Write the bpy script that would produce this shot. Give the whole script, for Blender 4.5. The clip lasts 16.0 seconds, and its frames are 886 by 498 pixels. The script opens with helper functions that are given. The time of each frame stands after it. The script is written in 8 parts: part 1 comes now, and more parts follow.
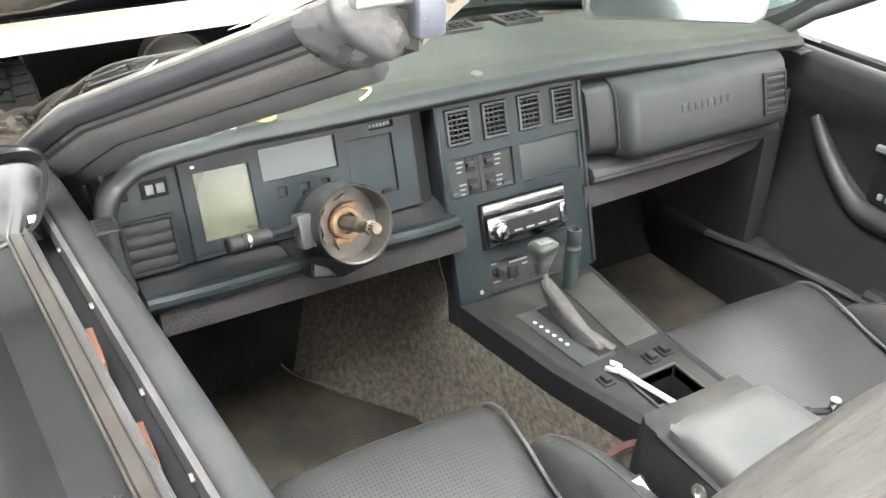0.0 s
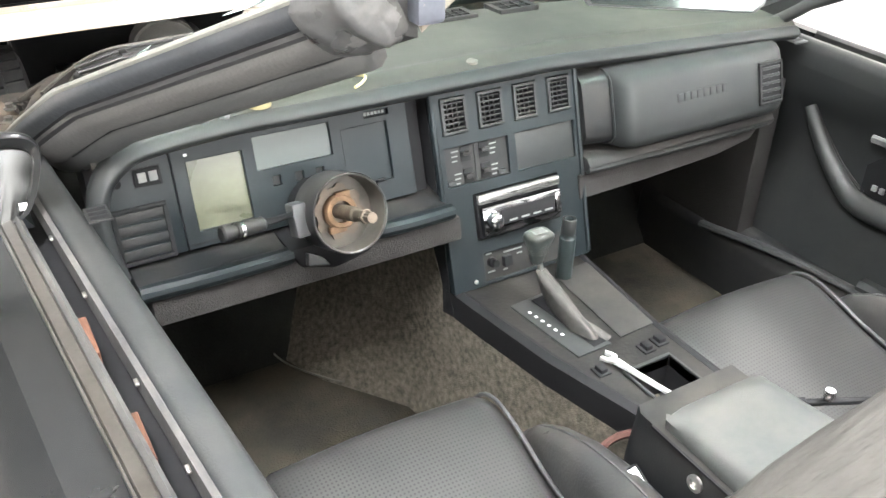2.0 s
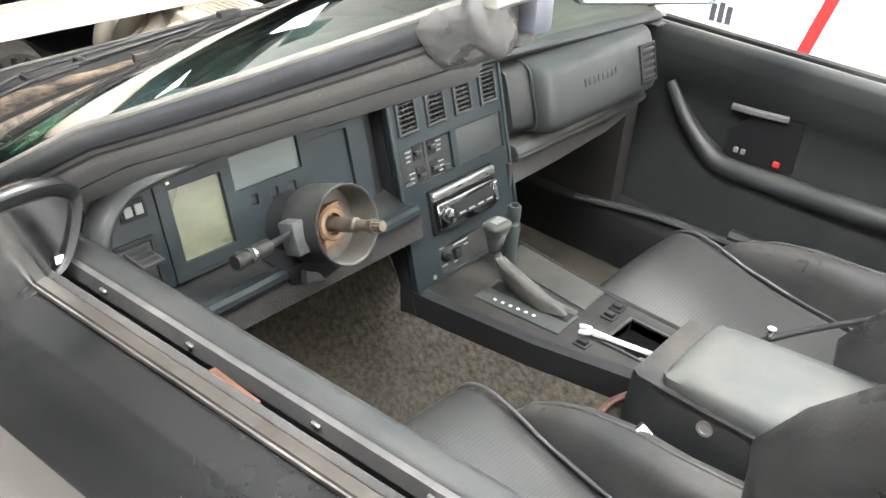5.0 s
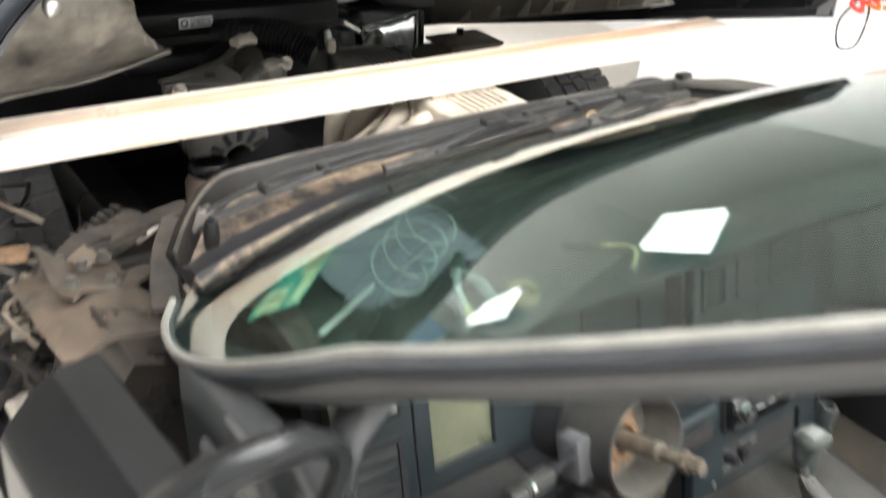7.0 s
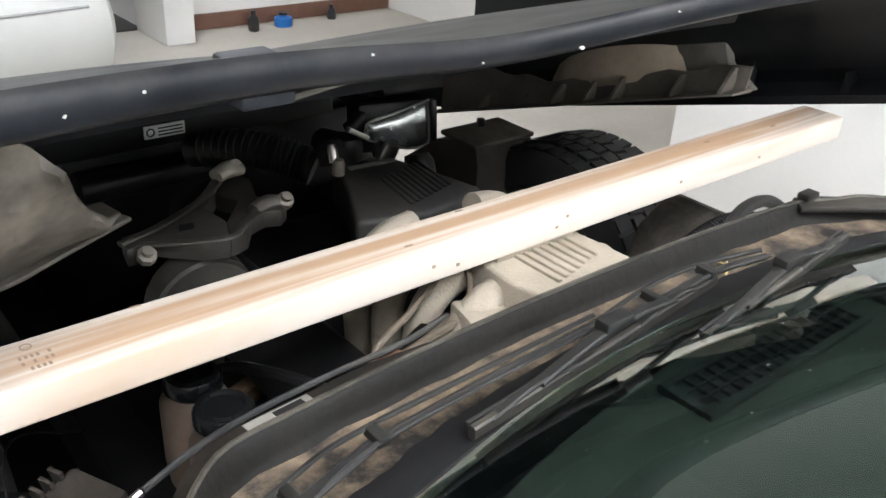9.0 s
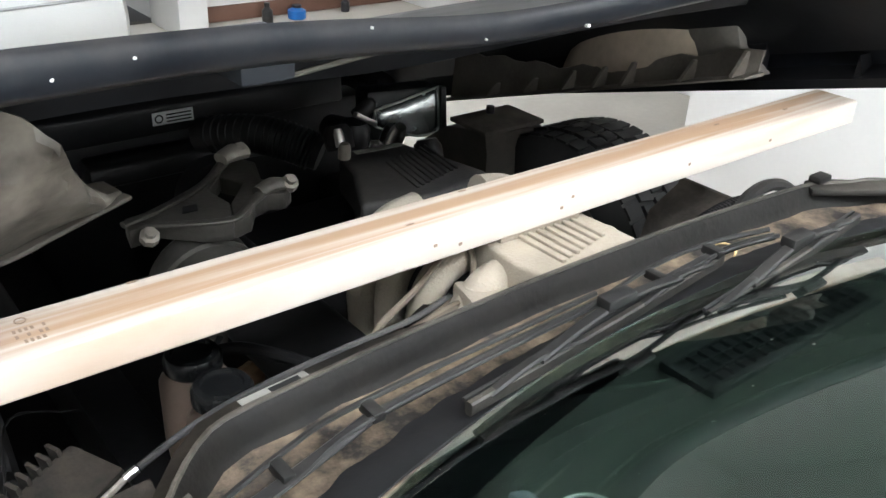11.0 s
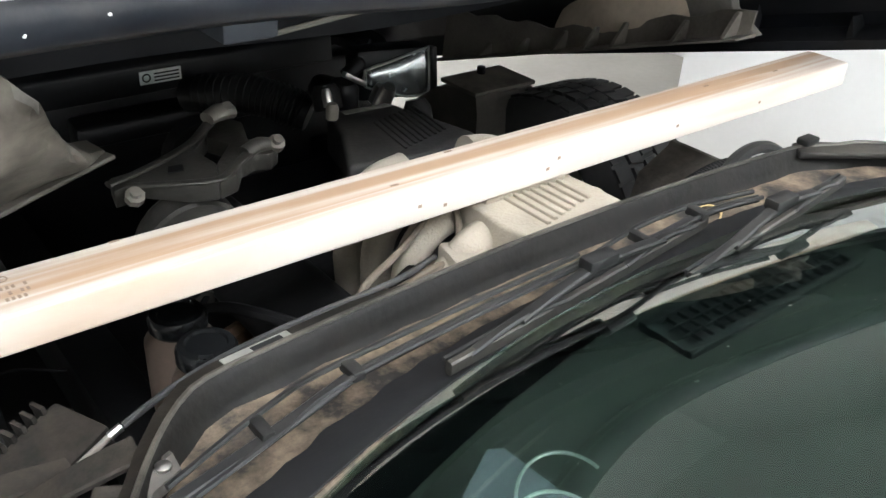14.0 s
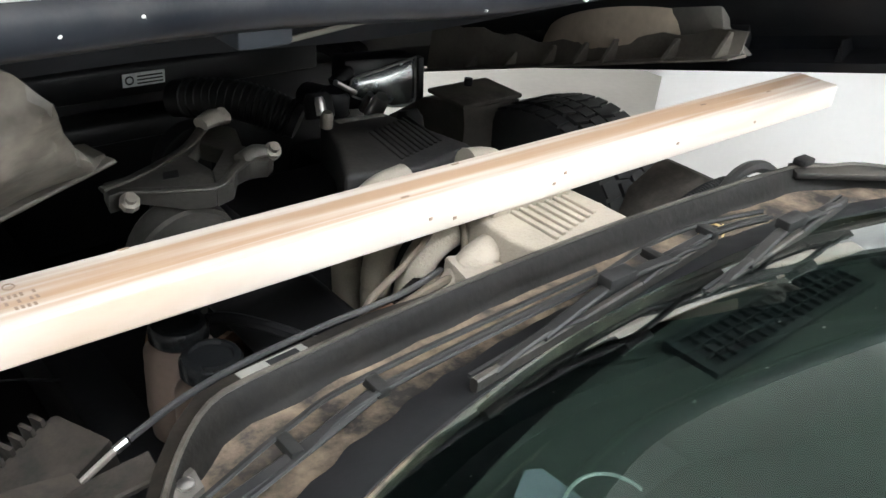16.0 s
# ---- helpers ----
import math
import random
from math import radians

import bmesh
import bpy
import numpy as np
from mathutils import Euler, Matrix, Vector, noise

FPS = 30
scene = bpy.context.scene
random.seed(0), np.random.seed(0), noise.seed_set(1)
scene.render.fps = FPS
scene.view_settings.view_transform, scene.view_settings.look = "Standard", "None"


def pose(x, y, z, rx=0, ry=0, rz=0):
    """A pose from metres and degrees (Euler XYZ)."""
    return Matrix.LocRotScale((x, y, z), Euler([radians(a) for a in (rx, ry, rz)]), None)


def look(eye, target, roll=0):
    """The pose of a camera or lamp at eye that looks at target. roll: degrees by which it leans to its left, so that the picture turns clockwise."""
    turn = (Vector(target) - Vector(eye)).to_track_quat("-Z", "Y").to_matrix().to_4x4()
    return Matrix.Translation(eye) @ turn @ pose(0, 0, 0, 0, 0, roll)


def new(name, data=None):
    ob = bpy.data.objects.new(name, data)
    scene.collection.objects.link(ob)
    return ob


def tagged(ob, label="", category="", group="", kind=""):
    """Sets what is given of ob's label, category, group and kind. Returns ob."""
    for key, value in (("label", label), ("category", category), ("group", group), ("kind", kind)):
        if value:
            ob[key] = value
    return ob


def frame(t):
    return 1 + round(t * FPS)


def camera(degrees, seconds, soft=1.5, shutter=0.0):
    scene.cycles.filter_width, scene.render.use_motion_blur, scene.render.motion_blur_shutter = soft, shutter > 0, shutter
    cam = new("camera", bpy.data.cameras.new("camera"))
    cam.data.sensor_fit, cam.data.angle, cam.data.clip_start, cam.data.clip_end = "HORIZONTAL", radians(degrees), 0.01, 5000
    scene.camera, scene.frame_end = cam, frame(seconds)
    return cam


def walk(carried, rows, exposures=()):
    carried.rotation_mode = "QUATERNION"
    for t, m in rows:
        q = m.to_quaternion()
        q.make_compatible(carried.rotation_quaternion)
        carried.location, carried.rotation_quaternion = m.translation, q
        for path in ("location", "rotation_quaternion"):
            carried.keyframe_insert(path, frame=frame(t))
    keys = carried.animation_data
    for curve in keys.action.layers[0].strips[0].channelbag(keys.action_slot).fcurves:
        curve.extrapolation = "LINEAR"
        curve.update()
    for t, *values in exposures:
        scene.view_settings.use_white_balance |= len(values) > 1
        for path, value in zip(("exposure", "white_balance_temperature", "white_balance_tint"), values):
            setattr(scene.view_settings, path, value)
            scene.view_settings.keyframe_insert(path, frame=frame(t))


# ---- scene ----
cam = camera(53.8, 16.0, shutter=0.5)
PATH = [
    (0, (-0.833, 0.251, 1.390), (0.040, 1.736, 0.374), 0.49),
    (0.5, (-0.834, 0.258, 1.388), (0.043, 1.735, 0.363), 0.85),
    (1, (-0.833, 0.261, 1.384), (0.045, 1.735, 0.356), 1.07),
    (1.5, (-0.830, 0.258, 1.386), (0.045, 1.732, 0.354), 0.86),
    (2, (-0.836, 0.261, 1.386), (0.050, 1.724, 0.349), 1.06),
    (2.5, (-0.866, 0.273, 1.372), (0.015, 1.751, 0.353), 1.86),
    (3, (-0.945, 0.362, 1.380), (0.036, 1.766, 0.347), 3.74),
    (3.5, (-1.112, 0.484, 1.423), (0.040, 1.747, 0.385), 3.83),
    (3.8, (-1.115, 0.482, 1.411), (0.126, 1.632, 0.345), 4.86),
    (4, (-1.113, 0.487, 1.405), (0.190, 1.568, 0.341), 4.84),
    (4.2, (-1.124, 0.489, 1.399), (0.204, 1.552, 0.347), 4.26),
    (6.5, (-1.137, 0.638, 1.398), (0.088, 1.837, 0.368), 5.94),
    (6.6, (-1.121, 0.681, 1.405), (0.043, 1.931, 0.365), 5.33),
    (6.9, (-1.045, 0.825, 1.411), (0.039, 2.156, 0.384), 4.97),
    (7, (-1.019, 0.890, 1.406), (0.076, 2.231, 0.405), 5.73),
    (7.2, (-1.008, 0.957, 1.420), (0.104, 2.313, 0.459), 5.59),
    (7.5, (-0.995, 1.077, 1.433), (0.162, 2.410, 0.492), 4.63),
    (8, (-0.969, 1.213, 1.438), (0.242, 2.493, 0.491), 3.73),
    (8.5, (-0.851, 1.324, 1.402), (0.307, 2.652, 0.455), 3.35),
    (9, (-0.814, 1.374, 1.385), (0.343, 2.722, 0.466), 3.23),
    (9.2, (-0.808, 1.378, 1.369), (0.345, 2.742, 0.469), 3.34),
    (11.3, (-0.795, 1.361, 1.360), (0.329, 2.723, 0.422), 2.98),
    (11.5, (-0.793, 1.359, 1.363), (0.332, 2.714, 0.415), 3.03),
    (12, (-0.793, 1.358, 1.359), (0.332, 2.702, 0.395), 2.99),
    (12.5, (-0.793, 1.357, 1.360), (0.331, 2.698, 0.392), 3.20),
    (13, (-0.794, 1.360, 1.353), (0.332, 2.692, 0.374), 3.46),
    (13.5, (-0.788, 1.355, 1.356), (0.326, 2.684, 0.360), 3.25),
    (14, (-0.788, 1.356, 1.359), (0.325, 2.681, 0.356), 3.37),
    (14.5, (-0.784, 1.359, 1.351), (0.360, 2.661, 0.354), 3.97),
    (15, (-0.777, 1.369, 1.367), (0.377, 2.657, 0.362), 3.48),
    (15.5, (-0.803, 1.387, 1.364), (0.378, 2.666, 0.379), 4.78),
    (16, (-0.828, 1.404, 1.353), (0.362, 2.680, 0.376), 5.92),
]
walk(cam, [(t, look(eye, target, roll)) for t, eye, target, roll in PATH],
     [(0.0, 0.90, 6350, 10), (3.0, 0.86, 6350, 10), (4.2, 0.78, 6350, 10), (6.5, 0.72, 6400, 10), (7.6, -0.05, 6400, 10), (8.0, -0.28, 6350, 10), (8.5, -0.42, 6250, 10), (9.1, -0.32, 6150, 10), (11.4, -0.26, 6050, 8), (16.0, -0.26, 6050, 8)])

# ---- world and light ----
world = bpy.data.worlds.new("sky")
scene.world = world
world.use_nodes = True
wn = world.node_tree
sky = wn.nodes.new("ShaderNodeTexSky")
sky.sky_type, sky.sun_disc = "NISHITA", False
sky.sun_elevation, sky.sun_rotation = radians(42), radians(200)
wn.nodes["Background"].inputs["Strength"].default_value = 0.12
wn.links.new(sky.outputs[0], wn.nodes["Background"].inputs[0])


# Stands in for daylight from behind, through an unseen, assumed door opening.
day = bpy.data.lights.new("rear_daylight", "AREA")
day.shape, day.size, day.size_y, day.energy, day.color = "RECTANGLE", 4.5, 2.35, 620.0, (1.0, 0.985, 0.96)
new("rear_daylight", day).matrix_world = look((-0.85, -4.0, 1.24), (-0.85, 0.0, 1.24))


# ---- materials ----
MATS = {}


def mat(name, colour, rough=0.6, metal=0.0, vary=0.15, scale=8.0, bump=0.1, fine=120.0, dust=0.0,
        dust_colour=(0.33, 0.29, 0.24), coat=0.0, spec=0.3, dust_scale=5.0, stretch=(1, 1, 1), mottle=None, dust_range=(0.40, 0.66)):
    """A painted, moulded or woven surface: broad tone, fine grain, relief and lying dust."""
    if name in MATS:
        return MATS[name]
    m = bpy.data.materials.new(name)
    m.use_nodes = True
    t = m.node_tree
    n, l = t.nodes, t.links
    b = n["Principled BSDF"]
    tc = n.new("ShaderNodeTexCoord")
    mp = n.new("ShaderNodeMapping")
    mp.inputs["Scale"].default_value = stretch
    l.new(tc.outputs["Object"], mp.inputs[0])
    big = n.new("ShaderNodeTexNoise")
    big.inputs["Scale"].default_value, big.inputs["Detail"].default_value = scale, 6
    small = n.new("ShaderNodeTexNoise")
    small.inputs["Scale"].default_value, small.inputs["Detail"].default_value = fine, 3
    l.new(mp.outputs[0], big.inputs["Vector"])
    l.new(mp.outputs[0], small.inputs["Vector"])
    lo = n.new("ShaderNodeMix")
    lo.data_type = "RGBA"
    dark = tuple(c * (1 - vary) for c in colour)
    light = mottle if mottle else tuple(min(1, c * (1 + vary) + 0.01 * vary) for c in colour)
    lo.inputs[6].default_value, lo.inputs[7].default_value = (*dark, 1), (*light, 1)
    mixf = n.new("ShaderNodeMath")
    mixf.operation = "MULTIPLY_ADD"
    l.new(small.outputs[0], mixf.inputs[0])
    mixf.inputs[1].default_value = 0.45
    sub = n.new("ShaderNodeMath")
    sub.operation = "MULTIPLY_ADD"
    l.new(big.outputs[0], sub.inputs[0])
    sub.inputs[1].default_value, sub.inputs[2].default_value = 1.6, -0.52
    l.new(sub.outputs[0], mixf.inputs[2])
    l.new(mixf.outputs[0], lo.inputs[0])
    col = lo.outputs[2]
    if dust > 0:
        geo = n.new("ShaderNodeNewGeometry")
        sep = n.new("ShaderNodeSeparateXYZ")
        l.new(geo.outputs["Normal"], sep.inputs[0])
        dn = n.new("ShaderNodeTexNoise")
        dn.inputs["Scale"].default_value, dn.inputs["Detail"].default_value = dust_scale, 9
        dn.inputs["Roughness"].default_value = 0.68
        l.new(tc.outputs["Object"], dn.inputs["Vector"])
        up = n.new("ShaderNodeMapRange")
        up.inputs[1].default_value, up.inputs[2].default_value = -0.6, 0.9
        l.new(sep.outputs[2], up.inputs[0])
        ramp = n.new("ShaderNodeMapRange")
        ramp.inputs[1].default_value, ramp.inputs[2].default_value = dust_range
        l.new(dn.outputs[0], ramp.inputs[0])
        mul = n.new("ShaderNodeMath")
        mul.operation = "MULTIPLY"
        l.new(up.outputs[0], mul.inputs[0])
        l.new(ramp.outputs[0], mul.inputs[1])
        mul2 = n.new("ShaderNodeMath")
        mul2.operation = "MULTIPLY"
        mul2.inputs[1].default_value = dust
        l.new(mul.outputs[0], mul2.inputs[0])
        dm = n.new("ShaderNodeMix")
        dm.data_type = "RGBA"
        dm.inputs[7].default_value = (*dust_colour, 1)
        l.new(mul2.outputs[0], dm.inputs[0])
        l.new(col, dm.inputs[6])
        col = dm.outputs[2]
    l.new(col, b.inputs["Base Color"])
    rr = n.new("ShaderNodeMapRange")
    rr.inputs[3].default_value, rr.inputs[4].default_value = max(0.02, rough - 0.12), min(1, rough + 0.14)
    l.new(big.outputs[0], rr.inputs[0])
    l.new(rr.outputs[0], b.inputs["Roughness"])
    b.inputs["Metallic"].default_value = metal
    b.inputs["Coat Weight"].default_value = coat
    b.inputs["Coat Roughness"].default_value = 0.08
    b.inputs["Specular IOR Level"].default_value = spec
    if bump > 0:
        bp = n.new("ShaderNodeBump")
        bp.inputs["Strength"].default_value, bp.inputs["Distance"].default_value = min(1, bump), 0.002
        l.new(small.outputs[0], bp.inputs["Height"])
        l.new(bp.outputs[0], b.inputs["Normal"])
    MATS[name] = m
    return m


def glow(name, colour, strength):
    m = bpy.data.materials.new(name)
    m.use_nodes = True
    b = m.node_tree.nodes["Principled BSDF"]
    b.inputs["Base Color"].default_value = (*colour, 1)
    b.inputs["Emission Color"].default_value = (*colour, 1)
    b.inputs["Emission Strength"].default_value = strength
    return m


VINYL = mat("vinyl_charcoal", (0.021, 0.023, 0.0235), 0.42, vary=0.14, scale=6, bump=0.12, fine=420, dust=0.08, dust_colour=(0.26, 0.235, 0.20))
VINYL_BLUE = mat("cluster_plastic", (0.0075, 0.0115, 0.0135), 0.46, vary=0.14, scale=5, bump=0.10, fine=500, dust=0.06, dust_colour=(0.20, 0.19, 0.17))
VINYL_DARK = mat("vinyl_black", (0.010, 0.011, 0.012), 0.45, vary=0.2, scale=9, bump=0.14, fine=380, dust=0.12)
DASHTOP = mat("dash_top_pad", (0.030, 0.031, 0.026), 0.66, vary=0.16, scale=4, bump=0.08, fine=300, dust=0.26, dust_colour=(0.12, 0.118, 0.095))
LEATHER = mat("black_leather", (0.026, 0.026, 0.026), 0.30, vary=0.2, scale=11, bump=0.22, fine=210, dust=0.10, spec=0.5)
# One carpet: shade darkened into floor and toe copies, light into the tunnel copy.
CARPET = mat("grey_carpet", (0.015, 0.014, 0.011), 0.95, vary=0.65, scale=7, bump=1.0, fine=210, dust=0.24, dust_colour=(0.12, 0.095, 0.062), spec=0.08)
TOESHADE = mat("toe_carpet_shaded", (0.008, 0.0085, 0.008), 0.95, vary=0.6, scale=6, bump=1.0, fine=240, dust=0.10, dust_colour=(0.10, 0.085, 0.06), spec=0.08)
LITCARPET = mat("tunnel_carpet_lit", (0.092, 0.082, 0.066), 0.95, vary=0.7, scale=95, bump=1.0, fine=300, dust=0.22, dust_colour=(0.19, 0.160, 0.120), dust_scale=60, spec=0.1)
FELT = mat("trim_felt", (0.036, 0.034, 0.033), 0.95, vary=0.3, scale=14, bump=1.0, fine=420, spec=0.1)
# Near-black base for engine bay parts, with thin dust on top.
DARK = mat("bay_black", (0.005, 0.005, 0.0055), 0.5, vary=0.4, scale=7, bump=0.3, fine=60, dust=0.08, dust_colour=(0.05, 0.045, 0.038))
GLOSS = mat("black_paint", (0.005, 0.0055, 0.006), 0.26, vary=0.4, scale=3, bump=0.02, fine=40, dust=0.05, dust_colour=(0.06, 0.058, 0.055), dust_scale=45.0, coat=0.06, spec=0.22)
HOODPAINT = mat("hood_satin_paint", (0.0065, 0.008, 0.0115), 0.38, vary=0.35, scale=7, bump=0.08, fine=60, dust=0.06, dust_scale=14.0, coat=0.0, spec=0.25)
RUBBER = mat("rubber_seal", (0.030, 0.030, 0.031), 0.55, vary=0.3, scale=9, bump=0.35, fine=90, dust=0.35, dust_colour=(0.20, 0.19, 0.17))
PILLAR = mat("pillar_vinyl", (0.024, 0.0235, 0.023), 0.6, vary=0.3, scale=6, bump=0.25, fine=260, dust=0.12, dust_colour=(0.26, 0.25, 0.24))
DUSTY = mat("dusty_plastic", (0.014, 0.012, 0.010), 0.8, vary=0.5, scale=11, bump=0.9, fine=60, dust=0.22, dust_colour=(0.15, 0.115, 0.085), dust_scale=18)
COWLTAN = mat("dirty_cowl", (0.022, 0.019, 0.017), 0.85, vary=0.6, scale=20, bump=0.8, fine=60, dust=0.7, dust_colour=(0.30, 0.225, 0.155), dust_scale=16)
CAST = mat("cast_aluminium", (0.30, 0.275, 0.24), 0.55, metal=0.35, vary=0.25, scale=12, bump=0.4, fine=160, dust=0.35)
STEEL = mat("steel", (0.55, 0.54, 0.52), 0.32, metal=1.0, vary=0.2, scale=20, bump=0.1, fine=160)
CHROME = mat("chrome", (0.82, 0.82, 0.82), 0.08, metal=1.0, vary=0.05, scale=20, bump=0.0)
RUST = mat("rusty_steel", (0.13, 0.070, 0.036), 0.7, metal=0.35, vary=0.5, scale=60, bump=0.5, fine=140, mottle=(0.32, 0.205, 0.125))
TYRE = mat("tyre_rubber", (0.020, 0.020, 0.020), 0.75, vary=0.2, scale=10, bump=0.2, fine=90, dust=0.25, dust_colour=(0.12, 0.11, 0.10))
WALL = mat("white_wall_paint", (0.80, 0.79, 0.77), 0.85, vary=0.05, scale=2, bump=0.15, fine=60)
GREYWALL = mat("unseen_wall_grey", (0.30, 0.30, 0.295), 0.85, vary=0.1, scale=2, bump=0.15, fine=60)
CONCRETE = mat("garage_floor", (0.50, 0.47, 0.42), 0.8, vary=0.14, scale=1.4, bump=0.2, fine=30, mottle=(0.60, 0.57, 0.52))
WHITEPLASTIC = mat("white_plastic", (0.75, 0.75, 0.74), 0.5, vary=0.06, scale=4, bump=0.03)
INNERHOOD = mat("hood_liner_black", (0.0055, 0.006, 0.0075), 0.4, vary=0.3, scale=6, bump=0.2, fine=50, dust=0.03)
ARCH = mat("wheelhouse_dust", (0.58, 0.48, 0.37), 0.85, vary=0.35, scale=5, bump=0.3, fine=50)

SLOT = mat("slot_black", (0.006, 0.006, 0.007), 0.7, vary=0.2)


# ---- builders ----
def finish(name, bm, material, smooth=35):
    bmesh.ops.recalc_face_normals(bm, faces=bm.faces)
    me = bpy.data.meshes.new(name)
    bm.to_mesh(me)
    bm.free()
    me.materials.append(material)
    me.polygons.foreach_set("use_smooth", [True] * len(me.polygons))
    me.set_sharp_from_angle(angle=radians(smooth))
    return me


def thing(name, at, label, category, group="", kind=""):
    ob = new(name)
    ob.location = at
    ob.empty_display_size = 0.1
    return tagged(ob, label, category, group, kind)


def part(name, bm, material, parent, label="", smooth=35):
    ob = new(name, finish(name, bm, material, smooth))
    ob.parent = parent
    if parent.data is None:
        ob.matrix_parent_inverse = Matrix.Translation(-Vector(parent.location))
    if label:
        ob["label"] = label
    return ob


def solo(name, bm, material, label, category, group="", kind="", smooth=35):
    """A thing of one mesh."""
    return tagged(new(name, finish(name, bm, material, smooth)), label, category, group, kind)


def join(*bms):
    out = bms[0]
    for b in bms[1:]:
        me = bpy.data.meshes.new("tmp")
        b.to_mesh(me)
        b.free()
        out.from_mesh(me)
        bpy.data.meshes.remove(me)
    return out


def soften(bm, r, seg=2, angle=28):
    if r > 0:
        es = [e for e in bm.edges if len(e.link_faces) == 2 and e.calc_face_angle(0) > radians(angle)]
        bmesh.ops.bevel(bm, geom=es, offset=r, segments=seg, profile=0.5, affect="EDGES", clamp_overlap=True)
    return bm


def box(x0, x1, y0, y1, z0, z1, r=0.0, seg=2):
    bm = bmesh.new()
    bmesh.ops.create_cube(bm, size=1)
    for v in bm.verts:
        v.co = Vector(((x0 + x1) / 2 + v.co.x * (x1 - x0), (y0 + y1) / 2 + v.co.y * (y1 - y0), (z0 + z1) / 2 + v.co.z * (z1 - z0)))
    return soften(bm, r, seg)


def turned(bm, m):
    bm.transform(m)
    return bm


def prism(poly, axis, a, b, r=0.0, seg=2):
    """A polygon drawn across an axis, run from a to b along it."""
    def at(p, w):
        return {"x": (w, p[0], p[1]), "y": (p[0], w, p[1]), "z": (p[0], p[1], w)}[axis]
    bm = bmesh.new()
    lo = [bm.verts.new(at(p, a)) for p in poly]
    hi = [bm.verts.new(at(p, b)) for p in poly]
    bm.faces.new(lo)
    bm.faces.new(hi[::-1])
    for i in range(len(poly)):
        j = (i + 1) % len(poly)
        bm.faces.new((lo[j], lo[i], hi[i], hi[j]))
    bmesh.ops.recalc_face_normals(bm, faces=bm.faces)
    return soften(bm, r, seg)


def loft(rings, closed=True, caps=True):
    bm = bmesh.new()
    vs = [[bm.verts.new(p) for p in ring] for ring in rings]
    n = len(rings[0])
    for a, b in zip(vs, vs[1:]):
        for i in range(n if closed else n - 1):
            j = (i + 1) % n
            bm.faces.new((a[i], a[j], b[j], b[i]))
    if caps and closed:
        bm.faces.new(vs[0][::-1])
        bm.faces.new(vs[-1])
    bmesh.ops.recalc_face_normals(bm, faces=bm.faces)
    return bm


def sheet(fn, nu, nv, thick=0.0):
    """A surface fn(u, v) over the unit square, given thickness."""
    bm = bmesh.new()
    g = [[bm.verts.new(fn(i / nu, j / nv)) for j in range(nv + 1)] for i in range(nu + 1)]
    for i in range(nu):
        for j in range(nv):
            bm.faces.new((g[i][j], g[i + 1][j], g[i + 1][j + 1], g[i][j + 1]))
    bmesh.ops.recalc_face_normals(bm, faces=bm.faces)
    if thick:
        bmesh.ops.solidify(bm, geom=bm.faces[:], thickness=thick)
    return bm


def smooth_path(pts, n=8):
    """Points along a Catmull-Rom curve through pts."""
    p = [Vector(q) for q in pts]
    p = [p[0] * 2 - p[1]] + p + [p[-1] * 2 - p[-2]]
    out = []
    for i in range(1, len(p) - 2):
        for k in range(n):
            t = k / n
            a, b, c, d = p[i - 1], p[i], p[i + 1], p[i + 2]
            out.append(0.5 * ((2 * b) + (c - a) * t + (2 * a - 5 * b + 4 * c - d) * t * t + (3 * b - a - 3 * c + d) * t ** 3))
    out.append(p[-2])
    return out


def tube(pts, r, seg=10, n=6, flat=1.0, up=(0, 0, 1)):
    """A bar of round or flattened section along a smooth path; r is one radius or one for each point."""
    line = smooth_path(pts, n) if n > 1 else [Vector(p) for p in pts]
    rings = []
    m = len(line)
    for i, p in enumerate(line):
        d = (line[min(i + 1, m - 1)] - line[max(i - 1, 0)]).normalized()
        s = d.cross(Vector(up))
        s = s.normalized() if s.length > 1e-4 else Vector((1, 0, 0))
        w = s.cross(d)
        if isinstance(r, (int, float)):
            rad = r
        else:
            f = i / (m - 1) * (len(r) - 1)
            k = min(int(f), len(r) - 2)
            rad = r[k] + (r[k + 1] - r[k]) * (f - k)
        rings.append([p + rad * (math.cos(a) * s + flat * math.sin(a) * w) for a in [2 * math.pi * k / seg for k in range(seg)]])
    return loft(rings)


def lathe(profile, seg=32, m=None):
    """A profile of (radius, height) turned about z, then placed by m."""
    rings = [[(max(r, 1e-4) * math.cos(2 * math.pi * k / seg), max(r, 1e-4) * math.sin(2 * math.pi * k / seg), h) for k in range(seg)] for r, h in profile]
    hollow = profile[0][0] > 0.001 and profile[-1][0] > 0.001
    bm = loft(rings + [rings[0]] if hollow else rings, caps=not hollow)
    if hollow:
        bmesh.ops.remove_doubles(bm, verts=bm.verts, dist=1e-6)
        bmesh.ops.recalc_face_normals(bm, faces=bm.faces)
    return turned(bm, m) if m else bm


def along(a, b):
    """The pose at a whose z points to b."""
    d = Vector(b) - Vector(a)
    return Matrix.Translation(a) @ d.to_track_quat("Z", "Y").to_matrix().to_4x4()


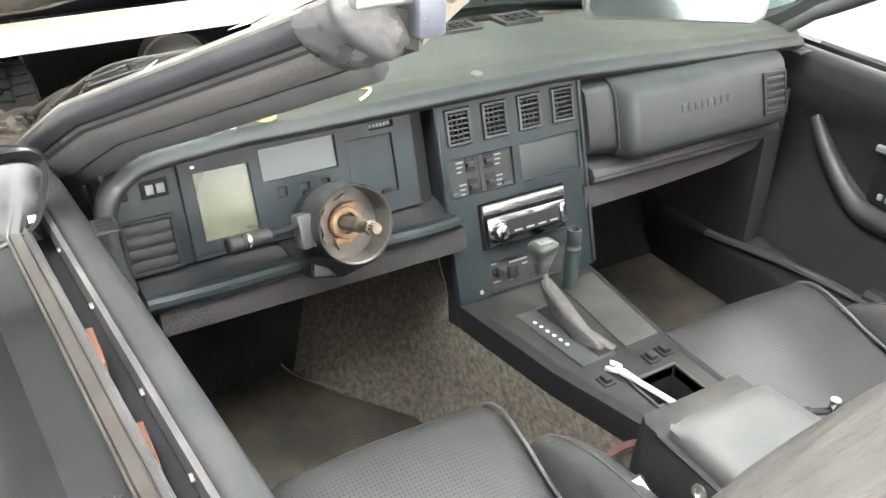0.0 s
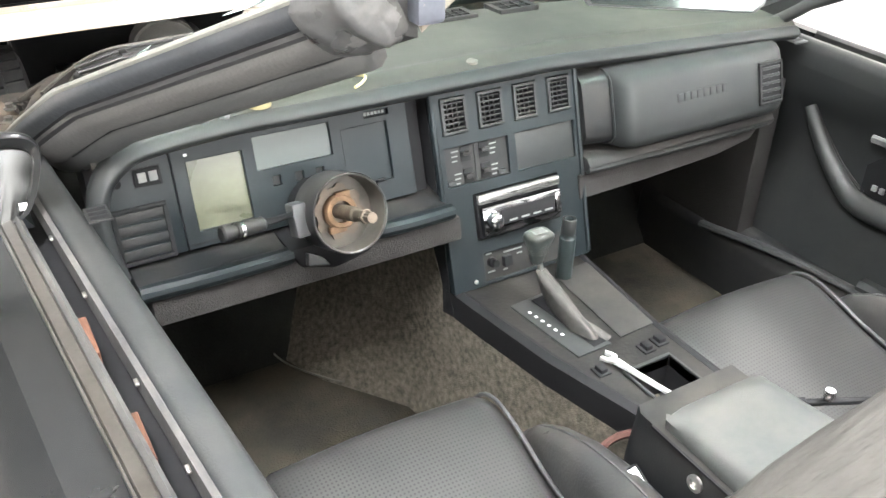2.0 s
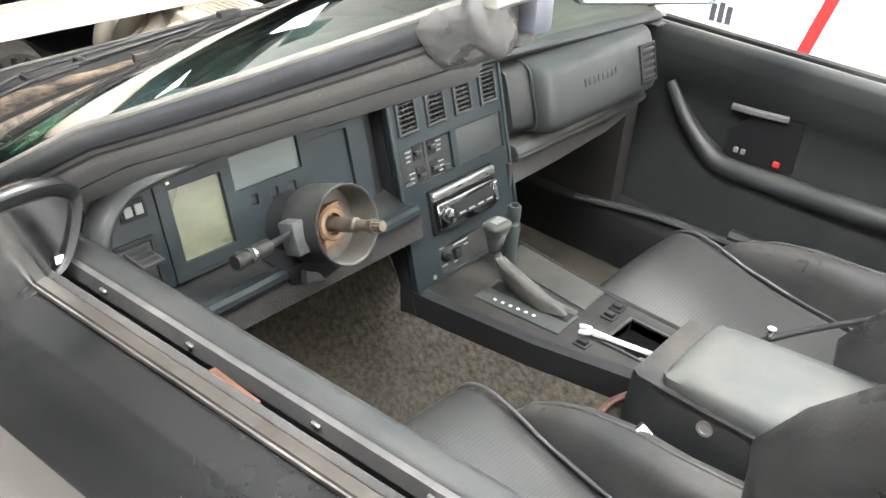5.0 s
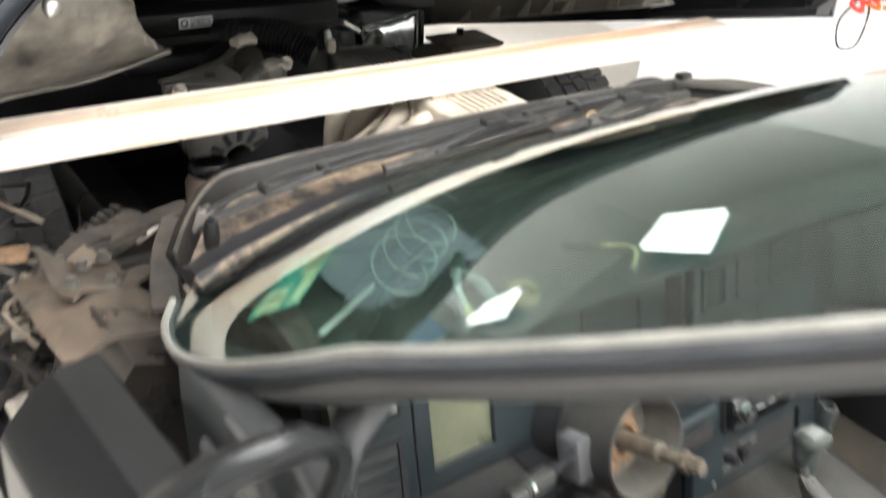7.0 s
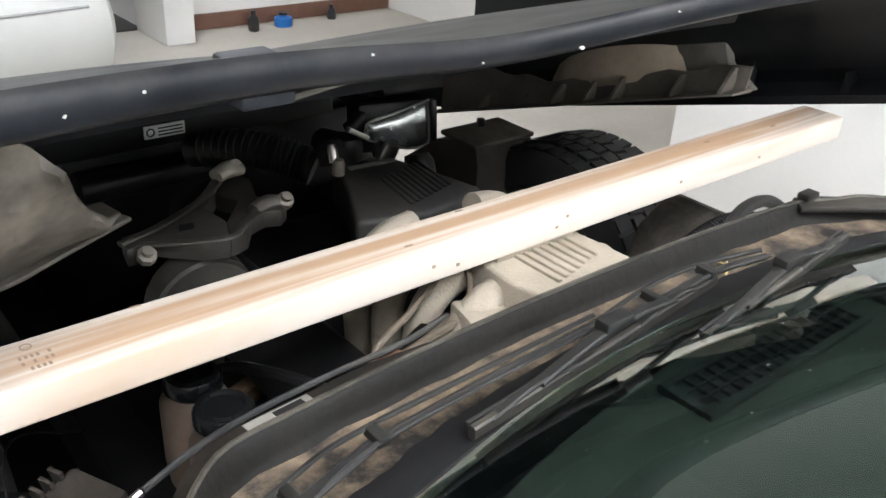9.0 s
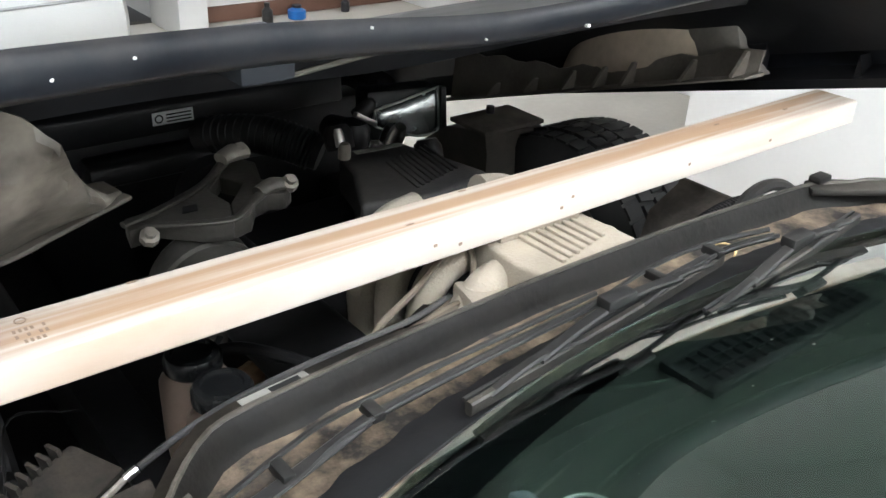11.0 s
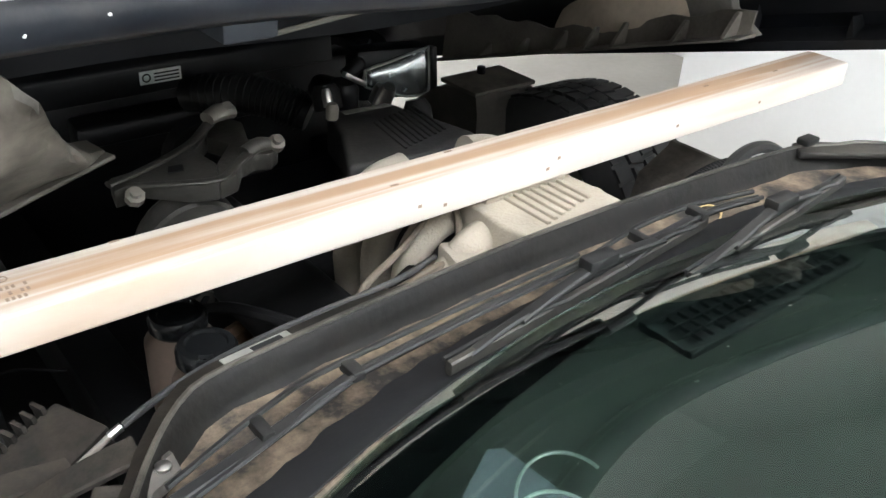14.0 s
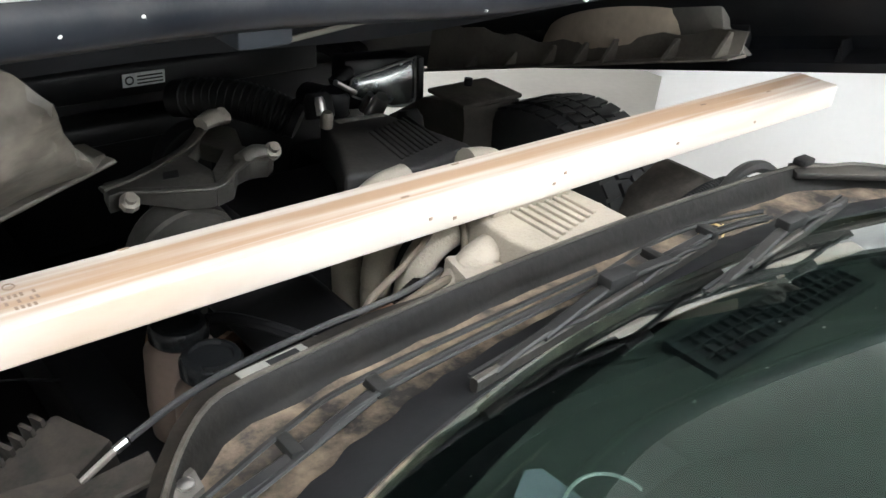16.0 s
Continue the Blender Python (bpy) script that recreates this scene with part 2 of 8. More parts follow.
def strip(pts, width, height, r=0.0, up=(0, 0, 1), n=6):
    """A bar of rectangular section along a smooth path."""
    line = smooth_path(pts, n) if n > 1 else [Vector(p) for p in pts]
    rings = []
    m = len(line)
    for i, p in enumerate(line):
        d = (line[min(i + 1, m - 1)] - line[max(i - 1, 0)]).normalized()
        s = d.cross(Vector(up)).normalized()
        w = s.cross(d)
        q = min(r, width / 2.1, height / 2.1)
        a, b = width / 2, height / 2
        if q:
            c = [(-a, -b + q), (-a + q, -b), (a - q, -b), (a, -b + q), (a, b - q), (a - q, b), (-a + q, b), (-a, b - q)]
        else:
            c = [(-a, -b), (a, -b), (a, b), (-a, b)]
        rings.append([p + s * x + w * y for x, y in c])
    return loft(rings)

# ---- the garage ----
solo("ground", box(-7.0, 7.0, -9.0, 11.0, -0.1, 0.0), CONCRETE, "pale beige garage floor of smooth concrete", "floor", kind="structure")
solo("wall_east", box(1.70, 1.85, -4.2, 3.10, 0.004, 2.9), WALL, "white painted garage wall beside the car", "wall", kind="structure")
solo("wall_return", box(1.85, 3.15, 2.95, 3.10, 0.004, 2.9), WALL, "white wall return behind the car", "wall", kind="structure")
solo("wall_east_recess", box(3.0, 3.15, 3.10, 6.6, 0.004, 2.9), WALL, "white painted wall further along the garage", "wall", kind="structure")
solo("wall_north", box(1.38, 3.15, 6.6, 6.75, 0.004, 2.9), WALL, "cream garage wall beyond the nose of the car", "wall", kind="structure")
solo("wall_north_far", box(-4.6, 1.38, 9.0, 9.15, 0.004, 2.9), WALL, "white far wall seen past the door jamb", "wall", kind="structure")
# Out-of-view wall, its grey chosen to cut bounce and door reflections.
solo("wall_west", box(-4.75, -4.6, -4.2, 9.15, 0.004, 2.9), GREYWALL, "unseen garage wall on the driver's side, grey to cut bounced light", "wall", kind="structure")
gw = join(box(-4.6, -3.2, -4.2, -4.05, 0.004, 2.9), box(1.5, 1.70, -4.2, -4.05, 0.004, 2.9), box(-3.2, 1.5, -4.2, -4.05, 2.45, 2.9))
solo("wall_south", gw, GREYWALL, "unseen garage wall with an assumed wide opening for the daylight lamp", "wall", kind="structure")
solo("ceiling", box(-4.75, 3.15, -4.2, 9.15, 2.9, 3.0), WALL, "white painted garage ceiling", "ceiling", kind="structure")
solo("door_jamb", box(1.20, 1.38, 6.3, 6.75, 0.004, 2.9, 0.004), WHITEPLASTIC, "white painted door jamb", "door jamb", kind="structure")
solo("baseboard", box(1.384, 3.0, 6.575, 6.598, 0.004, 0.10, 0.004), mat("brown_board", (0.16, 0.085, 0.06), 0.6), "dark brown wooden baseboard", "baseboard", kind="structure")

PANEL = glow("lamp_diffuser", (0.99, 0.987, 0.98), 65.0)


def ceiling_light(x, y, sx, sy):
    o = thing("ceiling_light", (x, y, 2.9), "added ceiling light panel out of view, white and rectangular, switched on", "ceiling light", "garage ceiling lights")
    f = join(box(x - sx / 2 - 0.03, x + sx / 2 + 0.03, y - sy / 2 - 0.03, y - sy / 2, 2.83, 2.898), box(x - sx / 2 - 0.03, x + sx / 2 + 0.03, y + sy / 2, y + sy / 2 + 0.03, 2.83, 2.898),
             box(x - sx / 2 - 0.03, x - sx / 2, y - sy / 2, y + sy / 2, 2.83, 2.898), box(x + sx / 2, x + sx / 2 + 0.03, y - sy / 2, y + sy / 2, 2.83, 2.898))
    part("frame", f, WHITEPLASTIC, o)
    part("diffuser", box(x - sx / 2, x + sx / 2, y - sy / 2, y + sy / 2, 2.845, 2.87), PANEL, o, "glowing white diffuser")


ceiling_light(0.75, 0.2, 0.6, 1.2)
ceiling_light(-1.25, 0.4, 0.6, 1.2)
# Unseen extra panel, added to brighten the far wall and the glass reflection.
ceiling_light(0.2, 4.7, 0.6, 0.6)
# ---- things round the car ----
roll = thing("inflatable_roll", (0.2, 5.6, 0.0), "pale grey ribbed inflatable roll lying on the floor", "inflatable")
RG = mat("roll_grey", (0.62, 0.63, 0.62), 0.5, vary=0.05, scale=3, bump=0.03)
rm_ = Matrix.Translation((0.18, 5.75, 0.325)) @ Matrix.Rotation(radians(8), 4, "Z") @ Matrix.Rotation(radians(90), 4, "Y")
part("roll", lathe([(0.0001, -1.4), (0.22, -1.39), (0.31, -1.33), (0.325, -1.2), (0.325, 0.30), (0.31, 0.40), (0.22, 0.46), (0.0001, 0.47)], 40, rm_), RG, roll)
for a in (200, 222, 246):
    q = Vector((0.326 * math.cos(radians(a)), 0.326 * math.sin(radians(a)), 0))
    part("rib", tube([rm_ @ (q + Vector((0, 0, z))) for z in (-1.2, -0.4, 0.30)], 0.008, 6, 3), mat("rib_grey", (0.40, 0.41, 0.41), 0.6), roll, "raised grey rib")
for x, y, h, r, c, lab, cap in ((1.83, 6.42, 0.13, 0.035, (0.03, 0.03, 0.03), "small black bottle on the floor by the wall", (0.02, 0.02, 0.02)), (2.06, 6.45, 0.09, 0.06, (0.03, 0.16, 0.50), "blue plastic bottle lying by the wall", (0.02, 0.02, 0.03)), (2.45, 6.48, 0.10, 0.03, (0.03, 0.03, 0.035), "tiny dark bottle beside the wall", (0.02, 0.02, 0.02))):
    bt = thing("bottle", (x, y, 0), lab, "bottle", "bottles by the wall")
    part("body", lathe([(r * 0.9, 0.001), (r, 0.01), (r, h * 0.62), (r * 0.45, h * 0.78), (r * 0.4, h * 0.82), (0.0001, h * 0.82)], 18, Matrix.Translation((x, y, 0))), mat("bottle_%d" % int(x * 100), c, 0.35), bt)
    part("cap", lathe([(r * 0.5, h * 0.82), (r * 0.5, h), (0.0001, h)], 14, Matrix.Translation((x, y, 0))), mat("bottle_cap_%d" % int(x * 100), cap, 0.4), bt)
solo("floor_mat", box(0.95, 1.22, 6.75, 7.25, 0.001, 0.02, 0.004), mat("mat_dark", (0.06, 0.055, 0.05), 0.9), "folded dark mat on the far floor", "mat")
solo("red_strip", prism([(1.435, 0.25), (1.475, 0.25), (1.275, 1.05), (1.235, 1.05)], "x", 1.690, 1.698), mat("red_paint", (0.62, 0.03, 0.03), 0.4), "red painted strip leaning on the white wall", "strip")
nt = thing("notice", (1.69, 1.67, 0.6), "white notice with dark print fixed to the wall", "notice")
part("sheet", box(1.688, 1.697, 1.60, 1.90, 0.50, 0.72, 0.002), WHITEPLASTIC, nt)
for k in range(3):
    part("print", box(1.6865, 1.6882, 1.635 + 0.028 * k, 1.655 + 0.028 * k, 0.580, 0.640 + 0.008 * (k % 2)), mat("print_dark", (0.05, 0.05, 0.06), 0.6), nt)

# ---- the car: cabin shell ----
car = thing("car", (0, 1.0, 0.0), "black two-seat sports car without roof panel, stripped for repair", "car")
part("floor_pan", box(-0.74, 0.74, -0.5, 1.72, 0.14, 0.20), CARPET, car, "worn grey-brown carpet on the floor, darkened for footwell shade")
part("toe_board", prism([(1.70, 0.14), (1.70, 0.205), (1.92, 0.48), (1.92, 0.70), (1.96, 0.70), (1.96, 0.14)], "x", -0.74, 0.74, 0.01), TOESHADE, car, "dusty carpeted toe board, shade painted dark")


def tunnel_ring(y, w, b, h):
    pts = []
    for k in range(13):
        a = k / 12 * 2 - 1
        s = abs(a) ** 0.55 * (1 if a >= 0 else -1)
        f = min(1.0, (1 - abs(a)) / 0.42)
        pts.append((w * a + (b - w) * a * (1 - f) ** 1.2, y, 0.19 + (h - 0.19) * math.sin(f * math.pi / 2) ** 0.9))
    return pts + [(b, y, 0.15), (-b, y, 0.15)]


part("tunnel", loft([tunnel_ring(-0.5, 0.14, 0.18, 0.42), tunnel_ring(0.6, 0.13, 0.17, 0.42), tunnel_ring(0.95, 0.10, 0.13, 0.422), tunnel_ring(1.2, 0.11, 0.15, 0.46), tunnel_ring(1.38, 0.13, 0.17, 0.48), tunnel_ring(1.50, 0.14, 0.20, 0.55), tunnel_ring(1.94, 0.18, 0.26, 0.62)]), LITCARPET, car, "carpeted transmission tunnel, brown with dust", 60)
tside = []
for y, xr, zt, spread in ((0.88, -0.062, 0.470, 0.08), (0.95, -0.072, 0.476, 0.08), (1.12, -0.113, 0.479, 0.065), (1.28, -0.135, 0.480, 0.05), (1.375, -0.150, 0.482, 0.035), (1.40, -0.154, 0.53, 0.035), (1.44, -0.156, 0.60, 0.04), (1.52, -0.162, 0.61, 0.09), (1.60, -0.170, 0.63, 0.14), (1.75, -0.185, 0.65, 0.19), (1.92, -0.20, 0.66, 0.22)):
    sec = []
    for k in range(13):
        v = k / 12
        sec.append((xr - spread * (0.10 * v + 0.90 * v ** 2.2) + 0.004 * noise.noise(Vector((y * 9, v * 5, 1.0))), y, 0.203 + (zt - 0.203) * (1 - v) ** 1.05 * (1 - 0.12 * math.sin(math.pi * v))))
    tside.append(sec + [(sec[-1][0], y, 0.17), (xr + 0.02, y, 0.17), (xr + 0.02, y, zt)])
part("tunnel_side", loft(tside), LITCARPET, car, "dusty grey-brown carpet on the tunnel side", 60)
part("carpet_seam", tube([(-0.395, 1.80, 0.30), (-0.385, 1.74, 0.235), (-0.36, 1.68, 0.2085), (-0.307, 1.595, 0.2085), (-0.285, 1.57, 0.2085), (-0.263, 1.549, 0.212), (-0.21, 1.48, 0.215), (-0.185, 1.43, 0.22)], 0.0022, 6), mat("seam_grey", (0.10, 0.095, 0.08), 0.9), car, "raised carpet edge seam")
part("carpet_seam", tube([(-0.19, 0.985, 0.36), (-0.150, 0.975, 0.41), (-0.115, 0.972, 0.445), (-0.090, 0.955, 0.472), (-0.066, 0.925, 0.488)], 0.006, 6), mat("brown_edging", (0.085, 0.042, 0.034), 0.8), car, "brown bound carpet edge")
part("firewall", box(-0.74, 0.74, 1.962, 1.985, 0.15, 0.735), DARK, car)
for s in (-1, 1):
    part("sill", prism([(s * 0.66, 0.15), (s * 0.665, 0.34), (s * 0.70, 0.365), (s * 0.80, 0.365), (s * 0.84, 0.15)], "y", -0.3, 1.75, 0.012), VINYL_DARK, car, "black plastic door sill trim")
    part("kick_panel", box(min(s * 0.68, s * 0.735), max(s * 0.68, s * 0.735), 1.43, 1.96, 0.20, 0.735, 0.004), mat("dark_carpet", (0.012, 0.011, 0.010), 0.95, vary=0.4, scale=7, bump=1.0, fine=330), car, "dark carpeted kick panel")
part("sill_rail", tube([(0.655, 1.52, 0.352), (0.68, 1.30, 0.372), (0.70, 1.05, 0.375), (0.715, 0.80, 0.375)], 0.012, 8, flat=0.7), VINYL, car, "grey sill rail")
part("sill_grip", strip([(0.715, 1.12, 0.385), (0.725, 0.95, 0.39), (0.735, 0.72, 0.39)], 0.05, 0.03, 0.01), VINYL, car, "padded grey sill grip")

# ---- dashboard ----
dash = thing("dashboard", (0, 1.45, 0.6), "dark blue-grey moulded dashboard with a dusty top pad", "dashboard")
LEAN = 0.29
NW = Vector((0, -1, LEAN)).normalized()
PANEL_C, STACK_C = 1.218, 1.193


def onface(bm, c):
    """Moves a mesh drawn as (x, depth towards the cabin, height) onto the leaning dash face."""
    for v in bm.verts:
        x, w, z = v.co
        v.co = Vector((x, c + LEAN * z, z)) + NW * w
    bmesh.ops.recalc_face_normals(bm, faces=bm.faces)
    return bm


def fbox(x0, x1, z0, z1, w0, w1, c, r=0.0, seg=2):
    return onface(box(x0, x1, w0, w1, z0, z1, r, seg), c)


def panel(x0, x1, z0, z1, holes, w0, w1, c, r=0.0015):
    """A plate with rectangular openings through it."""
    xs = sorted({x0, x1, *[h[0] for h in holes], *[h[1] for h in holes]})
    zs = sorted({z0, z1, *[h[2] for h in holes], *[h[3] for h in holes]})
    bm = bmesh.new()
    vs = {}

    def v(i, j, k):
        if (i, j, k) not in vs:
            vs[i, j, k] = bm.verts.new((xs[i], (w0, w1)[k], zs[j]))
        return vs[i, j, k]

    def solid(i, j):
        if not (0 <= i < len(xs) - 1 and 0 <= j < len(zs) - 1):
            return False
        mx, mz = (xs[i] + xs[i + 1]) / 2, (zs[j] + zs[j + 1]) / 2
        return not any(h[0] < mx < h[1] and h[2] < mz < h[3] for h in holes)
    for i in range(len(xs) - 1):
        for j in range(len(zs) - 1):
            if solid(i, j):
                for k in (0, 1):
                    bm.faces.new((v(i, j, k), v(i + 1, j, k), v(i + 1, j + 1, k), v(i, j + 1, k)))
                if not solid(i - 1, j):
                    bm.faces.new((v(i, j, 0), v(i, j + 1, 0), v(i, j + 1, 1), v(i, j, 1)))
                if not solid(i + 1, j):
                    bm.faces.new((v(i + 1, j, 0), v(i + 1, j + 1, 0), v(i + 1, j + 1, 1), v(i + 1, j, 1)))
                if not solid(i, j - 1):
                    bm.faces.new((v(i, j, 0), v(i + 1, j, 0), v(i + 1, j, 1), v(i, j, 1)))
                if not solid(i, j + 1):
                    bm.faces.new((v(i, j + 1, 0), v(i + 1, j + 1, 0), v(i + 1, j + 1, 1), v(i, j + 1, 1)))
    bmesh.ops.recalc_face_normals(bm, faces=bm.faces)
    return onface(soften(bm, r, 1, 60), c)


def under_glass(x, y):
    """The height just below the windscreen over (x, y)."""
    a = abs(x) / 0.722
    return 0.854 - 0.024 * a ** 2.4 + (0.41 - 0.05 * a ** 4) * (1.860 - 0.125 * a ** 2.4 - y) - 0.016


def dash_top(u, v):
    x = -0.692 + 1.384 * u
    r = max(0.0, (x - 0.10) / 0.59)
    front = 1.428 - 0.030 * r
    back = 1.80 - 0.15 * abs(x / 0.70) ** 2.2
    y = front + (back - front) * v
    z = 0.892 - 0.012 * v - 0.022 * r * (1 - 0.6 * v) - 0.03 * max(0, 1 - v / 0.09) ** 2 - 0.030 * max(0, (-x - 0.60) / 0.09) ** 1.1 * max(0.0, 1 - v * 2.2) + 0.006 * math.exp(-((v - 0.13) / 0.05) ** 2)
    return (x, y, min(z, under_glass(x, y)))


part("top_pad", sheet(dash_top, 80, 36, 0.022), DASHTOP, dash, "dusty olive-grey dash top pad", 50)
wrap = [(-0.688, 1.400, 0.690), (-0.698, 1.400, 0.745), (-0.700, 1.402, 0.795), (-0.690, 1.408, 0.832), (-0.664, 1.418, 0.856), (-0.620, 1.430, 0.868)]
brow_line = wrap + [(x, y + 0.016, z + 0.009) for x, y, z in [dash_top(u / 14, 0) for u in range(2, 15)]]
part("brow", strip(brow_line, 0.026, 0.048, 0.011, up=(0, 1, 0)), VINYL, dash, "rolled front edge of the dash pad", 60)
# grilles moulded into the top pad near the glass


def top_grille(x0, x1, y0, y1, z, nx, ny):
    g = thing("defroster_grille", ((x0 + x1) / 2, (y0 + y1) / 2, z), "black slotted defroster grille let into the dash pad", "air vent", "defroster grilles")
    part("well", box(x0, x1, y0, y1, z - 0.002, z + 0.0015), SLOT, g)
    part("frame", join(box(x0 - 0.012, x1 + 0.012, y0 - 0.010, y0, z - 0.004, z + 0.007, 0.002), box(x0 - 0.012, x1 + 0.012, y1, y1 + 0.010, z - 0.004, z + 0.007, 0.002),
                       box(x0 - 0.012, x0, y0, y1, z - 0.004, z + 0.006), box(x1, x1 + 0.012, y0, y1, z - 0.004, z + 0.006)), VINYL_DARK, g)
    for k in range(1, nx):
        x = x0 + (x1 - x0) * k / nx
        part("slat", box(x - 0.0009, x + 0.0009, y0, y1, z, z + 0.006), VINYL_DARK, g)
    for k in range(1, ny):
        y = y0 + (y1 - y0) * k / ny
        part("bar", box(x0, x1, y - 0.001, y + 0.001, z + 0.001, z + 0.0055), VINYL_DARK, g)


top_grille(-0.185, 0.095, 1.708, 1.752, 0.8825, 16, 3)
top_grille(0.17, 0.24, 1.705, 1.750, 0.8825, 3, 2)

# instrument panel
HOLES = [(-0.560, -0.474, 0.718, 0.821), (-0.455, -0.328, 0.786, 0.836), (-0.309, -0.227, 0.727, 0.820),
         (-0.434, -0.420, 0.758, 0.773), (-0.396, -0.382, 0.757, 0.772), (-0.361, -0.347, 0.756, 0.771), (-0.265, -0.221, 0.8305, 0.8395)]
part("instrument_panel", panel(-0.581, -0.188, 0.694, 0.860, HOLES, -0.014, 0.0, PANEL_C), VINYL_BLUE, dash, "blue-black plastic instrument panel with dead displays")
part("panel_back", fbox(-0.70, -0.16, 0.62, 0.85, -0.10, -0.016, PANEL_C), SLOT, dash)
side = [(-0.684, 0.694), (-0.692, 0.775), (-0.689, 0.800), (-0.675, 0.824), (-0.656, 0.837), (-0.637, 0.846), (-0.600, 0.856), (-0.583, 0.859), (-0.583, 0.694)]
part("side_panel", onface(prism(side, "y", -0.014, 0.001, 0.0025), PANEL_C), VINYL_BLUE, dash, "blue-black end panel with air vent")
LCD = mat("lcd_glass", (0.060, 0.064, 0.042), 0.28, vary=0.25, scale=14, bump=0.0, spec=0.7, mottle=(0.105, 0.106, 0.070))
LCD2 = mat("lcd_dark_glass", (0.045, 0.055, 0.052), 0.45, vary=0.12, scale=6, bump=0.0, spec=0.7)
part("speed_display", fbox(-0.562, -0.472, 0.716, 0.823, -0.0135, -0.0075, PANEL_C), LCD, dash, "pale yellow-green dead display glass")
part("centre_display", fbox(-0.457, -0.326, 0.784, 0.838, -0.0135, -0.0065, PANEL_C), LCD2, dash, "dark grey display glass")
part("blank_cover", fbox(-0.311, -0.225, 0.725, 0.822, -0.0135, -0.007, PANEL_C), VINYL_BLUE, dash, "blank blue-black cover plate")
BAR = mat("print_grey", (0.20, 0.205, 0.20), 0.6, vary=0.05, bump=0)
part("odometer", fbox(-0.267, -0.219, 0.829, 0.841, -0.0135, -0.008, PANEL_C), SLOT, dash)
part("odometer_digits", join(*[fbox(-0.262 + 0.0066 * k, -0.2575 + 0.0066 * k, 0.8325, 0.8375, -0.008, -0.0074, PANEL_C) for k in range(6)]), BAR, dash, "small white counter drums")
for k, (x, z) in enumerate(((-0.427, 0.7655), (-0.389, 0.7645), (-0.354, 0.7635))):
    part("button", fbox(x - 0.0065, x + 0.0065, z - 0.007, z + 0.007, -0.013, -0.004, PANEL_C, 0.0015), VINYL_DARK, dash)
part("reset_button", onface(box(-0.2585, -0.2445, -0.002, 0.004, 0.728, 0.732, 0.001), PANEL_C), SLOT, dash)
part("indicator", onface(box(-0.5615, -0.5555, -0.001, 0.002, 0.829, 0.833, 0.001), PANEL_C), WHITEPLASTIC, dash)
part("trim_line", join(fbox(-0.5825, -0.5815, 0.70, 0.856, -0.001, 0.0012, PANEL_C), fbox(-0.5815, -0.47, 0.7005, 0.7015, -0.001, 0.0012, PANEL_C)), SLOT, dash)
# left switch pod
part("headlamp_switch", join(fbox(-0.637, -0.600, 0.801, 0.825, 0.0, 0.0035, PANEL_C, 0.001), fbox(-0.639, -0.598, 0.799, 0.827, -0.002, 0.0015, PANEL_C)), SLOT, dash, "black rocker switch bezel")
part("rocker", fbox(-0.632, -0.620, 0.806, 0.820, 0.003, 0.006, PANEL_C, 0.001), BAR, dash)
part("rocker", fbox(-0.616, -0.604, 0.806, 0.820, 0.003, 0.006, PANEL_C, 0.001), BAR, dash)
part("dimmer_knob", onface(turned(lathe([(0.0065, 0), (0.0065, 0.006), (0.005, 0.008), (0.0001, 0.008)], 14), pose(-0.663, 0, 0.811, -90)), PANEL_C), SLOT, dash)


def dash_vent(name, x0, x1, z0, z1, c, rows, cols, w=0.004):
    v = part(name, join(fbox(x0, x1, z1 - 0.005, z1, -0.02, w, c, 0.001), fbox(x0, x1, z0, z0 + 0.005, -0.02, w, c, 0.001), fbox(x0, x0 + 0.005, z0 + 0.005, z1 - 0.005, -0.02, w, c), fbox(x1 - 0.005, x1, z0 + 0.005, z1 - 0.005, -0.02, w, c)), VINYL, dash, "air vent with a grey frame")
    part("well", fbox(x0 + 0.004, x1 - 0.004, z0 + 0.004, z1 - 0.004, -0.020, -0.016, c), SLOT, v)
    for k in range(rows):
        z = z0 + 0.005 + (z1 - z0 - 0.010) * (k + 0.5) / rows
        part("louvre", fbox(x0 + 0.004, x1 - 0.004, z - 0.0011, z + 0.0011, -0.012, 0.001, c), VINYL_DARK, v)
    for k in range(1, cols):
        x = x0 + 0.005 + (x1 - x0 - 0.010) * k / cols
        part("fin", fbox(x - 0.0009, x + 0.0009, z0 + 0.004, z1 - 0.004, -0.014, -0.003, c), VINYL_DARK, v)
    return v


v = part("side_vent", join(fbox(-0.680, -0.600, 0.769, 0.775, -0.01, 0.005, PANEL_C, 0.001), fbox(-0.680, -0.600, 0.693, 0.699, -0.01, 0.005, PANEL_C, 0.001), fbox(-0.680, -0.674, 0.699, 0.769, -0.01, 0.005, PANEL_C), fbox(-0.606, -0.600, 0.699, 0.769, -0.01, 0.005, PANEL_C)), SLOT, dash, "black square air vent with broad slats")
for k in range(4):
    z = 0.699 + 0.0175 * (k + 0.5)
    part("slat", turned(fbox(-0.674, -0.606, z - 0.0068, z + 0.0068, 0.0, 0.003, PANEL_C, 0.001), Matrix.Identity(4)), VINYL_DARK, v, "dusty black slat")

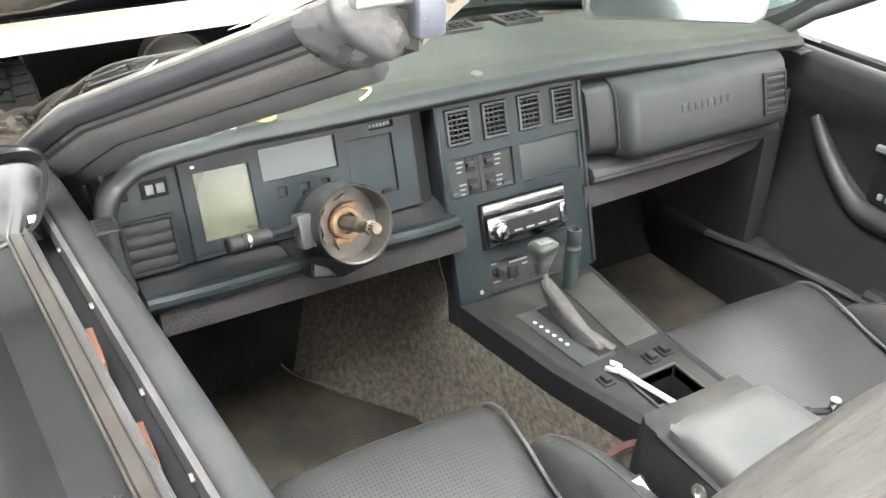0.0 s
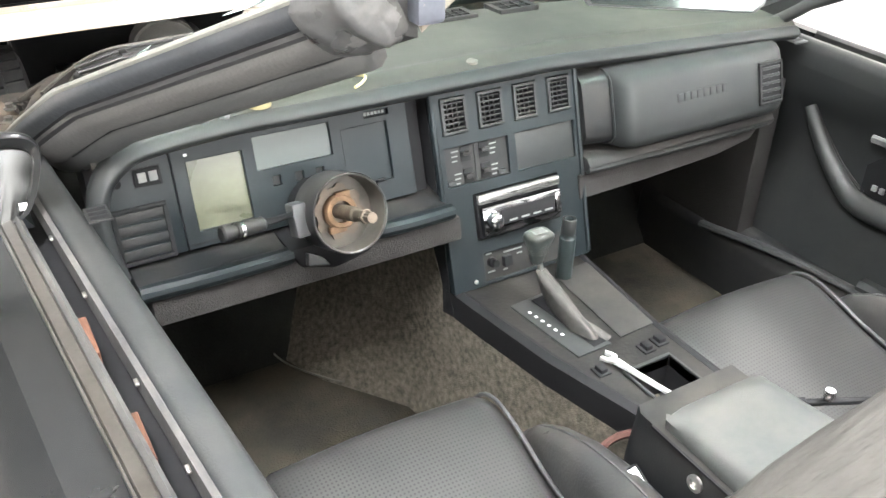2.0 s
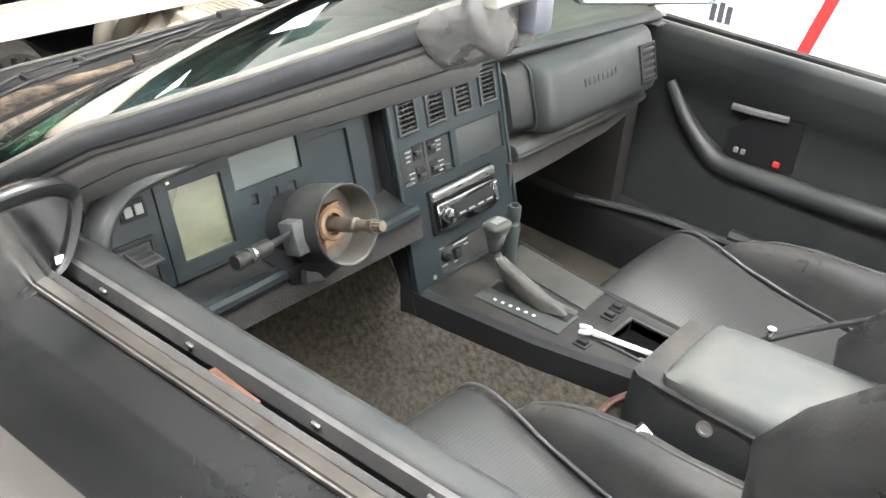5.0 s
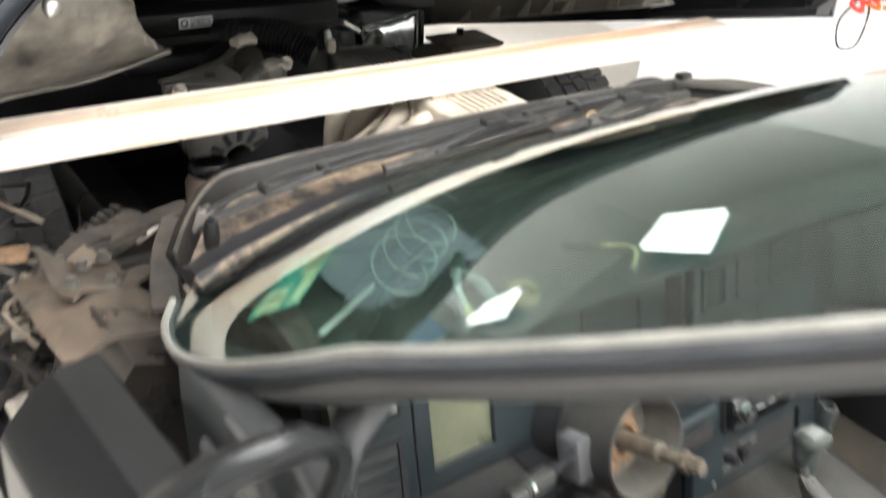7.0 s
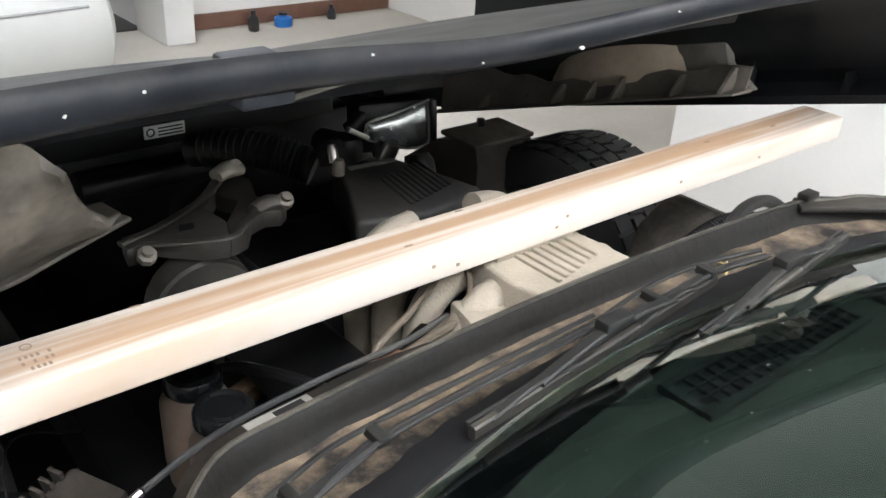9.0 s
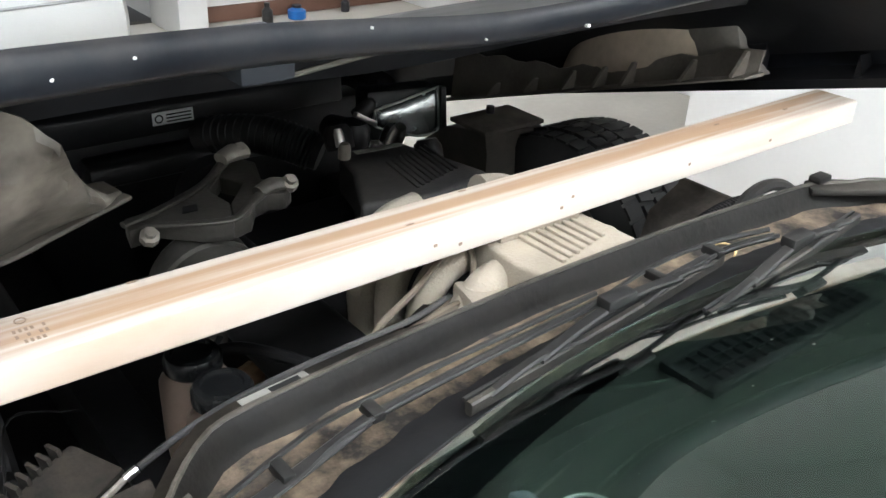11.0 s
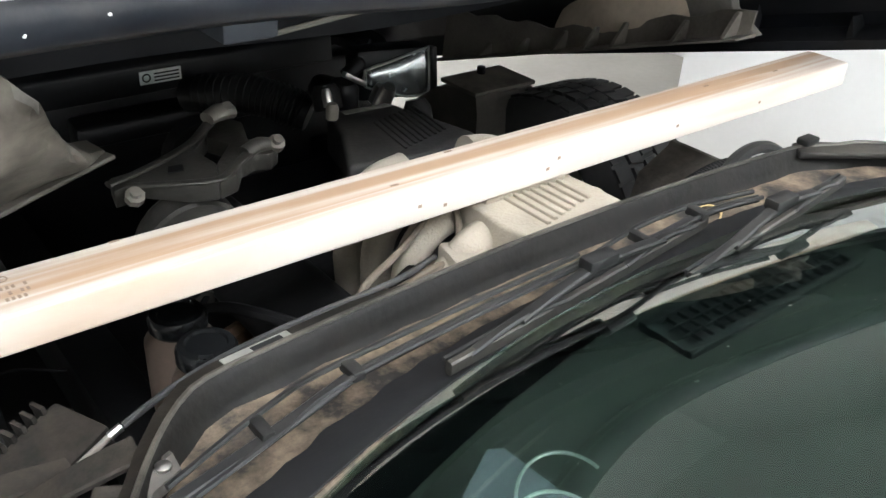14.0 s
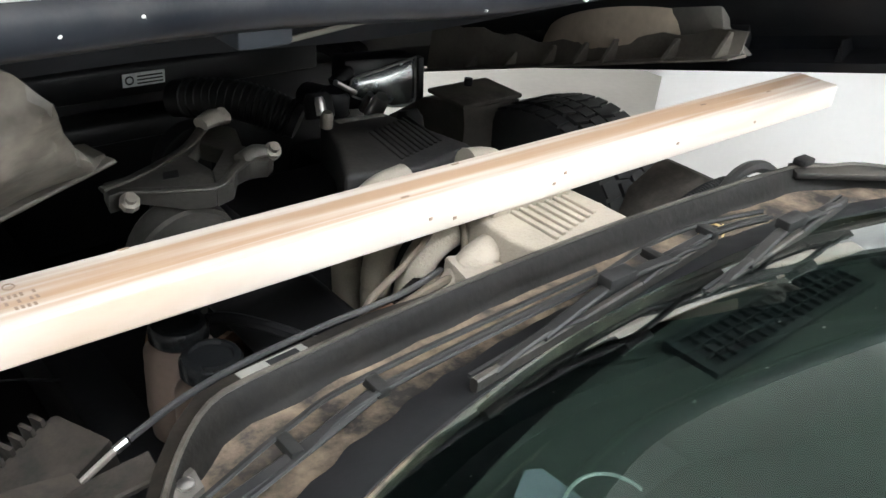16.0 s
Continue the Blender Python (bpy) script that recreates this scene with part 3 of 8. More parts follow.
# centre stack
SH = [(-0.138, -0.087, 0.785, 0.846), (-0.065, -0.013, 0.785, 0.846), (0.009, 0.059, 0.785, 0.846), (0.082, 0.132, 0.785, 0.846),
      (-0.139, -0.010, 0.699, 0.764), (0.006, 0.135, 0.699, 0.764), (-0.094, 0.089, 0.598, 0.679), (-0.087, 0.100, 0.520, 0.572)]
part("centre_panel", panel(-0.154, 0.147, 0.515, 0.856, SH, -0.014, 0.0, STACK_C), VINYL_BLUE, dash, "dark blue-grey centre stack fascia")
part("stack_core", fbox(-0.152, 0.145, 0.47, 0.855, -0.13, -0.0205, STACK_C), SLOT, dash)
part("stack_edge", tube([Vector((-0.153, STACK_C + LEAN * z, z)) for z in (0.66, 0.75, 0.854)], 0.005, 8), VINYL_BLUE, dash)
part("stack_edge", tube([Vector((0.146, STACK_C + LEAN * z, z)) for z in (0.52, 0.70, 0.854)], 0.005, 8), VINYL_BLUE, dash)
for x0, x1 in ((-0.137, -0.088), (-0.064, -0.014), (0.010, 0.058), (0.083, 0.131)):
    dash_vent("centre_vent", x0, x1, 0.786, 0.845, STACK_C, 6, 4)
cl = part("climate_panel", fbox(-0.141, -0.008, 0.697, 0.766, -0.013, -0.006, STACK_C), VINYL_DARK, dash, "black climate control panel with four sliders")
for x, z in ((-0.096, 0.750), (-0.058, 0.750), (-0.094, 0.712), (-0.058, 0.714)):
    part("slider_slot", fbox(x - 0.0095, x + 0.0095, z - 0.013, z + 0.013, -0.007, -0.0045, STACK_C), SLOT, cl)
    part("slider", fbox(x - 0.009, x + 0.007, z - 0.003, z + 0.0035, -0.006, 0.003, STACK_C, 0.001), VINYL_DARK, cl)
    for k in range(3):
        s = -1 if x < -0.08 else 1
        part("legend", fbox(x + s * 0.020 - 0.0075, x + s * 0.020 + 0.0065 - 0.002 * k, z + 0.006 - 0.008 * k - 0.0012, z + 0.006 - 0.008 * k + 0.0012, -0.0062, -0.0054, STACK_C), BAR, cl)
part("legend", fbox(-0.0785, -0.0765, 0.700, 0.762, -0.0062, -0.004, STACK_C), VINYL, cl)
for x, z in ((-0.131, 0.705), (-0.028, 0.706)):
    part("button", fbox(x - 0.008, x + 0.008, z - 0.004, z + 0.004, -0.007, 0.001, STACK_C, 0.0015), VINYL, cl)
part("blank_plate", fbox(0.004, 0.137, 0.697, 0.766, -0.013, -0.005, STACK_C, 0.002), VINYL, dash, "blank grey-black plate")
lo = part("lower_panel", fbox(-0.089, 0.102, 0.518, 0.574, -0.013, -0.007, STACK_C), VINYL_DARK, dash, "black lower switch panel")
part("knob", onface(turned(lathe([(0.009, 0), (0.009, 0.006), (0.007, 0.008), (0.0065, 0.018), (0.0001, 0.018)], 16), pose(-0.068, -0.007, 0.552, -90)), STACK_C), SLOT, lo)
part("slider", fbox(-0.045, -0.028, 0.538, 0.556, -0.008, 0.003, STACK_C, 0.001), SLOT, lo)
for x0, x1, z in ((-0.040, 0.0, 0.561), (-0.012, 0.0, 0.552), (-0.078, -0.066, 0.566), (-0.078, -0.062, 0.533), (-0.045, -0.035, 0.530)):
    part("legend", fbox(x0, x1, z, z + 0.0028, -0.0072, -0.0062, STACK_C), BAR, lo)
part("screw", onface(turned(lathe([(0.004, 0), (0.004, 0.002), (0.0001, 0.003)], 12), pose(-0.108, 0, 0.527, -90)), STACK_C), STEEL, dash)

# radio
radio = thing("car_radio", (0, 1.38, 0.62), "chrome-faced car radio with dark display, tilted in its slot", "radio")
BRUSH = mat("brushed_silver", (0.30, 0.295, 0.285), 0.28, metal=0.9, vary=0.15, scale=30, stretch=(1, 30, 30), bump=0.05)
part("body", fbox(-0.091, 0.086, 0.600, 0.677, -0.02, 0.004, STACK_C, 0.002), SLOT, radio)
part("top_band", fbox(-0.091, 0.086, 0.660, 0.677, 0.003, 0.012, STACK_C, 0.004), BRUSH, radio, "silver upper band")
part("face", onface(prism([(-0.088, 0.604), (-0.088, 0.655), (0.083, 0.655), (0.083, 0.612), (0.060, 0.604)], "y", 0.004, 0.016, 0.004), STACK_C), mat("smoked_chrome", (0.22, 0.22, 0.225), 0.14, metal=1.0, vary=0.1, scale=30, bump=0.0), radio, "smoked chrome face plate")
part("display", fbox(-0.050, 0.066, 0.618, 0.645, 0.015, 0.0175, STACK_C, 0.001), SLOT, radio, "dark display window")
part("volume_knob", onface(turned(lathe([(0.015, 0), (0.015, 0.008), (0.012, 0.016), (0.004, 0.018), (0.0001, 0.018)], 24), pose(-0.066, 0.014, 0.630, -90)), STACK_C), CHROME, radio)
part("side_key", fbox(0.068, 0.079, 0.614, 0.650, 0.015, 0.020, STACK_C, 0.002), CHROME, radio)
for k in range(4):
    part("legend", fbox(-0.035 + 0.026 * k, -0.018 + 0.026 * k, 0.622, 0.625, 0.0175, 0.0182, STACK_C), BAR, radio)

# knee shelf and the felt-faced trim below it
for x0, x1 in ((-0.672, -0.442), (-0.292, -0.152)):
    part("knee_shelf", prism([(1.357, 0.662), (1.352, 0.672), (1.360, 0.688), (1.372, 0.686), (1.376, 0.680), (1.45, 0.690), (1.45, 0.655)], "x", x0, x1, 0.002), VINYL_DARK, dash, "black knee shelf")
    part("shelf_edge", tube([(x0, 1.362, 0.676), ((x0 + x1) / 2, 1.358, 0.676), (x1, 1.362, 0.676)], 0.0125, 10), VINYL_BLUE, dash, "blue-grey rounded shelf edge")
part("column_cover", prism([(-0.45, 0.690), (-0.43, 0.650), (-0.37, 0.634), (-0.31, 0.648), (-0.285, 0.690)], "y", 1.352, 1.46, 0.008), SLOT, dash, "black cover under the steering column")
part("lower_trim", prism([(1.352, 0.619), (1.360, 0.662), (1.44, 0.662), (1.46, 0.64), (1.40, 0.612)], "x", -0.66, -0.135, 0.006), FELT, dash, "grey felt lower trim")
# Near-black block put in for the shade below the dash.
part("under_dash_shade", box(-0.70, 0.70, 1.46, 1.94, 0.60, 0.70), SLOT, dash)

# passenger side
back_ = [(1.46, 0.848), (1.46, 0.706)]
front_ = [(1.400, 0.706), (1.365, 0.7065), (1.349, 0.711), (1.340, 0.720), (1.3375, 0.734), (1.345, 0.762), (1.355, 0.795), (1.3635, 0.822), (1.369, 0.834), (1.381, 0.843), (1.400, 0.848)]
PAD_C = 1.1235


def pad_ring(x, d, f):
    """One section of the pad, its front set back by d and its height drawn in by f."""
    return [(x, min(1.455, y + d), 0.777 + (z - 0.777) * f) for y, z in front_] + [(x, y, 0.777 + (z - 0.777) * f) for y, z in back_]


part("passenger_pad", loft([pad_ring(x, d, f) for x, d, f in ((0.204, 0.040, 0.94), (0.206, 0.031, 0.955), (0.212, 0.019, 0.975), (0.221, 0.008, 0.99), (0.234, 0.002, 1.0), (0.26, 0.0, 1.0), (0.40, 0.0, 1.0), (0.590, 0.0, 1.0), (0.610, 0.003, 1.0), (0.621, 0.010, 0.98), (0.626, 0.024, 0.95))]), VINYL, dash, "padded grey passenger dash section with raised lettering", 60)
part("pad_surround", loft([pad_ring(0.149, 0.052, 0.93), pad_ring(0.180, 0.046, 0.94), pad_ring(0.204, 0.041, 0.94)]), VINYL_DARK, dash, "recessed dark end of the passenger pad", 40)
part("pad_seam", tube([(0.2045, y + 0.036, 0.777 + (z - 0.777) * 0.955) for y, z in front_], 0.0024, 6), VINYL, dash, "raised piping round the pad")
for k in range(8):
    x = 0.330 + 0.0165 * k
    part("raised_letter", fbox(x, x + 0.0135, 0.783, 0.798, -0.001, 0.0009, PAD_C, 0.0004), VINYL, dash)
pv_ = part("passenger_vent", join(fbox(0.545, 0.608, 0.815, 0.820, -0.002, 0.004, PAD_C, 0.001), fbox(0.545, 0.608, 0.739, 0.744, -0.002, 0.004, PAD_C, 0.001), fbox(0.545, 0.550, 0.744, 0.815, -0.002, 0.004, PAD_C), fbox(0.603, 0.608, 0.744, 0.815, -0.002, 0.004, PAD_C)), VINYL_DARK, dash, "square air vent in the passenger pad")
part("well", fbox(0.549, 0.604, 0.743, 0.816, -0.002, 0.0014, PAD_C), SLOT, pv_)
for k in range(5):
    z = 0.7505 + 0.0142 * k
    part("slat", fbox(0.551, 0.602, z - 0.0028, z + 0.0028, 0.001, 0.0042, PAD_C, 0.001), VINYL, pv_)
part("glovebox_shelf", prism([(1.372, 0.668), (1.366, 0.682), (1.378, 0.696), (1.46, 0.712), (1.46, 0.668)], "x", 0.148, 0.640, 0.004), VINYL_DARK, dash, "black lower passenger shelf")
part("shelf_lip", tube([(0.148, 1.374, 0.676), (0.40, 1.372, 0.674), (0.62, 1.376, 0.675)], 0.008, 8), VINYL, dash)
part("passenger_lower_trim", loft([[(x, y0, 0.664), (x, y0 - 0.006, 0.664 - h), (x, y0 + 0.07, 0.650 - h), (x, y0 + 0.09, 0.664)] for x, y0, h in ((0.135, 1.378, 0.044), (0.30, 1.380, 0.042), (0.50, 1.386, 0.036), (0.60, 1.395, 0.026), (0.64, 1.41, 0.012))]), FELT, dash, "light grey felt strip under the passenger shelf")

# ---- steering column ----
AX = Vector((0.03, -0.935, 0.35)).normalized()
RC = Vector((-0.366, 1.302, 0.757))
col = thing("steering_column", tuple(RC + Vector((0, 0.1, -0.08))), "bare steering column with the wheel removed, rusty splined shaft in a black bowl", "steering column")
cm = along(tuple(RC), tuple(RC + AX))
part("bowl_liner", lathe([(0.0572, -0.002), (0.0578, -0.002), (0.0572, -0.052), (0.02, -0.052), (0.02, -0.0515), (0.0566, -0.0515)], 40, cm), mat("bowl_grey", (0.10, 0.092, 0.08), 0.5, metal=0.3, vary=0.3, scale=30), col, "bare grey inside of the bowl")
part("bowl", lathe([(0.0578, 0.0), (0.0600, 0.001), (0.0615, -0.001), (0.0615, -0.075), (0.056, -0.085), (0.045, -0.09), (0.02, -0.09), (0.02, -0.053), (0.0574, -0.053)], 40, cm), mat("column_black", (0.016, 0.016, 0.017), 0.35, vary=0.2, scale=12, bump=0.05, dust=0.15), col, "black plastic bowl")
part("tube", lathe([(0.045, -0.085), (0.052, -0.10), (0.050, -0.20), (0.04, -0.205)], 28, cm), SLOT, col)
lp = []
for k in range(48):
    r = 0.043 if (k // 3) % 2 else 0.0375
    a = 2 * math.pi * k / 48
    lp.append((r * math.cos(a), r * math.sin(a)))
part("lock_plate", turned(prism(lp, "z", -0.050, -0.045), cm), mat("lock_plate", (0.12, 0.10, 0.08), 0.5, metal=0.7, vary=0.4, scale=40), col, "notched steel lock plate")
part("hub_ring", lathe([(0.017, -0.045), (0.027, -0.045), (0.027, -0.036), (0.024, -0.032), (0.017, -0.032)], 28, cm), RUST, col, "rust-coloured cancelling cam")
part("cam_block", turned(box(-0.004, 0.020, 0.018, 0.030, -0.045, -0.034, 0.002), cm), RUST, col)
part("cam_block", turned(box(-0.024, 0.004, -0.031, -0.019, -0.045, -0.034, 0.002), cm), RUST, col)
part("shaft", lathe([(0.0115, -0.045), (0.0115, 0.018), (0.0085, 0.022), (0.0085, 0.048), (0.0075, 0.050), (0.0075, 0.054), (0.0001, 0.054)], 20, cm), mat("shaft_steel", (0.14, 0.115, 0.09), 0.5, metal=0.7, vary=0.5, scale=50, bump=0.4), col, "rust-stained steel steering shaft")
nut = [(0.0115 * math.cos(k * math.pi / 3), 0.0115 * math.sin(k * math.pi / 3)) for k in range(6)]
part("nut", turned(prism(nut, "z", 0.046, 0.056, 0.001), cm), MATS["shaft_steel"], col)
part("spline", turned(prism([((0.0085 if k % 2 else 0.007) * math.cos(k * math.pi / 10), (0.0085 if k % 2 else 0.007) * math.sin(k * math.pi / 10)) for k in range(20)], "z", 0.056, 0.072, 0.0), cm), MATS["shaft_steel"], col)
part("hazard_tab", turned(box(-0.078, -0.055, -0.022, 0.030, -0.062, -0.028, 0.004), cm), mat("column_grey", (0.06, 0.06, 0.062), 0.4), col)
part("tab_lower", turned(prism([(-0.062, -0.050), (-0.040, -0.062), (-0.030, -0.078), (-0.066, -0.070)], "z", -0.060, -0.045, 0.002), cm), VINYL, col)
st = part("stalk", tube([RC + Vector((-0.05, 0.045, 0.0)), RC + Vector((-0.10, 0.03, 0.004)), RC + Vector((-0.135, 0.022, 0.007))], [0.004, 0.005, 0.007], 10), SLOT, col, "black turn-signal stalk")
part("stalk_grip", lathe([(0.007, 0), (0.011, 0.004), (0.0115, 0.045), (0.0095, 0.047), (0.0095, 0.052), (0.0125, 0.053), (0.0125, 0.066), (0.010, 0.069), (0.0001, 0.069)], 20, along(tuple(RC + Vector((-0.125, 0.024, 0.006))), tuple(RC + Vector((-0.30, -0.005, 0.02))))), VINYL_DARK, st, "ribbed black grip")
part("stalk_ring", lathe([(0.0125, 0), (0.0125, 0.005), (0.0105, 0.006), (0.0105, 0.0)], 20, along(tuple(RC + Vector((-0.160, 0.018, 0.009))), tuple(RC + Vector((-0.30, -0.005, 0.02))))), CHROME, st)

# ---- centre console ----
console = thing("centre_console", (0, 1.1, 0.5), "black plastic centre console with open bin and padded lid", "console")
part("deck", prism([(-0.147, 1.372), (-0.112, 1.12), (-0.067, 0.935), (-0.058, 0.905), (-0.034, 0.905), (-0.034, 1.032), (0.064, 1.032), (0.064, 0.905), (0.103, 0.905), (0.106, 1.11), (0.137, 1.372)], "z", 0.487, 0.512, 0.003), mat("deck_black", (0.008, 0.008, 0.008), 0.5, vary=0.4, scale=14, bump=0.3, fine=150, dust=0.07, spec=0.2), console, "scuffed black console deck")
part("side_rail", loft([[(x - 0.006, y, 0.470), (x - 0.007, y, 0.508), (x + 0.004, y, 0.5165), (x + 0.012, y, 0.514), (x + 0.012, y, 0.400)] for x, y in ((-0.147, 1.374), (-0.112, 1.12), (-0.067, 0.935), (-0.060, 0.90))]), SLOT, console, "black edge rail")
part("side_rail", loft([[(x + 0.006, y, 0.400), (x + 0.006, y, 0.510), (x - 0.004, y, 0.515), (x - 0.010, y, 0.513), (x - 0.010, y, 0.400)] for x, y in ((0.137, 1.374), (0.106, 1.11), (0.103, 0.90))]), SLOT, console, "black edge rail")
part("bin", join(box(-0.036, 0.066, 0.90, 1.034, 0.425, 0.432), box(-0.037, -0.034, 0.90, 1.034, 0.432, 0.508), box(0.064, 0.067, 0.90, 1.034, 0.432, 0.508), box(-0.034, 0.064, 1.032, 1.035, 0.432, 0.508)), SLOT, console, "deep black storage bin")
part("bin_lip", join(strip([(-0.032, 0.91, 0.5135), (-0.032, 0.97, 0.5135), (-0.032, 1.03, 0.5135)], 0.005, 0.005, 0.001), strip([(0.062, 0.91, 0.5135), (0.062, 0.97, 0.5135), (0.062, 1.03, 0.5135)], 0.005, 0.005, 0.001), box(-0.034, 0.064, 1.028, 1.034, 0.511, 0.516, 0.001)), VINYL, console)
part("cover_plate", prism([(0.040, 1.310), (0.122, 1.318), (0.098, 1.108), (0.022, 1.104)], "z", 0.511, 0.5155, 0.0025), VINYL_DARK, console, "black ashtray cover")
part("shift_plate", prism([(-0.088, 1.268), (-0.012, 1.274), (-0.002, 1.098), (-0.072, 1.096)], "z", 0.511, 0.516, 0.002), VINYL, console, "grey selector plate")
part("shift_slot", prism([(-0.046, 1.262), (-0.018, 1.265), (-0.008, 1.106), (-0.034, 1.104)], "z", 0.5155, 0.517, 0.0), SLOT, console)
for k in range(6):
    part("selector_mark", box(-0.0725 + 0.0022 * k, -0.0675 + 0.0022 * k, 1.231 - 0.0155 * k, 1.2365 - 0.0155 * k, 0.5158, 0.5168), WHITEPLASTIC, console)
for x, y in ((-0.062, 1.052), (0.040, 1.062), (0.072, 1.066)):
    sw = part("window_switch", join(box(x - 0.012, x + 0.012, y - 0.013, y + 0.013, 0.511, 0.516, 0.002), box(x - 0.007, x + 0.007, y - 0.009, y + 0.009, 0.514, 0.523, 0.002)), SLOT, console, "black window switch")
part("armrest_lid", loft([[(-0.084 - k, y, 0.535), (-0.086 - k, y, 0.552), (-0.075 - k, y, h - 0.006), (-0.055 - k, y, h), (0.075 + k, y, h), (0.098 + k, y, h - 0.006), (0.108 + k, y, 0.552), (0.106 + k, y, 0.535)]
                          for y, h, k in ((0.898, 0.550, -0.01), (0.888, 0.562, 0.0), (0.86, 0.568, 0.0), (0.70, 0.578, 0.008), (0.50, 0.590, 0.016), (0.20, 0.600, 0.02))]), mat("lid_vinyl", (0.048, 0.052, 0.051), 0.45, vary=0.1, scale=6, bump=0.15, fine=380, dust=0.12), console, "padded grey-green vinyl lid", 50)
part("box_side", loft([[(-0.100, y, 0.20), (-0.104 - k, y, 0.45), (-0.092 - k, y, 0.534), (0.108, y, 0.534), (0.115, y, 0.20)] for y, k in ((0.945, -0.01), (0.93, 0.0), (0.70, 0.006), (0.2, 0.012))]), VINYL_DARK, console, "black console box with bolt")
part("lid_gap", strip([(-0.0975, 0.90, 0.536), (-0.102, 0.70, 0.536), (-0.108, 0.40, 0.536)], 0.004, 0.004), SLOT, console)
part("bolt", lathe([(0.013, 0), (0.013, 0.004), (0.008, 0.0045), (0.008, 0.001), (0.0001, 0.001)], 18, along((-0.1005, 0.806, 0.510), (-0.2, 0.806, 0.515))), STEEL, console, "recessed steel bolt")

# gear selector
gear = thing("gear_selector", (-0.03, 1.2, 0.51), "worn black gear selector with a torn grey boot", "gear lever")
BOOT = mat("boot_rubber", (0.0300, 0.0285, 0.0260), 0.6, vary=0.4, scale=20, bump=0.6, fine=90, dust=0.25, dust_colour=(0.20, 0.19, 0.17))
rows = []
for i, (cx, cy, w, l, z) in enumerate(((-0.024, 1.172, 0.017, 0.062, 0.516), (-0.025, 1.182, 0.016, 0.060, 0.524), (-0.027, 1.198, 0.016, 0.050, 0.534), (-0.028, 1.216, 0.0155, 0.040, 0.545), (-0.029, 1.234, 0.015, 0.029, 0.556), (-0.030, 1.250, 0.013, 0.019, 0.566), (-0.030, 1.261, 0.010, 0.011, 0.574), (-0.030, 1.263, 0.0065, 0.007, 0.577))):
    rows.append([(cx + w * math.cos(a) * (1 + 0.10 * math.sin(4 * a + 1.3 * i)), cy + l * math.sin(a), z - 0.10 * l * math.sin(a) + 0.0015 * math.sin(7 * a + i)) for a in [2 * math.pi * q / 26 for q in range(26)]])
part("boot", loft(rows), BOOT, gear, "creased grey rubber boot", 70)
part("tear", lathe([(0.0055, 0.0), (0.0045, 0.0015), (0.0001, 0.0012)], 7, Matrix.Translation((-0.033, 1.160, 0.5275)) @ Matrix.Rotation(radians(-38), 4, "Y")), SLOT, gear, "dark tear in the boot")
part("torn_flap", loft([[(-0.033 + 0.026 * t, 1.156 - 0.046 * t, 0.534 - 0.014 * t), (-0.016 + 0.018 * t, 1.150 - 0.044 * t, 0.535 - 0.015 * t), (-0.008 + 0.016 * t, 1.150 - 0.040 * t, 0.528 - 0.009 * t), (-0.030 + 0.024 * t, 1.150 - 0.046 * t, 0.521 - 0.003 * t)] for t in (0, 0.3, 0.65, 1)]), BOOT, gear, "torn strip of the boot", 60)
part("stem", tube([(-0.030, 1.262, 0.570), (-0.0315, 1.266, 0.586)], 0.0055, 10, 2), STEEL, gear)
KNOB = mat("knob_black", (0.024, 0.031, 0.031), 0.38, vary=0.3, scale=30, bump=0.3, dust=0.2)
rows = []
for r, z, q in ((0.0075, 0.584, 1.0), (0.012, 0.588, 1.0), (0.0145, 0.600, 0.9), (0.0185, 0.618, 0.75), (0.0225, 0.630, 0.65), (0.0245, 0.637, 0.6), (0.0240, 0.643, 0.6), (0.0195, 0.6475, 0.6), (0.0005, 0.648, 0.6)):
    rows.append([(-0.034 + r * math.copysign(abs(math.cos(a)) ** q, math.cos(a)), 1.272 + 0.88 * r * math.copysign(abs(math.sin(a)) ** q, math.sin(a)), z - 0.10 * r * math.sin(a)) for a in [2 * math.pi * k / 28 for k in range(28)]])
part("knob", loft(rows), KNOB, gear, "tapered black knob with squared top", 50)
part("knob_cap", turned(box(-0.013, 0.013, -0.009, 0.009, 0.0, 0.003, 0.0015), Matrix.Translation((-0.034, 1.272, 0.6465)) @ Matrix.Rotation(radians(-6), 4, "X")), mat("cap_silver", (0.30, 0.30, 0.29), 0.4, metal=0.6, vary=0.4, scale=60), gear, "worn silver cap")
for k in range(5):
    part("knob_rib", tube([(-0.034 + (0.0165 + 0.0012 * k) * math.cos(a), 1.272 + 0.88 * (0.0165 + 0.0012 * k) * math.sin(a), 0.609 + 0.0048 * k) for a in [2 * math.pi * q / 16 for q in range(17)]], 0.0010, 5, 2), KNOB, gear)

# socket standing beside it
sk = thing("socket_extension", (0.054, 1.30, 0.512), "black tubular socket standing upright on the console", "tool")
part("tube", lathe([(0.0145, 0.5125), (0.0150, 0.57), (0.0150, 0.598), (0.0135, 0.600), (0.0125, 0.604), (0.0125, 0.634), (0.0085, 0.635), (0.0085, 0.620), (0.0001, 0.620)], 24, Matrix.Translation((0.054, 1.300, 0)) @ Matrix.Identity(4)), mat("tool_black", (0.025, 0.033, 0.033), 0.35, vary=0.2), sk)
part("end", lathe([(0.0128, 0.606), (0.0135, 0.607), (0.0135, 0.633), (0.012, 0.636), (0.0088, 0.636), (0.0088, 0.6335), (0.0126, 0.633)], 24, Matrix.Translation((0.054, 1.300, 0))), VINYL, sk, "paler hollow end")

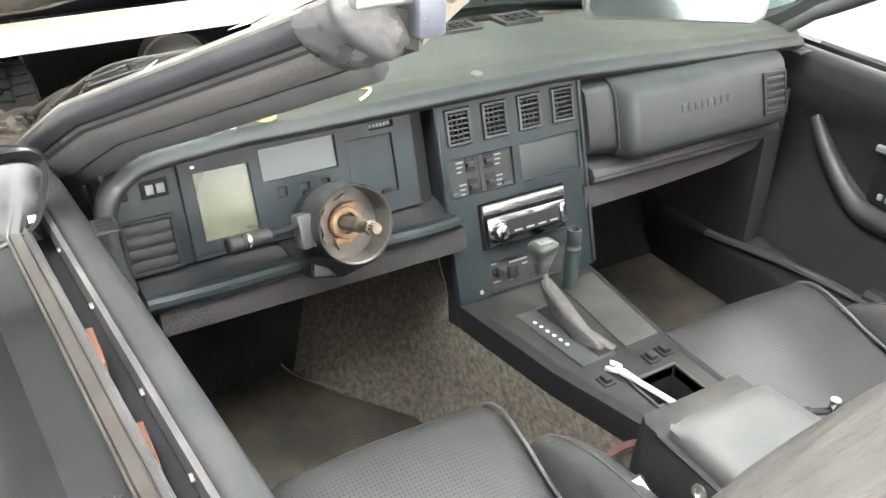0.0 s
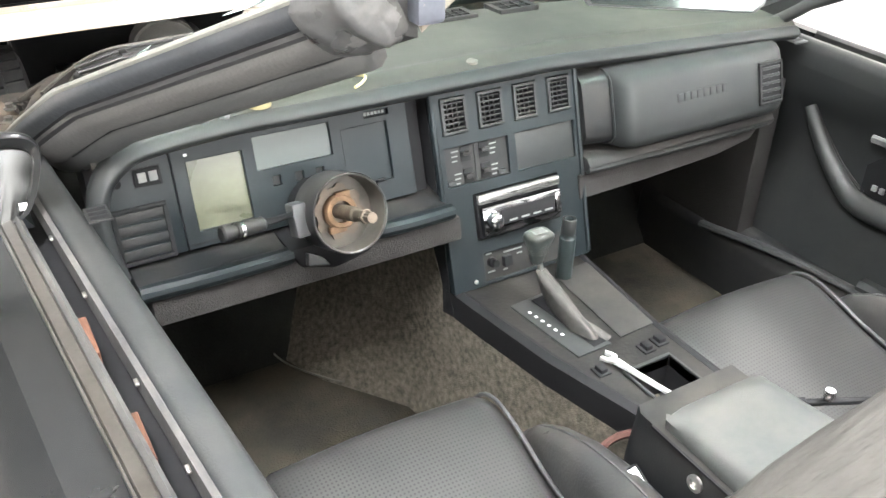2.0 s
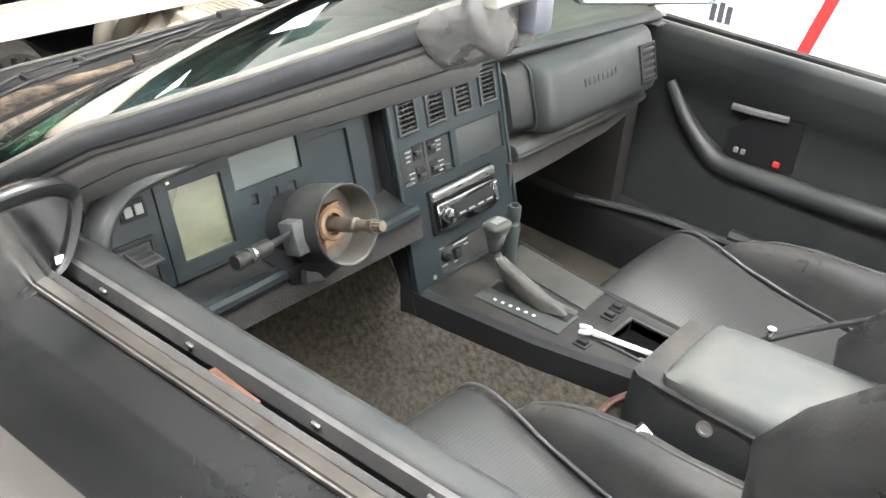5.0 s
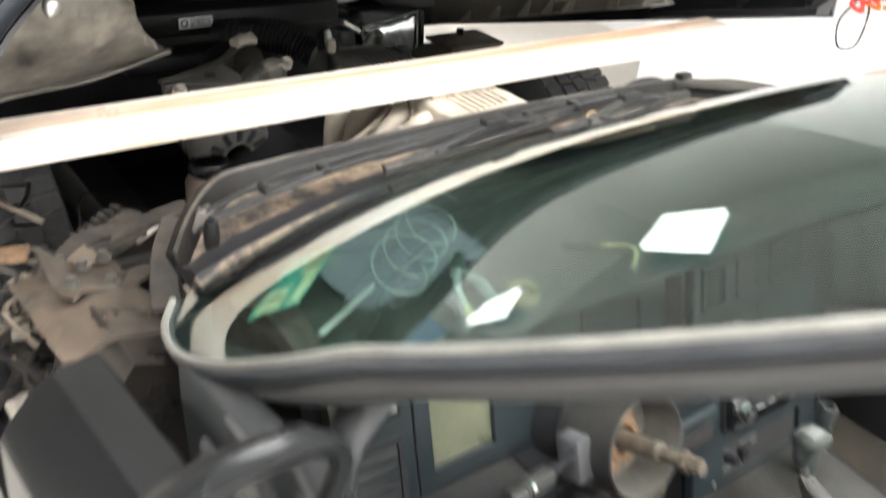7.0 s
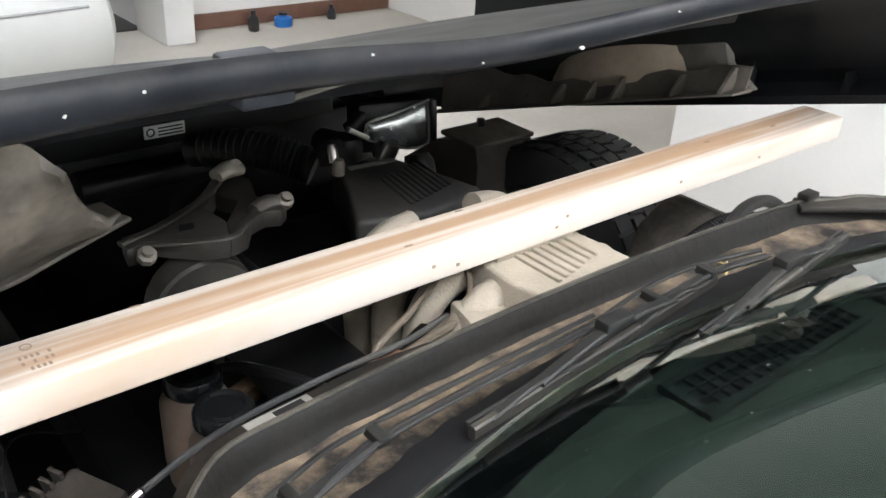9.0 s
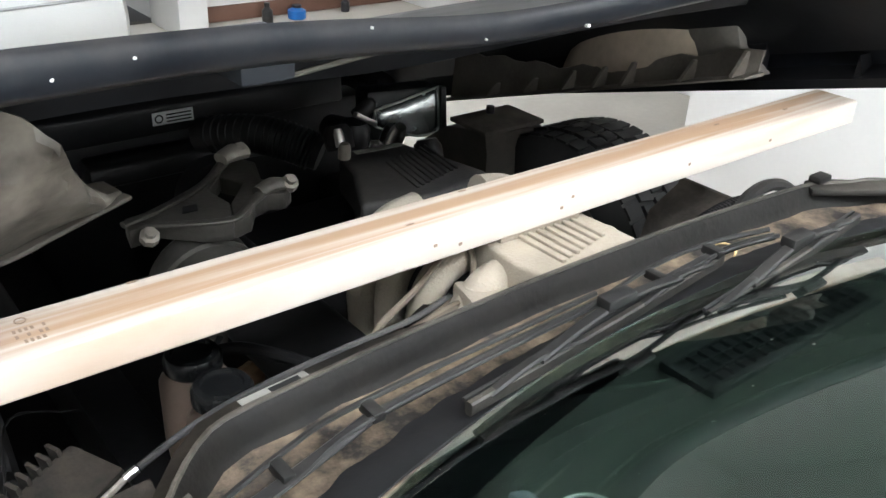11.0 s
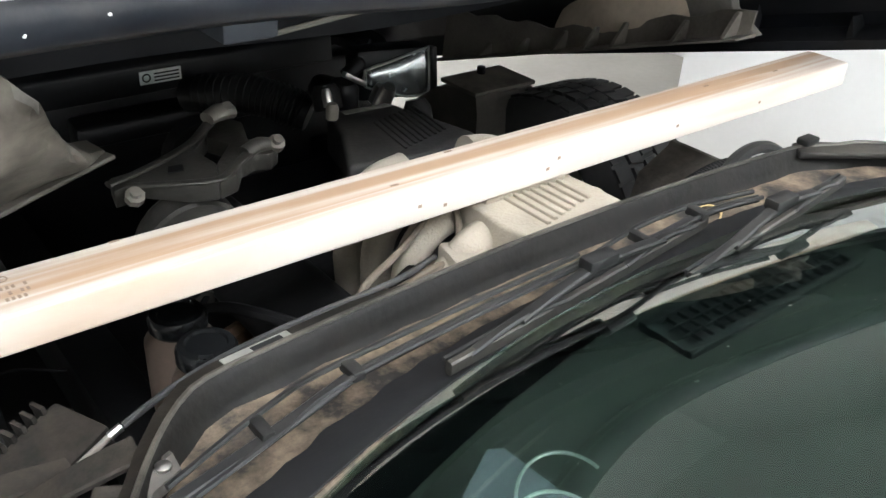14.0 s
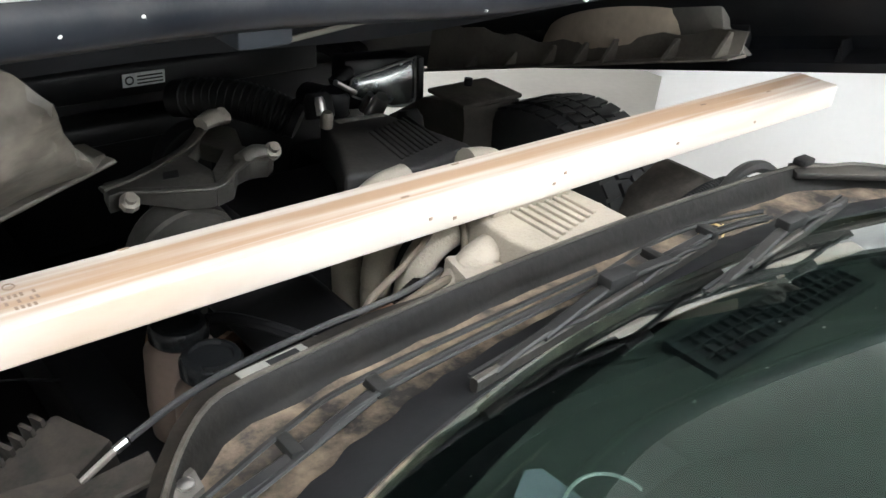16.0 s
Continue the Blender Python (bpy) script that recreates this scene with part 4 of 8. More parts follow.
# spanner lying across the bin
TOOLSTEEL = mat("satin_chrome", (0.80, 0.80, 0.79), 0.38, metal=0.55, vary=0.06, scale=20, bump=0.0)
def spanner():
    s = thing("spanner", (-0.01, 1.0, 0.515), "chrome combination spanner lying across the console bin", "spanner")
    a, b = Vector((-0.036, 1.062, 0.523)), Vector((-0.004, 0.918, 0.520))
    d = (b - a).normalized()
    n = d.cross(Vector((0, 0, 1))).normalized()
    part("shaft", loft([[p + n * w - Vector((0, 0, h)), p + n * w + Vector((0, 0, h)), p - n * w + Vector((0, 0, h)), p - n * w - Vector((0, 0, h))] for p, w, h in ((a + d * 0.012, 0.0058, 0.0030), (a + d * 0.04, 0.0040, 0.0026), (b - d * 0.03, 0.0036, 0.0026), (b - d * 0.006, 0.0046, 0.0028))]), TOOLSTEEL, s)
    JS = 0.92
    jaw = [(-0.0125, -0.004), (-0.010, 0.008), (0.0, 0.0125), (0.010, 0.008), (0.0125, -0.004), (0.0115, -0.015), (0.0065, -0.013), (0.0060, -0.001), (0.0, 0.003), (-0.0060, -0.001), (-0.0065, -0.013), (-0.0115, -0.015)]
    m = Matrix.Translation(a) @ Matrix(((n.x, d.x, 0, 0), (n.y, d.y, 0, 0), (0, 0, 1, 0), (0, 0, 0, 1))) @ Matrix.Rotation(radians(15), 4, "Z")
    part("open_jaw", turned(prism([(p * JS, q * JS) for p, q in jaw], "z", -0.0035, 0.0035, 0.0008), m), TOOLSTEEL, s)
    part("ring_end", lathe([(0.0045, -0.003), (0.0078, -0.003), (0.0080, 0.0), (0.0078, 0.003), (0.0045, 0.003)], 20, Matrix.Translation(b)), TOOLSTEEL, s)


spanner()
for x, y, r, h, lab in ((0.005, 1.010, 0.0085, 0.02, "small steel socket lying in the console bin"), (0.012, 0.975, 0.005, 0.05, "steel bolt standing in the console bin"), (-0.015, 0.985, 0.006, 0.012, "small steel nut in the console bin")):
    solo("bolt", lathe([(r * 0.55, 0.4325), (r, 0.4325), (r, 0.4325 + h), (r * 0.6, 0.4325 + h), (r * 0.55, 0.4325 + h * 0.7)], 12, Matrix.Translation((x, y, 0))), STEEL, lab, "hardware", "loose hardware in the bin")
bl = thing("seat_buckle", (-0.135, 0.87, 0.43), "chrome-tongued seat belt buckle on a black stalk", "seat belt buckle")
part("stalk", strip([(-0.15, 0.84, 0.30), (-0.145, 0.855, 0.38), (-0.138, 0.868, 0.445)], 0.03, 0.014, 0.004, up=(1, 0, 0)), SLOT, bl)
part("buckle", turned(box(-0.014, 0.014, -0.026, 0.026, -0.007, 0.007, 0.004), Matrix.Translation((-0.133, 0.876, 0.462)) @ Matrix.Rotation(radians(25), 4, "X") @ Matrix.Rotation(radians(-30), 4, "Y")), SLOT, bl)
part("tongue", turned(join(box(-0.010, 0.010, -0.022, 0.022, 0.007, 0.0095, 0.001), box(-0.006, 0.006, -0.028, -0.018, 0.008, 0.012, 0.001)), Matrix.Translation((-0.133, 0.876, 0.462)) @ Matrix.Rotation(radians(25), 4, "X") @ Matrix.Rotation(radians(-30), 4, "Y")), CHROME, bl)

# ---- seats ----
PERF = bpy.data.materials.new("perforated_leather")
PERF.use_nodes = True
pn, pl_ = PERF.node_tree.nodes, PERF.node_tree.links
pb = pn["Principled BSDF"]
ptc = pn.new("ShaderNodeTexCoord")
pv = pn.new("ShaderNodeTexVoronoi")
pv.voronoi_dimensions = "2D"
pv.inputs["Scale"].default_value, pv.inputs["Randomness"].default_value = 150, 0.0
pl_.new(ptc.outputs["Object"], pv.inputs["Vector"])
pr = pn.new("ShaderNodeMapRange")
pr.inputs[1].default_value, pr.inputs[2].default_value = 0.16, 0.30
pl_.new(pv.outputs["Distance"], pr.inputs[0])
pz = pn.new("ShaderNodeTexNoise")
pz.inputs["Scale"].default_value, pz.inputs["Detail"].default_value = 14, 6
pl_.new(ptc.outputs["Object"], pz.inputs["Vector"])
pm = pn.new("ShaderNodeMix")
pm.data_type = "RGBA"
pm.inputs[6].default_value, pm.inputs[7].default_value = (0.026, 0.026, 0.026, 1), (0.048, 0.047, 0.045, 1)
pl_.new(pz.outputs[0], pm.inputs[0])
ph = pn.new("ShaderNodeMix")
ph.data_type = "RGBA"
ph.inputs[6].default_value = (0.010, 0.010, 0.010, 1)
pl_.new(pr.outputs[0], ph.inputs[0])
pl_.new(pm.outputs[2], ph.inputs[7])
pl_.new(ph.outputs[2], pb.inputs["Base Color"])
pb.inputs["Roughness"].default_value = 0.29
THREAD = mat("leather_piping", (0.05, 0.05, 0.05), 0.45, vary=0.3, scale=60, bump=0.3)


def seat(x, name, lab):
    s = thing(name, (x, 0.7, 0.2), lab, "seat", "pair of bucket seats")
    rings = []
    for y, top, w in ((0.30, 0.375, 0.165), (0.60, 0.378, 0.172), (0.80, 0.384, 0.182), (0.92, 0.396, 0.190), (1.00, 0.410, 0.196), (1.06, 0.425, 0.200), (1.11, 0.438, 0.202), (1.150, 0.444, 0.202), (1.178, 0.438, 0.200), (1.196, 0.422, 0.198), (1.208, 0.396, 0.194), (1.212, 0.355, 0.188), (1.206, 0.30, 0.182), (1.18, 0.23, 0.176)):
        r = []
        for k in range(17):
            a = k / 16 * 2 - 1
            edge = max(0.0, (abs(a) - 0.86) / 0.14)
            r.append((x + w * a, y, top - 0.014 * edge ** 2 + 0.008 * math.cos(a * 2.0) - 0.004))
        rings.append(r + [(x + w, y - 0.01, 0.215), (x - w, y - 0.01, 0.215)])
    part("cushion", loft(rings), PERF, s, "perforated black leather cushion", 60)
    for sg in (-1, 1):
        part("piping", tube([(x + sg * w, y, z) for w, y, z in ((0.174, 0.45, 0.368), (0.184, 0.80, 0.374), (0.197, 1.00, 0.398), (0.201, 1.06, 0.413), (0.203, 1.11, 0.426), (0.203, 1.150, 0.432), (0.201, 1.180, 0.425), (0.198, 1.199, 0.408), (0.194, 1.210, 0.380), (0.188, 1.213, 0.34), (0.182, 1.206, 0.28))], 0.0038, 8), THREAD, s, "raised piping seam")
        bol = []
        for y, cx, rx, zt in ((0.25, 0.222, 0.050, 0.56), (0.45, 0.226, 0.052, 0.53), (0.62, 0.230, 0.052, 0.505), (0.80, 0.232, 0.050, 0.485), (0.90, 0.240, 0.050, 0.478), (0.98, 0.244, 0.046, 0.462), (1.04, 0.244, 0.040, 0.440), (1.085, 0.240, 0.032, 0.415), (1.11, 0.236, 0.020, 0.385)):
            bol.append([(x + sg * (cx + rx * math.copysign(abs(math.cos(q)) ** 0.7, math.cos(q))), y, 0.22 + (zt - 0.22) * (0.5 + 0.5 * math.copysign(abs(math.sin(q)) ** 0.6, math.sin(q)))) for q in [2 * math.pi * i / 20 for i in range(20)]])
        b = part("bolster", loft(bol), LEATHER, s, "smooth black leather side bolster", 60)
        part("stitching", tube([(x + sg * cx, y, zt + 0.001) for cx, y, zt in ((0.228, 0.45, 0.530), (0.232, 0.62, 0.505), (0.236, 0.80, 0.485), (0.242, 0.90, 0.477), (0.245, 0.98, 0.461), (0.245, 1.04, 0.438), (0.241, 1.085, 0.411))], 0.0025, 6), THREAD, b, "double stitched seam")
    rows = []
    for z, y, w, d in ((0.30, 0.50, 0.20, 0.06), (0.45, 0.47, 0.240, 0.075), (0.60, 0.42, 0.258, 0.080), (0.75, 0.36, 0.262, 0.080), (0.90, 0.29, 0.245, 0.070), (1.00, 0.24, 0.19, 0.055), (1.06, 0.215, 0.14, 0.04), (1.08, 0.21, 0.06, 0.02)):
        rows.append([(x + w * math.copysign(abs(math.cos(q)) ** 0.6, math.cos(q)), y + d * math.sin(q), z + 0.03 * math.sin(q)) for q in [2 * math.pi * i / 22 for i in range(22)]])
    part("backrest", loft(rows), LEATHER, s, "black leather backrest", 60)
    for sg in (-1, 1):
        wing = [[(x + sg * (cx + 0.045 * math.cos(q)), y + d * math.sin(q), z + 0.5 * d * math.sin(q)) for q in [2 * math.pi * i / 16 for i in range(16)]] for z, y, cx, d in ((0.34, 0.60, 0.205, 0.03), (0.42, 0.62, 0.215, 0.085), (0.54, 0.615, 0.222, 0.105), (0.63, 0.57, 0.224, 0.100), (0.74, 0.49, 0.225, 0.090), (0.84, 0.42, 0.220, 0.070), (0.93, 0.35, 0.205, 0.03))]
        part("backrest_bolster", loft(wing), LEATHER, s, "smooth black leather back bolster", 60)


seat(-0.392, "driver_seat", "black leather bucket seat with perforated cushion, driver's side")
seat(0.372, "passenger_seat", "black leather bucket seat with smooth bolsters, passenger side")
solo("ratchet_bar", join(tube([(0.17, 0.855, 0.498), (0.29, 0.785, 0.505), (0.42, 0.70, 0.512)], 0.006, 10), lathe([(0.009, 0), (0.009, 0.014), (0.006, 0.016), (0.0001, 0.016)], 14, along((0.163, 0.859, 0.497), (0.29, 0.785, 0.505)))), SLOT, "thin black ratchet bar lying across the passenger seat", "tool")
solo("ratchet_socket", lathe([(0.0001, -0.008), (0.008, -0.008), (0.0095, 0), (0.008, 0.008), (0.0001, 0.008)], 16, Matrix.Translation((0.205, 0.834, 0.5155))), CHROME, "small chrome socket on the ratchet bar", "tool")

# ---- doors ----
DOORSKIN = mat("door_paint", (0.004, 0.0045, 0.005), 0.22, vary=0.4, scale=4, bump=0.03, fine=60, dust=0.10, dust_colour=(0.10, 0.097, 0.093), dust_scale=14.0, coat=0.04, spec=0.3, dust_range=(0.30, 0.85))
def door(s, top):
    """One door; s is its side, top the height of its sill."""
    ex = "driver's side" if s < 0 else "passenger side"
    d = thing("door_left" if s < 0 else "door_right", (s * 0.8, 1.0, 0.25), "black car door with bare window slot and grey padded inner sill, " + ex, "car door", "two doors")
    X = lambda x: s * x
    bow = lambda y: 0.008 + 0.068 * (y - 0.74)
    NARROW = lambda x: x if x > 0.82 else 0.683 + (x - 0.683) * 0.76
    ys = [0.30 + 0.075 * k for k in range(18)] + [1.62]

    def run(prof, y0=0.30, y1=1.62):
        out = []
        for y in [y0 + (y1 - y0) * k / 18 for k in range(19)]:
            out.append([(X(NARROW(px) + bow(y) * f), y, top + pz) for px, pz, f in prof])
        return loft(out)
    part("outer_skin", run([(0.808, -0.012, 1), (0.822, -0.018, 1), (0.846, -0.038, 1), (0.872, -0.070, 1), (0.878, -0.082, 1), (0.880, -0.14, 1), (0.882, -0.22, 1), (0.880, -0.245, 1), (0.886, -0.255, 1), (0.882, -0.45, 0.8), (0.85, -0.62, 0.5), (0.80, -0.62, 0.5), (0.795, -0.03, 1)]), DOORSKIN, d, "dusty gloss black outer skin", 24)
    part("belt_moulding", run([(0.786, -0.016, 1), (0.787, -0.003, 1), (0.790, -0.001, 1), (0.804, -0.004, 1), (0.808, -0.009, 1), (0.809, -0.016, 1)], 0.34, 1.40), mat("belt_trim", (0.060, 0.056, 0.050), 0.36, metal=0.6, vary=0.45, scale=14, bump=0.1, dust=0.10, dust_colour=(0.16, 0.13, 0.10)), d, "tarnished metal belt moulding", 40)
    part("bright_edge", run([(0.8065, -0.0075, 1), (0.8075, -0.0045, 1), (0.8100, -0.0055, 1), (0.8105, -0.0095, 1)], 0.34, 1.40), mat("edge_steel", (0.26, 0.25, 0.235), 0.35, metal=1.0, vary=0.4, scale=20), d, "thin bright edge of the moulding")
    part("outer_wiper", run([(0.773, -0.020, 1), (0.774, -0.002, 1), (0.780, 0.003, 1), (0.786, -0.003, 1), (0.786, -0.020, 1)], 0.34, 1.44), RUBBER, d, "rubber window seal")
    part("window_slot", run([(0.738, -0.06, 1), (0.738, -0.045, 1), (0.776, -0.045, 1), (0.776, -0.06, 1)], 0.34, 1.45), SLOT, d)
    part("inner_seal", run([(0.735, -0.02, 1), (0.736, -0.002, 1), (0.744, -0.004, 1), (0.747, -0.022, 1)], 0.34, 1.46), RUBBER, d, "felt inner window seal")
    part("sill_pad", run([(0.683, -0.05, 1), (0.683, -0.016, 1), (0.690, -0.003, 1), (0.703, 0.002, 1), (0.728, 0.000, 1), (0.737, -0.008, 1), (0.737, -0.05, 1)], 0.30, 1.56), VINYL, d, "grey vinyl sill pad", 50)
    for y in (0.62, 0.80, 0.93, 1.10, 1.24):
        part("seal_clip", box(min(X(0.731 + bow(y)), X(0.735 + bow(y))), max(X(0.731 + bow(y)), X(0.735 + bow(y))), y, y + 0.010, top - 0.012, top - 0.009, 0.001), STEEL, d)
    if s < 0:
        for y0, y1 in ((0.985, 1.052), (0.83, 0.895)):
            part("tape", box(-0.757 - bow(y0), -0.749 - bow(y0), y0, y1, top - 0.020, top - 0.006 + (0.004 if y0 > 0.9 else -0.004), 0.001), mat("orange_tape", (0.062, 0.026, 0.014), 0.7, vary=0.4, scale=60), d, "worn orange tape")
    part("inner_panel", run([(0.683, -0.05, 1), (0.690, -0.11, 1), (0.716, -0.13, 1), (0.718, -0.26, 1), (0.700, -0.30, 1), (0.700, -0.58, 0.5), (0.74, -0.58, 0.5), (0.737, -0.05, 1)], 0.32, 1.56), VINYL, d, "dark grey vinyl inner panel", 45)
    arm = [(1.362, -0.128), (1.345, -0.150), (1.290, -0.215), (1.225, -0.266), (1.180, -0.282), (1.10, -0.280), (0.90, -0.272), (0.60, -0.25), (0.32, -0.235)]
    part("armrest", tube([(X(0.690 + bow(y)), y, top + z) for y, z in arm], [0.013, 0.015, 0.018, 0.022, 0.024, 0.025, 0.026, 0.027, 0.027], 12), VINYL, d, "glossy black moulded armrest rail")
    part("pull_strap", tube([(X(0.702 + bow(y)), y, top + z) for y, z in ((1.330, -0.165), (1.26, -0.225), (1.195, -0.262))], 0.0065, 8), VINYL, d, "slim grey pull strap")
    sw = part("switch_plate", loft([[(X(0.700 + bow(1.1)), y, top + z0), (X(0.708 + bow(1.1)), y, top + z0), (X(0.708 + bow(1.1)), y, top + z1), (X(0.700 + bow(1.1)), y, top + z1)] for y, z0, z1 in ((1.195, -0.250, -0.195), (1.14, -0.258, -0.140), (1.03, -0.250, -0.128))]), SLOT, d, "black recessed switch plate")
    part("door_handle", strip([(X(0.692 + bow(1.1)), 1.195, top - 0.135), (X(0.690 + bow(1.1)), 1.13, top - 0.132), (X(0.692 + bow(1.1)), 1.065, top - 0.128)], 0.012, 0.016, 0.004), mat("handle_grey", (0.22, 0.22, 0.22), 0.35, metal=0.4), d, "grey release handle")
    for y in (1.165, 1.148):
        part("switch", box(min(X(0.694 + bow(1.1)), X(0.702 + bow(1.1))), max(X(0.694 + bow(1.1)), X(0.702 + bow(1.1))), y - 0.005, y + 0.005, top - 0.240, top - 0.228, 0.001), BAR, sw)
    part("warning_lamp", box(min(X(0.693 + bow(1.1)), X(0.702 + bow(1.1))), max(X(0.693 + bow(1.1)), X(0.702 + bow(1.1))), 1.060, 1.074, top - 0.244, top - 0.232, 0.002), mat("red_lens", (0.55, 0.03, 0.03), 0.25), sw, "red door lamp lens")
    if s > 0:
        g = part("speaker_slot", box(0.695, 0.735, 1.40, 1.50, top + 0.0005, top + 0.004, 0.001), VINYL, d, "slotted vent in the sill")
        for k in range(4):
            part("slot", box(0.700, 0.730, 1.41 + 0.022 * k, 1.42 + 0.022 * k, top + 0.0035, top + 0.0045), SLOT, g)
    else:
        g = part("sill_vent", box(-0.732, -0.704, 1.235, 1.275, top - 0.001, top + 0.0025, 0.001), VINYL_DARK, d, "slotted vent in the sill")
        for k in range(3):
            part("slot", box(-0.729, -0.707, 1.240 + 0.011 * k, 1.247 + 0.011 * k, top + 0.002, top + 0.003), SLOT, g)


door(-1, 0.872)
door(1, 0.822)

# ---- door mirror ----
mir = thing("door_mirror", (-0.83, 1.30, 0.87), "black door mirror with dusty scratched glass on a short foot", "door mirror")
outl = [(-0.757, 0.962), (-0.764, 0.925), (-0.782, 0.882), (-0.800, 0.868), (-0.850, 0.851), (-0.905, 0.837), (-0.930, 0.838), (-0.948, 0.858), (-0.950, 0.885), (-0.938, 0.920), (-0.912, 0.950), (-0.870, 0.972), (-0.810, 0.979), (-0.775, 0.977)]
mcx, mcz = -0.855, 0.91


def mring(f, y):
    return [(mcx + (x - mcx) * f, y + 0.10 * (mcx - x) * 0.5, mcz + (z - mcz) * f) for x, z in outl]


for rep in range(2):
    outl = [(p[0] * k + q[0] * (1 - k), p[1] * k + q[1] * (1 - k)) for p, q in zip(outl, outl[1:] + outl[:1]) for k in (0.75, 0.25)]


def gring(f, y):
    return [(x, y + 0.05 * (mcx - x) + 0.020 * (z - 0.900), z) for x, z in [(-0.768 + (u + 0.757) * f, 0.872 + (w - 0.872) * f * 0.98) for u, w in outl]]


part("shell", loft([gring(0.843, 1.3015), gring(0.849, 1.2985), gring(0.870, 1.2950), gring(0.932, 1.2900), mring(0.972, 1.288), mring(0.990, 1.294), mring(0.97, 1.308), mring(0.88, 1.328), mring(0.62, 1.346), mring(0.22, 1.353)]), GLOSS, mir, "gloss black mirror shell", 50)
part("bezel", loft([gring(0.827, 1.2990), gring(0.829, 1.2965), gring(0.839, 1.2955), gring(0.847, 1.2975)], caps=False), mat("mirror_bezel", (0.03, 0.03, 0.03), 0.4, vary=0.2), mir, "grey rim round the glass")
MIRROR = mat("mirror_glass", (0.24, 0.245, 0.245), 0.14, metal=1.0, vary=0.10, scale=30, bump=0.0, mottle=(0.29, 0.295, 0.295))
part("glass", loft([gring(0.829, 1.3005), gring(0.829, 1.2980)]), MIRROR, mir, "scratched mirror glass")
part("sticker", box(-0.797, -0.788, 1.2935, 1.2950, 0.880, 0.889), WHITEPLASTIC, mir)
part("foot", loft([[(x + a * w, y + b * 0.022, z) for a, b in ((-1, -1), (1, -1), (1, 1), (-1, 1))] for x, y, z, w in ((-0.815, 1.335, 0.845, 0.030), (-0.815, 1.333, 0.862, 0.020), (-0.812, 1.330, 0.884, 0.016))]), mat("mirror_foot", (0.03, 0.034, 0.04), 0.4), mir, "blue-grey mirror foot")

# ---- windscreen ----
ws = thing("windscreen", (0, 1.4, 0.85), "raked green-tinted windscreen in a worn grey frame", "windscreen")
GLASS = bpy.data.materials.new("tinted_glass")
GLASS.use_nodes = True
gb = GLASS.node_tree.nodes["Principled BSDF"]
gb.inputs["Base Color"].default_value = (0.26, 0.37, 0.335, 1)
gb.inputs["Roughness"].default_value = 0.015
gb.inputs["Transmission Weight"].default_value = 1.0
gb.inputs["IOR"].default_value = 1.50


def screen(u, v):
    s = 2 * u - 1
    a = abs(s)
    bx, by, bz = 0.735 * s, 1.860 - 0.155 * a ** 2.4, 0.854 - 0.022 * a ** 2.4
    tx, ty, tz = 0.4993 * s, 1.105 - 0.119 * a ** 2, 1.255 - 0.075 * a ** 2
    b = math.sin(math.pi * v)
    g = math.sin(math.pi * (v / 0.5) ** 0.75) if v < 0.5 else 0.0
    return (bx + (tx - bx) * v + (0.108 * math.sin(math.pi * (0.96 * v) ** 0.8) + 0.010 * g) * s * a ** 4, by + (ty - by) * v, bz + (tz - bz) * v + b * (0.006 - 0.018 * a ** 4) - 0.030 * g * a ** 16)


